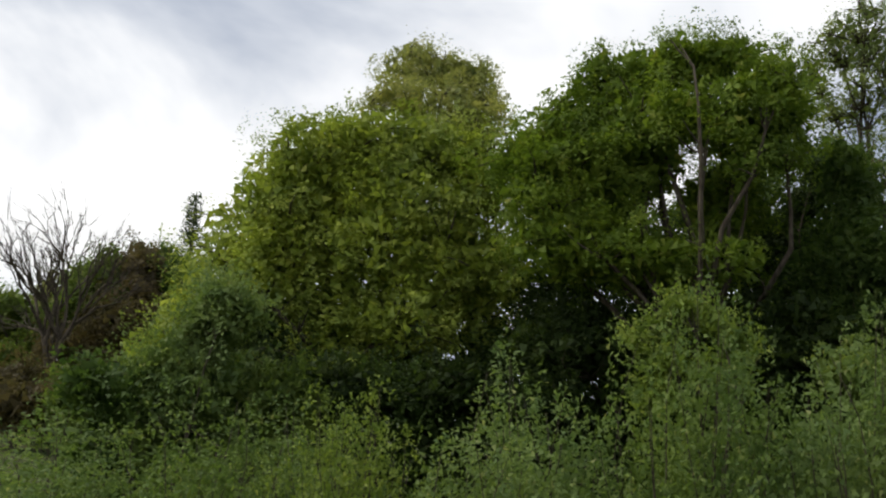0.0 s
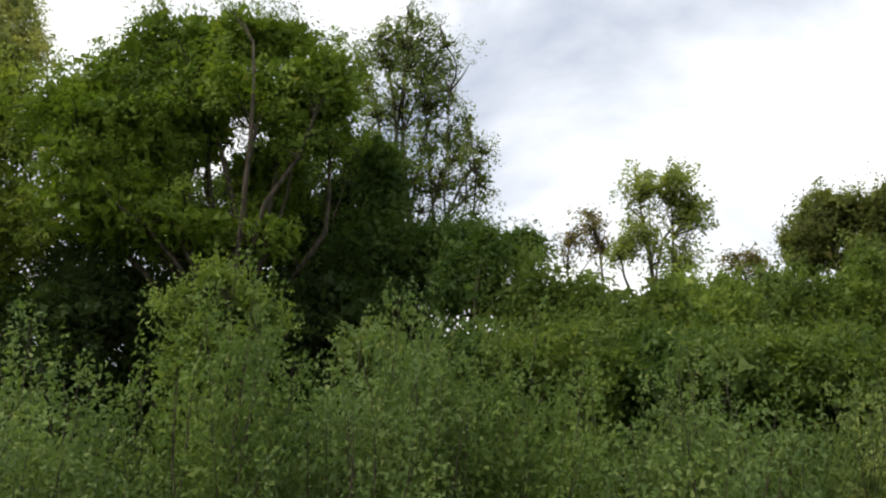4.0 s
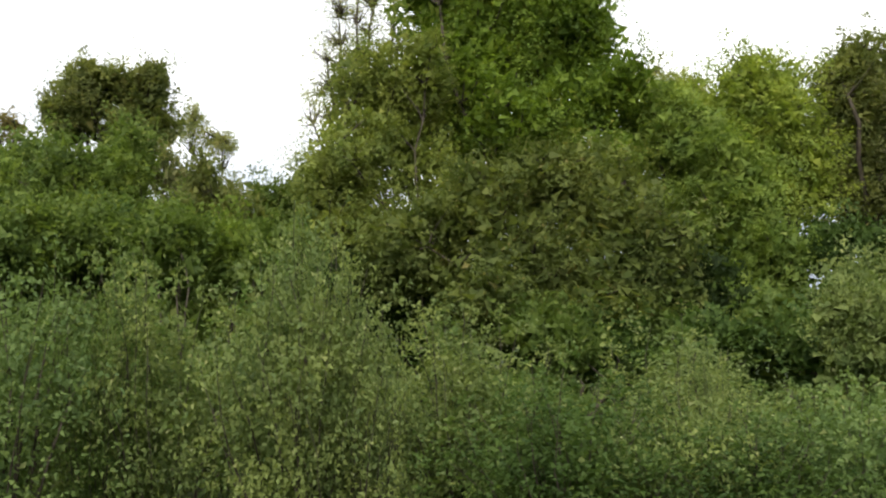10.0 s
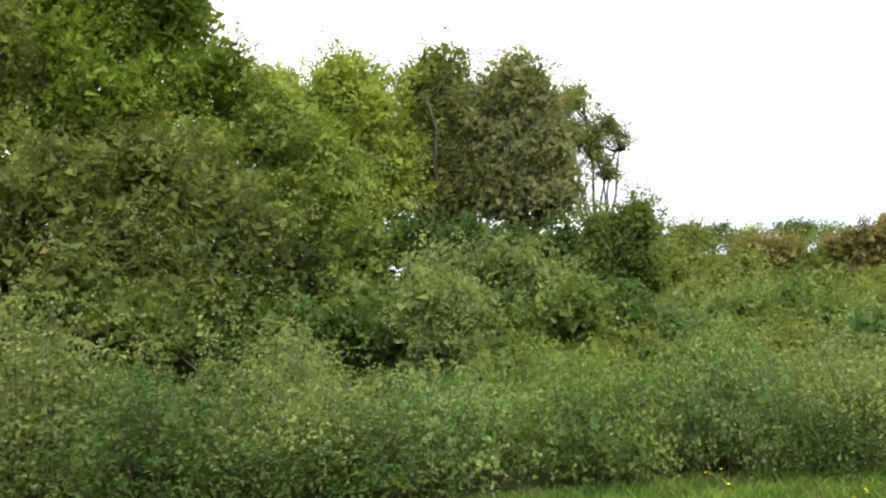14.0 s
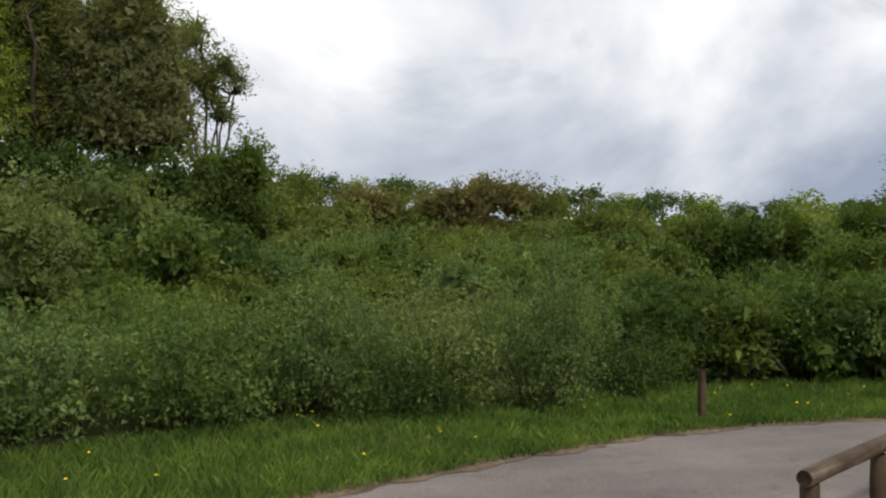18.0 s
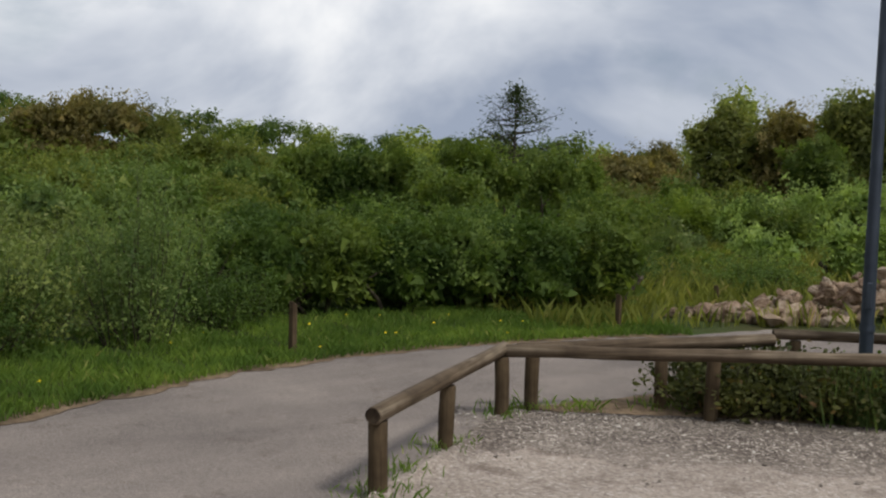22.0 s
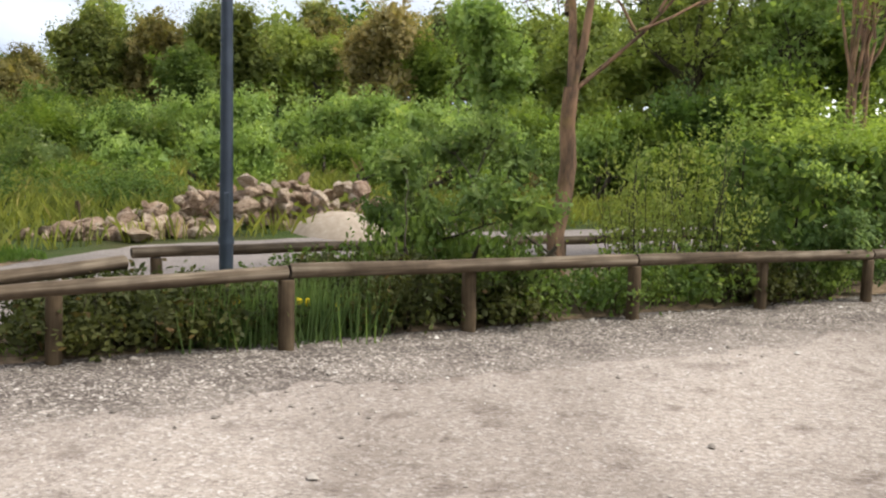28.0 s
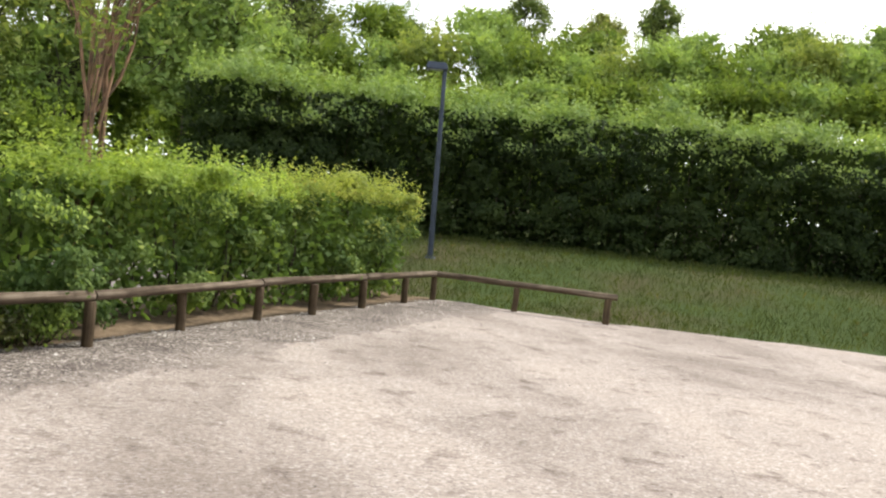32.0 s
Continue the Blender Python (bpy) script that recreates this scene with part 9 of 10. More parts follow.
def fence(posts, rails, label, post_top, r_post=0.052, r_rail=0.048):
    """posts: feet (x, y, z); rails: pairs of end points."""
    root = thing("timber_fence", (posts[0][0], posts[0][1], 0), label, "fence")
    inv = root.matrix_world.inverted()
    for i, (x, y, z) in enumerate(posts):
        FENCE_SEED[0] += 1
        rng = random.Random(FENCE_SEED[0])
        me = log_mesh("post", post_top + 0.3, r_post * rng.uniform(0.94, 1.08), FENCE_SEED[0], POST)
        ob = part("post", me, root)
        ob.matrix_local = inv @ Matrix.Translation((x, y, z - 0.3)) @ pose(0, 0, 0, rng.uniform(-1.5, 1.5), rng.uniform(-1.5, 1.5), rng.uniform(0, 90))
    for p, q in rails:
        FENCE_SEED[0] += 1
        me = log_mesh("rail", math.dist(p, q), r_rail * random.Random(FENCE_SEED[0]).uniform(0.95, 1.06), FENCE_SEED[0])
        part("rail", me, root).matrix_local = inv @ along(p, q)
    return root


FRONT = [(5.45, -4.55), (4.53, -5.74), (3.42, -6.68), (2.48, -7.8), (1.4, -8.85), (0.4, -9.86), (-0.54, -10.72), (-1.47, -11.95), (-2.46, -13.08), (-3.32, -13.9),
         (-4.31, -15.02), (-5.3, -16.03), (-6.1, -16.86)]
RZ = 0.452
RISE = [0.025, 0.065, 0.09, 0.075, 0.05, 0.03, 0.012, 0.005, 0, 0, 0, 0, 0]
front_rails = []
for i in range(0, len(FRONT) - 1, 2):
    e = min(i + 2, len(FRONT) - 1)
    p, q = FRONT[i], FRONT[e]
    front_rails.append(((p[0] - 0.01, p[1] - 0.01, RZ + RISE[i] + 0.004 * (i % 3)), (q[0], q[1], RZ + RISE[e] - 0.004 * (i % 2))))
fence([(x, y, z) for (x, y), z in zip(FRONT, RISE)], front_rails, "long low fence of weathered round timber beside the gravel", 0.41)
fence([(4.33, -2.75, 0), (4.9, -3.62, 0)], [((4.28, -2.66, RZ), (5.5, -4.6, RZ + 0.03))], "short weathered timber fence arm beside the road", 0.41)
fence([(-7.2, -16.06, 0), (-8.41, -15.2, 0)], [((-6.1, -16.86, RZ), (-8.52, -15.12, RZ))], "short low timber fence arm closing the car park corner", 0.41)
fence([(5.5, -4.88, 0), (5.03, -5.78, 0)], [((5.55, -4.77, RZ), (4.62, -6.6, 0.53))], "weathered timber fence arm between road and planting", 0.42)
BACK = [(5.42, -8.15), (3.9, -9.85), (2.5, -11.4), (1.45, -12.55)]
fence([(x, y, 0.03) for x, y in BACK], [((5.56, -7.99, 0.365), (2.52, -11.4, 0.33)), ((2.5, -11.42, 0.31), (0.9, -13.2, 0.31))], "low timber rail behind the planted strip", 0.28)

for (x, y), h in (((8.39, -4.45), 0.5), ((8.2, -8.75), 0.42), ((9.25, -12.0), 0.3)):
    root = thing("marker_post", (x, y, height_at(x, y)), "short weathered square timber post in the grass verge", "post", "marker posts", 20)
    bm = bmesh.new()
    bmesh.ops.create_cube(bm, size=1.0, matrix=Matrix.Translation((0, 0, h / 2 - 0.1)) @ Matrix.Diagonal((0.065, 0.065, h + 0.2, 1)))
    for v in bm.verts:
        if v.co.z > 0.1:
            v.co.x *= 0.92
            v.co.z += 0.02 * (1 if v.co.y > 0 else -1)
    bmesh.ops.bevel(bm, geom=list(bm.edges), offset=0.008, segments=1, affect="EDGES")
    me = bpy.data.meshes.new("post")
    bm.to_mesh(me)
    bm.free()
    me.materials.append(POST)
    part("post", me, root)


# ---- street lamps ----
def street_lamp(x, y, z, height, turn, label, lean=0.0):
    root = thing("street_lamp", (x, y, z), label, "street lamp", "car park lamps", turn)
    root.matrix_world = pose(x, y, z, 0, lean, 0) @ pose(0, 0, 0, 0, 0, turn)
    w = Wood()
    w.tube([(0, 0, -0.1), (0, 0, 0.9), (0, 0, height * 0.6), (0, 0, height - 0.06)], 0.06, 0.042, 14)
    part("pole", w.mesh("pole", STEEL), root)
    w = Wood()
    w.tube([(0, 0, -0.02), (0, 0, 0.012), (0, 0, 0.02)], 0.12, 0.1, 14)
    part("base_collar", w.mesh("base_collar", STEEL), root)
    w = Wood()
    w.tube([(0, 0, 0.55), (0, 0, 0.56), (0, 0, 0.6)], 0.066, 0.064, 14)
    part("clamp_band", w.mesh("clamp_band", STEEL), root)
    bm = bmesh.new()
    bmesh.ops.create_cube(bm, size=1.0, matrix=Matrix.Translation((0.16, 0, height)) @ Matrix.Diagonal((0.46, 0.26, 0.15, 1)))
    for v in bm.verts:
        if v.co.z > height:
            v.co.x = 0.16 + (v.co.x - 0.16) * 0.82
            v.co.y *= 0.8
    bmesh.ops.bevel(bm, geom=list(bm.edges), offset=0.018, segments=2, affect="EDGES")
    me = bpy.data.meshes.new("lamp_head")
    bm.to_mesh(me)
    bm.free()
    me.materials.append(STEEL)
    head = part("lamp_head", me, root)
    bm = bmesh.new()
    bmesh.ops.create_cube(bm, size=1.0, matrix=Matrix.Translation((0.2, 0, height - 0.08)) @ Matrix.Diagonal((0.3, 0.18, 0.02, 1)))
    me = bpy.data.meshes.new("diffuser")
    bm.to_mesh(me)
    bm.free()
    me.materials.append(LAMP_GLASS)
    part("diffuser", me, head, "pale glass diffuser under the head")
    bm = bmesh.new()
    bmesh.ops.create_cube(bm, size=1.0, matrix=Matrix.Translation((0, -0.055, 0.85)) @ Matrix.Diagonal((0.05, 0.02, 0.22, 1)))
    bmesh.ops.bevel(bm, geom=list(bm.edges), offset=0.006, segments=1, affect="EDGES")
    me = bpy.data.meshes.new("service_door")
    bm.to_mesh(me)
    bm.free()
    me.materials.append(STEEL)
    part("service_door", me, root)
    return root


street_lamp(4.49, -7.73, 0.0, 3.45, -150, "slim blue-grey steel lamp post rising from the planting")
street_lamp(-7.35, -20.45, height_at(-7.35, -20.45), 3.85, -21, "slim blue-grey steel lamp post with box head on the grass bank", 2.2)


# ---- rock pile ----
def rock_mesh(seed, cuts=15):
    """A broken block: a rough ball cut by random planes."""
    rng = random.Random(seed)
    bm = bmesh.new()
    bmesh.ops.create_icosphere(bm, subdivisions=2, radius=1.0)
    for _ in range(cuts):
        n = Vector((rng.gauss(0, 1), rng.gauss(0, 1), rng.gauss(0, 0.8))).normalized()
        d = rng.uniform(0.34, 0.66)
        for v in bm.verts:
            over = v.co.dot(n) - d
            if over > 0:
                v.co -= n * over
    for v in bm.verts:
        v.co *= 1 + rng.uniform(-0.012, 0.012)
    me = bpy.data.meshes.new("rock")
    bm.to_mesh(me)
    bm.free()
    me.materials.append(ROCK)
    return me


ROCKS = [rock_mesh(s) for s in range(9)]
rng = random.Random(21)
# the heap lies along a line behind the road, higher in the middle
HEAP_A, HEAP_B = Vector((8.6, -10.0, 0)), Vector((5.9, -15.2, 0))
for i in range(260):
    u = rng.uniform(0.1, 0.94)
    tall = float(np.interp(u, [0, 0.25, 0.4, 0.6, 0.8, 1], [0.08, 0.25, 0.62, 0.85, 0.7, 0.2]))
    v = rng.gauss(0, 0.42)
    zz = tall * rng.random() * max(0.0, 1 - abs(v) * 0.7)
    size = rng.uniform(0.085, 0.18) * (1.75 if rng.random() < 0.16 else 1.0)
    p = HEAP_A.lerp(HEAP_B, u) + Vector((0.89, 0.46, 0)) * v
    ob = new("rock", ROCKS[i % 9])
    ob.matrix_world = pose(p.x, p.y, max(size * 0.3, zz), rng.uniform(-40, 40), rng.uniform(-40, 40), rng.uniform(0, 360)) @ Matrix.Diagonal((size * rng.uniform(0.9, 1.5), size, size * rng.uniform(0.5, 0.85), 1))
    tagged(ob, "rough broken limestone block in a heap", "rock", "rock heap")
mv, mf = [], []
for i in range(13):
    for j in range(24):
        r, a = i / 12, 2 * math.pi * j / 24
        h = 0.5 * max(0.0, 1 - r * r) ** 0.9
        mv.append((1.35 * r * math.cos(a), 0.95 * r * math.sin(a), h * (1 + 0.04 * noise.noise((r * 4 * math.cos(a), r * 4 * math.sin(a), 2))) - 0.03))
for i in range(12):
    for j in range(24):
        mf.append((i * 24 + j, (i + 1) * 24 + j, (i + 1) * 24 + (j + 1) % 24, i * 24 + (j + 1) % 24))
mound = new("sand_mound", mesh_from("sand_mound", mv, mf, SAND, True))
mound.matrix_world = pose(5.75, -13.0, 0, 0, 0, -30) @ Matrix.Diagonal((0.8, 0.6, 0.66, 1))
tagged(mound, "smooth pale mound of sand beside the rocks", "sand mound")

# ---- shrubs along the verge ----
shrub_kind("dogwood", 2.6, 1.1, 9500, 0.05, "scrub", 1, shoots=34)
shrub_kind("dogwood_b", 2.6, 1.1, 9500, 0.05, "scrub2", 2, shoots=30)
shrub_kind("sallow", 2.4, 1.1, 9500, 0.05, "grey", 3, shoots=34)
shrub_kind("bright", 2.2, 1.2, 9500, 0.05, "fresh", 4, shoots=50, spread=0.1)
shrub_kind("elder", 1.6, 1.0, 6500, 0.048, "dark", 5, shoots=30, spread=0.17)
shrub_kind("rear", 2.5, 1.1, 2600, 0.075, "scrub2", 7, shoots=20)
shrub_kind("sapling", 2.0, 0.6, 3400, 0.05, "scrub", 8, shoots=12, spread=0.13, bare=0.2)
shrub_kind("rowed", 1.6, 1.1, 6500, 0.05, "scrub2", 6, shoots=30, spread=0.18)
for key, n, size, leaf, seed, shoots in (("dogwood", 6500, 0.05, "scrub", 21, 34), ("dogwood_b", 6500, 0.05, "scrub2", 22, 34), ("sallow", 6500, 0.048, "grey", 23, 36), ("bright", 6500, 0.046, "fresh", 24, 40),
                                         ("elder", 5200, 0.05, "dark", 25, 30), ("rear", 2200, 0.07, "scrub2", 26, 20), ("rowed", 5200, 0.05, "scrub2", 27, 30)):
    shrub_kind(key + "_low", 1.15, 1.1, n, size, leaf, seed, shoots=shoots, spread=0.2)
LAB = {"sapling": "slender young sapling standing above the scrub", "dogwood": "upright leafy shrub with thin shoots by the verge", "dogwood_b": "dense green shrub with many upright shoots", "sallow": "grey-green sallow shrub with upright shoots",
       "bright": "bright yellow-green young willow shrub", "elder": "low dark green shrub in the scrub", "rowed": "broad-leaved shrub in the row behind the verge"}
rng = random.Random(8)
for key, x, y, h, r in (
        ("dogwood", -6.6, 11.4, 2.35, 1.3), ("dogwood_b", -4.8, 11.2, 2.4, 1.2), ("bright", -2.75, 10.8, 2.7, 1.2), ("dogwood", -0.7, 10.2, 2.95, 1.2), ("dogwood_b", 0.8, 10.1, 3.1, 1.1),
        ("dogwood", 2.2, 9.6, 3.05, 1.1), ("dogwood_b", 4.1, 10.0, 3.35, 1.0), ("dogwood", 5.5, 8.7, 2.8, 1.2), ("sallow", 7.0, 8.1, 2.8, 1.0), ("sallow", 7.2, 6.4, 2.75, 1.1),
        ("sallow", 8.6, 5.3, 2.0, 1.1), ("elder", 8.0, 4.0, 1.35, 1.1), ("sallow", 10.4, 3.7, 1.75, 1.1), ("dogwood", 9.3, 1.8, 1.1, 1.1), ("dogwood_b", 9.5, 0.3, 1.12, 0.95),
        ("dogwood", 9.9, -0.8, 1.2, 0.9), ("sallow", 10.1, -2.2, 1.1, 0.9), ("dogwood", 9.6, -3.4, 1.8, 0.72), ("sallow", 8.9, 3.1, 1.2, 1.0), ("dogwood_b", 3.2, 10.4, 2.9, 1.1), ("dogwood", -3.9, 12.2, 2.5, 1.2),
        ("dogwood", 7.4, 6.6, 2.56, 0.6), ("dogwood_b", 6.4, 8.3, 2.45, 0.5), ("sallow", 7.1, 5.8, 2.38, 0.6), ("dogwood", 3.0, 10.7, 3.15, 0.5), ("dogwood_b", 3.0, 11.2, 3.22, 0.65), ("dogwood", 5.3, 9.3, 2.65, 0.45), ("sallow", 7.7, 6.6, 2.61, 0.6), ("sallow", 9.5, 3.1, 1.5, 0.4), ("sapling", 10.0, -0.9, 1.8, 0.5)):
    shrub(key, x, y, h * (1.1 if y > 6 else 1.04) * rng.uniform(0.92, 1.12), r * rng.uniform(0.95, 1.15), LAB[key], group="verge shrubs", turn=rng.uniform(0, 360))
    # a second rank grows close behind
    if r < 0.7:
        continue
    k2 = 1.0 + rng.uniform(0.14, 0.22)
    shrub("rear", x * k2 + rng.uniform(-0.5, 0.5), y * k2 + rng.uniform(-0.5, 0.5), h * rng.uniform(0.9, 1.05), r * 1.2,
          "leafy shrub in the second rank of scrub", group="verge shrubs", turn=rng.uniform(0, 360))
for x, y, h, r, key in ((8.4, 2.6, 1.0, 0.9, "elder"), (9.4, -1.7, 0.8, 0.7, "elder"), (10.5, -4.7, 0.8, 0.7, "elder"), (12.5, -4.8, 1.15, 1.1, "dogwood"),
                        (12.6, -2.6, 1.2, 1.1, "sallow"), (14.3, -3.6, 1.25, 1.2, "sallow"), (15.6, -1.9, 1.35, 1.2, "dogwood_b"), (13.8, -6.2, 1.15, 1.2, "dogwood"),
                        (12.4, 1.2, 1.25, 1.1, "dogwood_b"), (14.8, 0.6, 1.3, 1.2, "bright"), (11.5, -12.4, 0.8, 0.9, "elder"), (9.9, -13.9, 0.7, 0.9, "rowed")):
    shrub(key, x, y, h, r * 1.15, LAB[key], group="scrub shrubs", turn=rng.uniform(0, 360))
# the dark low thorn hedge that grows behind the grass of the bend
for i, (x, y, h, r) in enumerate(((11.2, -5.5, 1.15, 0.62), (11.0, -6.35, 1.3, 0.7), (10.75, -7.3, 1.22, 0.66), (10.45, -8.15, 1.36, 0.7), (10.05, -9.0, 1.3, 0.72), (9.6, -9.9, 1.38, 0.66),
                                  (12.0, -6.3, 1.3, 0.8), (11.8, -7.6, 1.42, 0.8), (11.3, -8.9, 1.4, 0.8), (10.7, -10.2, 1.2, 0.7), (12.9, -8.3, 1.5, 0.9), (12.4, -9.9, 1.4, 0.9), (13.6, -6.9, 1.4, 0.9))):
    tree("thorn_bush", x, y, [(-0.35 * r, 0.1, h * 0.62, r * 0.75, h * 0.34), (0.4 * r, -0.1, h * 0.58, r * 0.7, h * 0.36), (0.0, 0.2, h * 0.74, r * 0.55, h * 0.25), (0.1 * r, -0.3 * r, h * 0.36, r * 0.8, h * 0.3)],
         ("dark", "mid", "dark", "scrub2")[i % 4], 5200, 0.07, "dense dark green thorn bush behind the grass verge", category="bush", seed=400 + i, clump=0.24, flat=0.5, trunk=0.03, stems=3, group="thorn bushes", twigs=0.3, core=0.35, z=0.0)


# ---- hedges ----
def hedge(name, p, q, depth, z0, z1, n, size, leaf, label, seed, tips=0.3, tip_leaf=None, tip_n=0, bright=0.55):
    """A clipped hedge from p to q: leaf walls with bulges, a top coloured lighter for light from above, and young
    shoots on top.
    """
    rng = np.random.default_rng(seed)
    p, q = np.array(p, float), np.array(q, float)
    ln = np.linalg.norm(q - p)
    mid = (p + q) / 2
    root = thing(name, (mid[0], mid[1], z0), label, "hedge", turn=math.degrees(math.atan2(q[1] - p[1], q[0] - p[0])))
    h = z1 - z0
    w = Wood()
    for i in range(int(ln / 0.4)):
        x = -ln / 2 + 0.2 + 0.4 * i
        for s in range(2):
            w.tube(bend((x, rng.uniform(-0.1, 0.1), -0.05), (x + rng.uniform(-0.3, 0.3), rng.uniform(-0.3, 0.3) * depth, h * rng.uniform(0.7, 0.98)), rng, 0.1, 5), 0.02, 0.006, 5)
    part("stemwork", w.mesh("stemwork", BARK), root)
    # bulges: clump centres over the front, the back, the top and the ends
    m = int((2 * h + depth) * ln / (0.28 * 0.28) * 0.34)
    u = rng.uniform(-0.5, 0.5, m) * ln
    s = rng.uniform(0, 2 * h + depth, m)
    y = np.where(s < h, -depth / 2, np.where(s < h + depth, s - h - depth / 2, depth / 2))
    zc = np.where(s < h, s, np.where(s < h + depth, h, 2 * h + depth - s))
    wav = 0.14 * np.sin(u * 2.1 + 1.3) + 0.1 * np.sin(u * 5.3) + 0.06 * np.sin(u * 11.7)
    y = y * (1 + 0.16 * np.sin(u * 3.1 + zc * 2.2)) * (0.8 + 0.2 * np.minimum(1, zc / 0.5))
    c = np.stack([u, y, np.clip(zc + wav * (zc > h * 0.8) * h * 0.5, 0.12, None)], 1) + rng.normal(0, 0.07, (m, 3)) * np.array([1, 1.5, 1])
    if h < 2:
        # leafy lumps with shaded hollows between them
        lump = c[rng.integers(0, m, m // 9)]
        near = np.linalg.norm((c[:, None] - lump[None]) * np.array([0.8, 1, 1.25]), axis=2).argmin(1)
        c = lump[near] + (c - lump[near]) * 0.62
        c[:, 1] *= (1 + rng.normal(0, 0.1, len(lump)))[near]
    i = rng.integers(0, m, n)
    off = rng.normal(0, 0.066 if h < 2 else 0.078, (n, 3)) * (0.7 + 0.3 * h) * np.array([1, 1, 0.7])
    lp = c[i] + off
    out = np.stack([np.zeros(n), np.sign(c[i][:, 1]) * 0.7, 0.35 + (c[i][:, 2] > h * 0.9) * 0.6], 1)
    kn = n // 4 if h < 2 else n // 2
    kp = np.stack([rng.uniform(-0.5, 0.5, kn) * ln, rng.uniform(-0.4, 0.4, kn) * depth, rng.uniform(0.05, 0.97, kn) * h], 1)
    lp, out = np.concatenate([lp, kp]), np.concatenate([out, rng.normal(0, 1, kp.shape)])
    big = np.concatenate([np.full(n, size), np.full(kn, size * 1.9)])
    keep = lp[:, 2] > 0.04
    # leaves go lighter with height: light from above put into the colour
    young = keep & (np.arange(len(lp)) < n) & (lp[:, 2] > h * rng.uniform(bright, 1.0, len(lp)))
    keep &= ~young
    part("young_top", leaves_at("young_top", lp[young], unit(out)[young], big[young], LEAF[tip_leaf or leaf], rng, 0.6, near=h < 2), root, "new leaves near the top, coloured light as if lit from above")
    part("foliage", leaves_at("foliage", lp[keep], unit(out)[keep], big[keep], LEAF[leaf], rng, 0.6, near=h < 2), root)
    if tip_n:
        k = tip_n // 14
        b = np.stack([rng.uniform(-0.5, 0.5, k) * ln, rng.uniform(-0.5, 0.5, k) * depth, np.full(k, h - 0.08)], 1)
        lean = rng.normal(0, 0.18, (k, 3))
        t = rng.uniform(0, 1, (k, 14, 1))
        hh = tips * rng.uniform(0.35, 1.25, (k, 1, 1))
        pts = b[:, None] + (np.array([0, 0, 1.0]) + lean[:, None]) * t * hh + rng.normal(0, 0.035, (k, 14, 3)) * (1.5 - t)
        part("new_growth", leaves_at("new_growth", pts.reshape(-1, 3), np.tile([0, 0, 1.0], (k * 14, 1)), size * 0.9, LEAF[tip_leaf or leaf], rng, 0.5), root, "pale upright young shoots")
    return root


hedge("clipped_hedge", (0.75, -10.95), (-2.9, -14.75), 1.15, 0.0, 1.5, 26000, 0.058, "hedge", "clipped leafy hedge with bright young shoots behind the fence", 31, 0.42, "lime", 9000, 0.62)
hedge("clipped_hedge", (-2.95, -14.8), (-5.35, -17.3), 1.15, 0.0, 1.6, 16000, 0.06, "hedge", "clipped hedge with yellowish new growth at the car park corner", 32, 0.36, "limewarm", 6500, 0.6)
# shaded face and lit top of the tall hedge are set by leaf colours
hedge("tall_hedge", (-2.7, -24.56), (-11.2, -23.6), 2.0, 0.7, 3.9, 26000, 0.1, "hedgeshade", "long tall hedge on the bank with sides coloured shade-dark", 33, 0.6, "meadowgreen", 9000, 0.66)
hedge("tall_hedge", (-11.2, -23.6), (-27.0, -16.0), 2.0, 0.75, 4.1, 48000, 0.1, "hedgeshade", "tall hedge with shade-dark sides and pale shoots above the bank", 34, 0.65, "meadowgreen", 14000, 0.66)


# ---- trees by the car park ----
def branching(w, p, d, length, r, depth, rng, tips, up=0.12, spread=0.5, shrink=0.74, kids=(2, 3)):
    """Grows a limb and its side limbs into w; the ends are gathered in tips."""
    q = p + d * length
    pts = bend(p, q, rng, 0.07, 4)
    w.tube(pts, r, r * 0.68, 6 if r > 0.03 else 4)
    if depth == 0:
        tips.append((q, d))
        return
    for _ in range(rng.integers(kids[0], kids[1] + 1)):
        e = unit(d + rng.normal(0, spread, 3) + np.array([0, 0, up]))
        f = rng.uniform(0.55, 1.0)
        branching(w, p + (q - p) * f, e, length * shrink * rng.uniform(0.75, 1.15), r * 0.62, depth - 1, rng, tips, up, spread, shrink, kids)


def open_tree(name, x, y, z, fork_z, stems, length, r, depth, leaf, per_tip, size, label, seed, bark, spread=0.42, cloud=0.16, lean=(0, 0), up=0.12, shrink=0.74, droop=0.0):
    rng = np.random.default_rng(seed)
    root = thing(name, (x, y, z), label, "tree", turn=view_turn(x, y))
    w = Wood()
    head = np.array([lean[0], lean[1], fork_z])
    w.tube(bend((0, 0, -0.1), head, rng, 0.012, 7), r * 1.3, r, 10)
    part("trunk", w.mesh("trunk", bark), root)
    w, tips = Wood(), []
    for dx, dz, thin in stems:
        branching(w, head - np.array([0, 0, 0.05]), unit(np.array([dx, rng.uniform(-0.3, 0.3), dz])), length, r * 0.68 * thin, depth, rng, tips, up, spread, shrink)
    part("branchwork", w.mesh("branchwork", bark), root)
    if per_tip:
        c = np.array([t[0] for t in tips])
        i = np.repeat(np.arange(len(c)), per_tip)
        lp = c[i] + rng.normal(0, cloud, (len(i), 3)) - np.array([0, 0, droop])
        part("crown", leaves_at("crown", lp, np.tile([0, 0, 1.0], (len(i), 1)), size, LEAF[leaf], rng, 0.5), root)
    return root


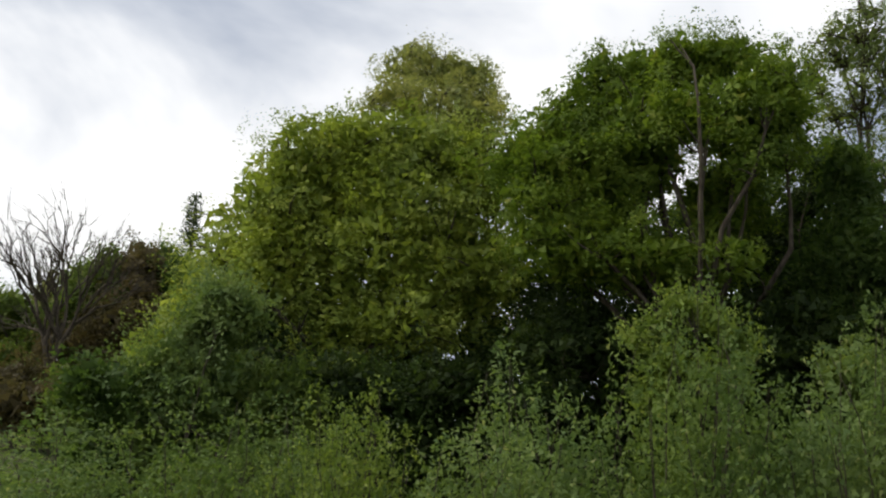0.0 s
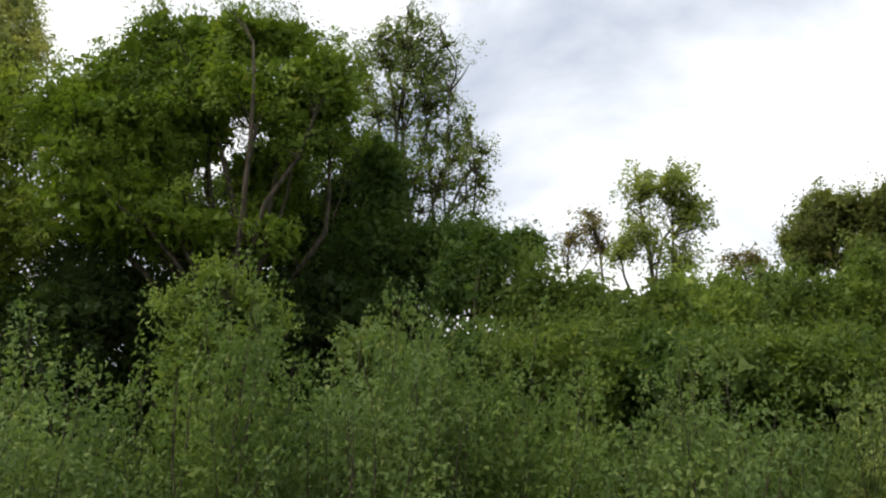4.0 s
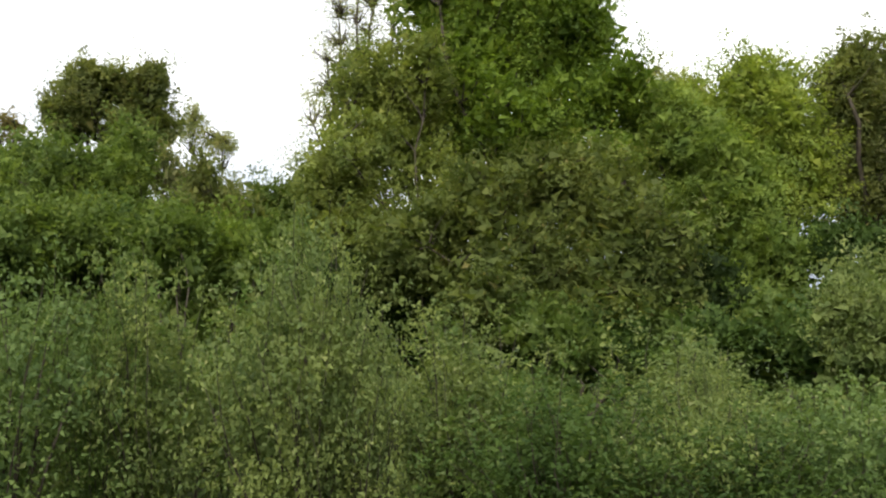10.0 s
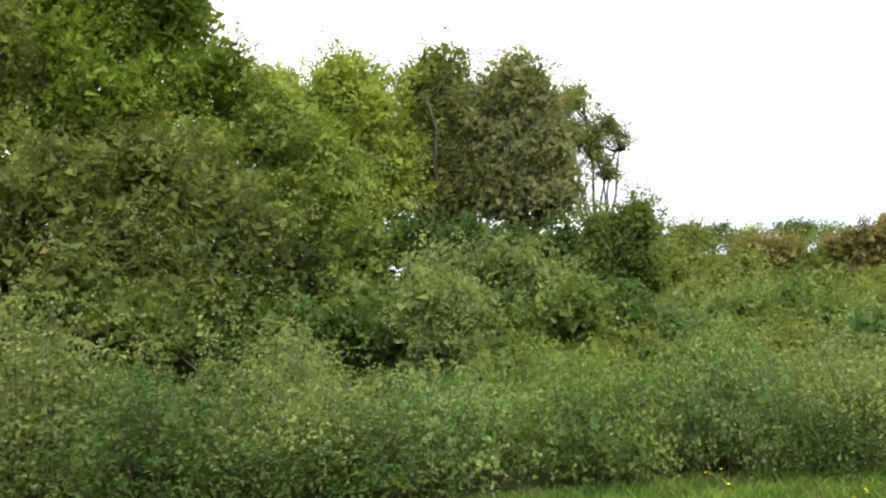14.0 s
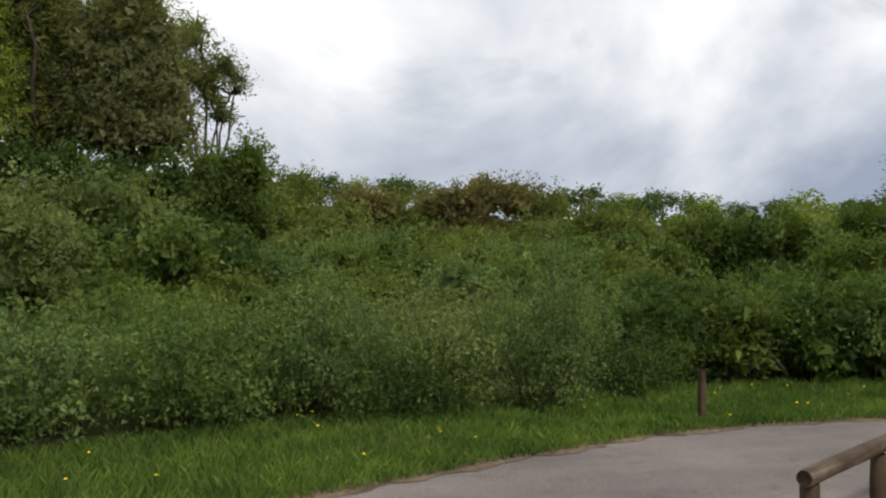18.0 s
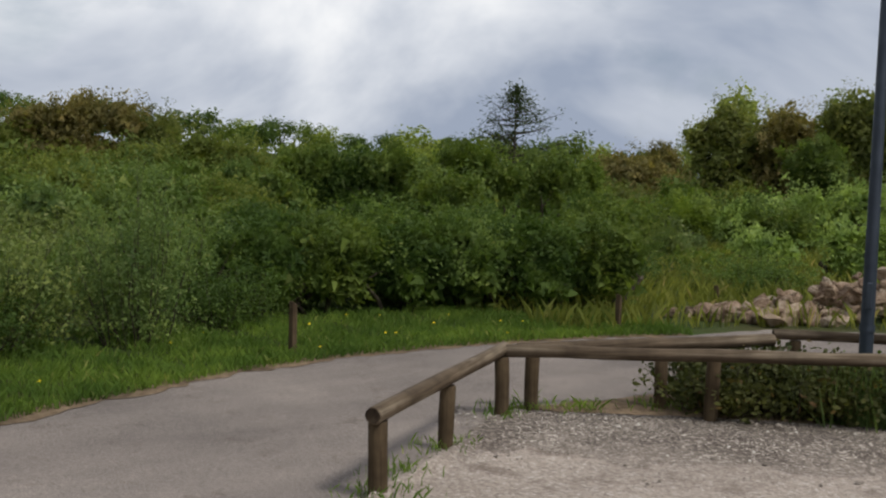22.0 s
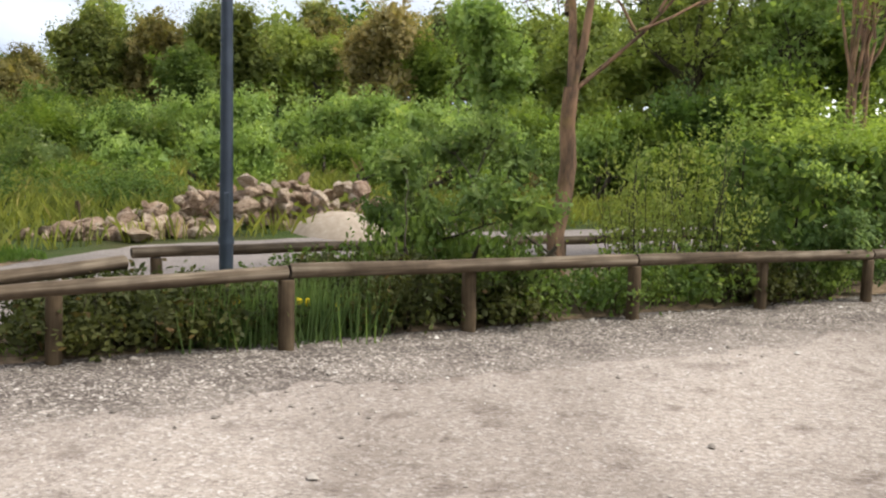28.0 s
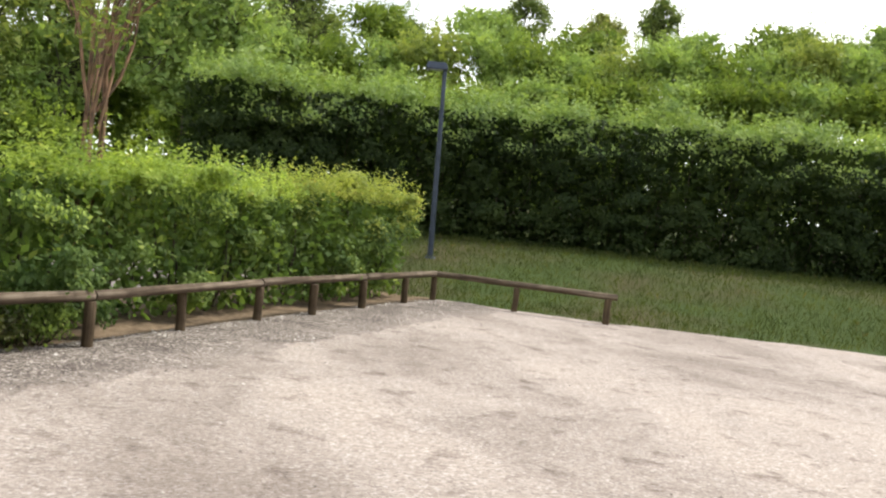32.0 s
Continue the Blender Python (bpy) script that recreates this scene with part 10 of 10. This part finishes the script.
open_tree("car_park_tree", 2.2, -9.65, 0.0, 1.9, [(-0.09, 1, 1), (0.13, 1, 1), (0.75, 0.75, 0.5)], 1.3, 0.07, 4, "yellow", 70, 0.07,
          "slender red-barked tree with sparse new leaves", 41, BARK_RED, spread=0.5, cloud=0.17, lean=(0.06, 0))
open_tree("multi_stem_tree", -0.45, -12.5, 0.0, 0.35, [(-0.03, 1, 1), (-0.01, 1, 1), (0.012, 1, 1), (0.035, 1, 0.9)], 2.9, 0.05, 5, "edge", 34, 0.065,
          "reddish multi-stemmed tree rising behind the hedge", 42, BARK_RED, spread=0.24, cloud=0.22, shrink=0.56)
open_tree("bare_tree", -21.9, 36.0, height_at(-21.9, 36.0), 2.6, [(-0.3, 1, 0.9), (-0.1, 1, 1), (0.08, 1, 1), (0.27, 1, 0.9), (0.0, 1, 0.8)], 2.2, 0.19, 6, "oak", 0, 0.1,
          "leafless tree with a broad fan of fine twigs", 47, BARK, spread=0.3, shrink=0.78, up=0.1)


def conifer(name, x, y, z, height, radius, tiers, n, label, seed, sparse=1.0, open_low=0.25, size=0.16):
    rng = np.random.default_rng(seed)
    root = thing(name, (x, y, z), label, "tree")
    w = Wood()
    w.tube([(0, 0, -0.2), (0, 0, height * 0.5), (0, 0, height + 0.1)], 0.16 * height / 8, 0.02, 7)
    part("trunk", w.mesh("trunk", BARK), root)
    w = Wood()
    lp = []
    for i in range(tiers):
        for b in range(rng.integers(3, 6)):
            t = min(1.0, max(0.0, (i + rng.uniform(-0.7, 0.7)) / (tiers - 1)))
            zz = height * (open_low + (1 - open_low) * t)
            a = rng.uniform(0, 2 * np.pi)
            ln = (radius * (1 - t) ** 0.75 + 0.1) * rng.uniform(0.45, 1.2)
            tip = np.array([math.cos(a) * ln, math.sin(a) * ln, zz + ln * rng.uniform(-0.1, 0.35)])
            w.tube([(0, 0, zz), tuple(np.array([0, 0, zz]) * 0.5 + tip * 0.5 + np.array([0, 0, -0.05])), tuple(tip)], 0.03, 0.008, 4)
            m = max(4, int(n / tiers / 4.0))
            f = rng.uniform(0.15, 1.08, (m, 1))
            lp.append(np.array([0, 0, zz]) * (1 - f) + tip * f + rng.normal(0, 0.14 * sparse, (m, 3)) * np.array([1, 1, 0.9]))
    part("branchwork", w.mesh("branchwork", BARK), root)
    lp = np.concatenate(lp)
    part("needle_foliage", leaves_at("needle_foliage", lp, np.tile([0, 0, 1.0], (len(lp), 1)), size, LEAF["conifer"], rng, 0.35), root)
    return root


conifer("spruce_tree", -25.2, 54.6, height_at(-25.2, 54.6), 18.96 - height_at(-25.2, 54.6), 1.9, 34, 5200, "dark pointed spruce above the slope", 51, 1.6, size=0.24)
conifer("pine_tree", 28.0, -24.4, height_at(28, -24.4), 5.35 - height_at(28, -24.4), 3.1, 12, 3600, "lone open pine standing above the scrub", 52, 1.3, 0.3, 0.16)

# ---- planting between the fences ----
shrub_kind("berry", 1.6, 0.9, 4600, 0.044, "scrub", 11, near=True, shoots=16, spread=0.1, bare=0.3)
shrub_kind("bramble", 0.6, 0.6, 2600, 0.055, "bramble", 12, near=True, shoots=30, spread=0.1)
shrub_kind("sparse", 1.5, 0.5, 1000, 0.045, "edge", 13, near=True, shoots=14, spread=0.1, bare=0.35)
shrub_kind("cover", 0.45, 0.6, 2000, 0.045, "scrub2", 14, near=True, shoots=30, spread=0.1)
rng = random.Random(9)
for key, x, y, h, r, lab in (
        ("bramble", 2.55, -8.95, 0.6, 0.5, "loose dark-stemmed shrub behind the rail"), ("cover", 3.25, -8.75, 0.85, 0.6, "low green ground cover in the strip"), ("cover", 2.75, -8.7, 0.9, 0.6, "low green ground cover in the strip"),
        ("sparse", 1.7, -10.4, 1.5, 0.4, "thin upright shrub with few leaves"), ("sparse", 1.2, -10.7, 1.6, 0.4, "thin upright shrub with few leaves"), ("sparse", 1.45, -10.2, 1.4, 0.4, "thin upright shrub with few leaves"), ("sparse", 0.95, -10.5, 1.6, 0.5, "thin upright shrub with few leaves"), ("berry", 0.7, -10.75, 1.3, 0.45, "leafy shrub at the end of the hedge"),
        ("bramble", 4.75, -6.1, 0.5, 0.6, "low dark bramble under the rail"), ("bramble", 4.35, -6.5, 0.55, 0.6, "low dark bramble under the rail"), ("bramble", 4.0, -6.9, 0.5, 0.55, "low dark bramble under the rail"),
        ("bramble", 3.1, -7.8, 0.6, 0.6, "low dark bramble under the rail"), ("cover", 4.6, -7.2, 0.36, 0.6, "low green ground cover by the lamp"), ("cover", 2.3, -8.6, 0.5, 0.6, "low green ground cover in the strip"),
        ("cover", 1.7, -9.2, 0.5, 0.6, "low green ground cover in the strip"), ("bramble", 2.5, -8.3, 0.5, 0.6, "low dark bramble under the rail"), ("cover", 1.1, -9.9, 0.55, 0.65, "low green ground cover in the strip"),
        ("bramble", 0.5, -10.3, 0.55, 0.55, "low dark bramble under the rail"), ("cover", 0.0, -10.8, 0.5, 0.5, "low green ground cover in the strip"), ("bramble", 3.5, -7.6, 0.6, 0.5, "low dark bramble under the rail"),
        ("cover", 3.9, -8.4, 0.5, 0.7, "low green ground cover in the strip"), ("bramble", 3.6, -8.2, 0.5, 0.5, "loose dark-stemmed shrub behind the rail"), ("bramble", 5.0, -6.6, 0.45, 0.5, "low dark bramble under the rail")):
    shrub(key, x, y, h, r, lab, group="strip planting", turn=rng.uniform(0, 360), z=0.01)


tree('loose_shrub', 3.0, -8.8, [(-0.36, -0.13, 1.12, 0.27, 0.25), (-0.01, 0.52, 1.35, 0.32, 0.22), (0.38, 0.32, 1.42, 0.29, 0.22), (0.7, 0.38, 1.12, 0.29, 0.24), (-0.17, 0.11, 0.74, 0.35, 0.26), (0.35, -0.59, 0.91, 0.34, 0.26), (0.71, -0.8, 0.81, 0.23, 0.21), (-0.54, 0.34, 0.67, 0.24, 0.22)], 'scrub', 2300, 0.056, 'loose dark-stemmed shrub behind the rail', category='bush', seed=611, clump=0.16, flat=0.6, trunk=0.022, stems=6, core=0.08, twigs=0.5, group='strip planting', z=0.0)


# ---- grasses ----
def blades(name, pts, height, width, mat, label, category, seed, lean=0.35, vary=0.5):
    """Thin bent blades, one at each of pts."""
    rng = np.random.default_rng(seed)
    n = len(pts)
    a = rng.uniform(0, 2 * np.pi, n)
    side = np.stack([np.cos(a), np.sin(a), np.zeros(n)], 1)
    h = height * rng.uniform(1 - vary, 1 + vary, n)[:, None]
    tip = np.stack([rng.normal(0, lean, n), rng.normal(0, lean, n), np.ones(n)], 1) * h
    v = np.empty((n, 4, 3))
    v[:, 0] = pts - side * width / 2
    v[:, 1] = pts + side * width / 2
    v[:, 2] = pts + tip * np.array([0.4, 0.4, 0.62]) + side * width * 0.35
    v[:, 3] = pts + tip
    ob = new(name, fast_mesh(name, v.reshape(-1, 3), np.arange(4 * n).reshape(n, 4), mat))
    return tagged(ob, label, category, kind="stuff")


rng = np.random.default_rng(61)
line = np.array(VERGE[6:])
seg = np.linalg.norm(np.diff(line, axis=0), axis=1)
cum = np.concatenate([[0], np.cumsum(seg)])
s = rng.uniform(0, cum[-1], 46000)
i = np.clip(np.searchsorted(cum, s) - 1, 0, len(seg) - 1)
f = ((s - cum[i]) / seg[i])[:, None]
d = np.diff(line, axis=0)[i] / seg[i][:, None]
off = rng.uniform(0.0, 1.0, (len(s), 1)) ** 1.2 * 2.7 - 0.03
xy = line[i] * (1 - f) + line[i + 1] * f + np.stack([-d[:, 1], d[:, 0]], 1) * off
blades("verge_grass", np.c_[xy, np.zeros(len(xy))], 0.085, 0.008, LEAF["grass"], "lush spring grass along the road verge", "grass", 62)
pick = rng.random(len(xy)) < 0.0009
fl = xy[pick]
fv, ff = [], []
for x, y in fl:
    b = len(fv)
    zc = rng.uniform(0.06, 0.12)
    for j in range(6):
        a = j * math.pi / 3
        fv.append((x + 0.016 * math.cos(a), y + 0.016 * math.sin(a), zc))
    fv.append((x, y, zc + 0.012))
    for j in range(6):
        ff.append((b + j, b + (j + 1) % 6, b + 6))
tagged(new("dandelions", mesh_from("dandelions", fv, ff, FLOWER)), "small yellow dandelion flowers scattered in the grass", "flowers", kind="stuff")

# bank and meadow grass
bx, by = rng.uniform(-26, 1, 110000), rng.uniform(-26, -10, 110000)
dd = (bx + 6.2) * -0.50 + (by + 16.9) * -0.866
edge = np.interp(bx, [-26, -12.9, -8.5, -6.2], [-9.8, -13.7, -15.35, -17.0])
ok = (by < edge) & (dd < 9.5) & (bx < -5.4) | ((by < edge) & (bx < -8.4) & (dd < 9.5))
pts = np.stack([bx[ok], by[ok], [height_at(a, b) for a, b in zip(bx[ok], by[ok])]], 1)
blades("bank_grass", pts[:44000] + np.array([0, 0, 0.005]), 0.085, 0.011, LEAF["bankgrass"], "short mown grass on the bank above the car park", "grass", 63)
mx, my = rng.uniform(-3, 16, 40000), rng.uniform(-26, -8, 40000)
ok = (mx > np.interp(my, [-26, -19.6, -16, -13.3, -10.6, -9.3], [-6, -1.2, 2.8, 5.8, 7.7, 8.1])) & (np.hypot(mx, my) > 11.5) & (np.abs((mx - 8.6) * 0.887 - (my + 10.0) * 0.461) > 0.35)
pts = np.stack([mx[ok], my[ok], [height_at(a, b) for a, b in zip(mx[ok], my[ok])]], 1)
blades("meadow_grass", pts, 0.26, 0.022, LEAF["meadow"], "tall rough grass in the wet meadow", "grass", 64)
rx, ry = rng.uniform(5.0, 8.5, 1800), rng.uniform(-21.5, -20.0, 1800)
blades("reeds", np.stack([rx, ry, [height_at(a, b) for a, b in zip(rx, ry)]], 1), 0.42, 0.025, LEAF["brush"], "pale dry reeds at the back of the meadow", "reeds", 65)

for n, (x, y) in enumerate(((3.72, -6.85), (3.45, -7.1), (3.95, -6.65), (3.25, -7.35), (3.6, -7.2))):
    root = thing("iris_clump", (x, y, 0.01), "clump of tall sword-like leaves with yellow flowers", "plant", "iris clumps")
    m = 240
    r2 = np.random.default_rng(70 + n)
    p = np.c_[r2.normal(0, 0.13, (m, 2)), np.zeros(m)]
    a = r2.uniform(0, 2 * np.pi, m)
    side = np.stack([np.cos(a), np.sin(a), np.zeros(m)], 1) * 0.007
    tip = np.c_[p[:, :2] * 1.1 + r2.normal(0, 0.07, (m, 2)), r2.uniform(0.24, 0.5, m)]
    v = np.stack([p - side, p + side, p * 0.4 + tip * 0.6 + side, tip], 1)
    part("leaf_tuft", fast_mesh("leaf_tuft", v.reshape(-1, 3), np.arange(4 * m).reshape(m, 4), LEAF["iris"]), root)
    for b in range(2):
        bm = bmesh.new()
        bmesh.ops.create_icosphere(bm, subdivisions=1, radius=0.026)
        for vv in bm.verts:
            vv.co.z *= 1.4
            vv.co += Vector((r2.uniform(-0.006, 0.006), r2.uniform(-0.006, 0.006), 0))
        me = bpy.data.meshes.new("flower")
        bm.to_mesh(me)
        bm.free()
        me.materials.append(FLOWER)
        part("flower", me, root, "yellow iris flower").location = (r2.uniform(-0.18, 0.18), r2.uniform(-0.18, 0.18), r2.uniform(0.22, 0.34))

# weeds at the foot of the posts
wp = []
for x, y in [(4.33, -2.75), (4.9, -3.62), (5.45, -4.55), (5.5, -4.88), (5.03, -5.78), (5.25, -5.2), (4.6, -3.1)]:
    wp.append(np.c_[rng.normal(x, 0.1, (90, 1)), rng.normal(y, 0.12, (90, 1)), np.full((90, 1), 0.012)])
blades("weeds", np.concatenate(wp), 0.06, 0.008, LEAF["grass"], "small weeds sprouting at the fence posts", "weeds", 66, 0.5)

# ---- loose stones on the gravel ----
rng = np.random.default_rng(77)
fp, fq = np.array(FRONT[0]), np.array(FRONT[-1])
dirn = (fq - fp) / np.linalg.norm(fq - fp)
nrm = np.array([-0.72, 0.69])
k1 = 15000
u = rng.uniform(-0.4, 16.6, k1)
v = np.abs(rng.normal(0, 0.62, k1)) - 0.12
near = fp + dirn * u[:, None] + nrm * v[:, None]
k2 = 900
far_xy = np.c_[rng.uniform(-9, 4.5, k2), rng.uniform(-15, -1.5, k2)]
inside = ((far_xy - fp) @ nrm) > 0
xy = np.concatenate([near, far_xy[inside]])
m = len(xy)
octa = np.array([(1, 0, 0), (-1, 0, 0), (0, 1, 0), (0, -1, 0), (0, 0, 1), (0, 0, -1)], float)
size = rng.gamma(1.5, 0.0032, m)[:, None, None] + 0.0035
vv = octa[None] * rng.uniform(0.6, 1.3, (m, 6, 1)) * size * np.array([1, 1, 0.7])
an = rng.uniform(0, 2 * np.pi, m)
rot = np.zeros((m, 3, 3))
rot[:, 0, 0], rot[:, 0, 1], rot[:, 1, 0], rot[:, 1, 1], rot[:, 2, 2] = np.cos(an), -np.sin(an), np.sin(an), np.cos(an), 1
vv = np.einsum("nij,nkj->nki", rot, vv) + np.c_[xy, 0.014 + size[:, 0, 0] * 0.35 + 0.02 * np.exp(-((((xy - fp) @ nrm) - 0.5) / 0.26) ** 2)][:, None]
tri = np.array([(0, 2, 4), (2, 1, 4), (1, 3, 4), (3, 0, 4)])
faces = (tri[None] + 6 * np.arange(m)[:, None, None]).reshape(-1, 3)
tagged(new("loose_gravel", fast_mesh("loose_gravel", vv.reshape(-1, 3), faces, STONE)), "loose pale stones scattered over the gravel", "stones", kind="stuff")

# ---- far woods ----
rng = np.random.default_rng(91)
FAR = []
for j, leaf in enumerate(("dark", "mid", "spring", "dark")):
    lobes = [(rng.uniform(-1.2, 1.2), rng.uniform(-1.2, 1.2), rng.uniform(2.4, 4.6), rng.uniform(1.4, 2.2), rng.uniform(1.2, 1.9)) for _ in range(5)]
    cs, lp, ln = crown_points(broken(lobes, rng, 0.8), 0.7, 1050, rng, 0.7)
    kp = core_points(lobes, 200, rng, 0.85)
    lp, ln = np.concatenate([lp, kp]), np.concatenate([ln, unit(rng.normal(0, 1, kp.shape))])
    w = Wood()
    w.tube([(0, 0, -0.6), (0, 0, 1.5), (0, 0, 3.6)], 0.2, 0.08, 6)
    for lo in lobes:
        w.tube(bend((0, 0, 1.6), lo[:3], rng, 0.1, 4), 0.09, 0.03, 4)
    FAR.append((w.mesh("trunk", BARK), leaves_at("crown", lp, ln, 0.36, LEAF[leaf], rng, 0.65, toss=0.3)))
for j in range(34):
    az = 158 + 52 * (j + rng.uniform(0, 0.9)) / 34
    r = rng.uniform(62, 72)
    x, y = r * math.sin(radians(az)), r * math.cos(radians(az))
    root = thing("far_tree", (x, y, height_at(x, y) - 0.1), "tree in the wood that closes the meadow", "tree", "far woodland trees", rng.uniform(0, 360))
    sc = rng.uniform(0.95, 1.25)
    root.scale = (sc * 1.2, sc * 1.2, sc)
    part("trunk", FAR[j % 4][0], root)
    part("crown", FAR[(j * 3) % 4][1], root)
for j in range(260):
    az = -60 + 330 * (j + rng.uniform(0, 0.9)) / 260
    if (az < 80 or az > 160) and j % 3:
        continue
    r = rng.uniform(78, 112)
    x, y = r * math.sin(radians(az)), r * math.cos(radians(az))
    root = thing("far_tree", (x, y, height_at(x, y) - 0.1), "small distant tree on the skyline of the hill", "tree", "far woodland trees", rng.uniform(0, 360))
    tr, cr = FAR[j % 4]
    sc = rng.uniform(0.5, 0.7) * (1.6 if az < 60 else 1.0)
    root.scale = (sc * 1.3, sc * 1.3, sc)
    part("trunk", tr, root)
    part("crown", cr, root)
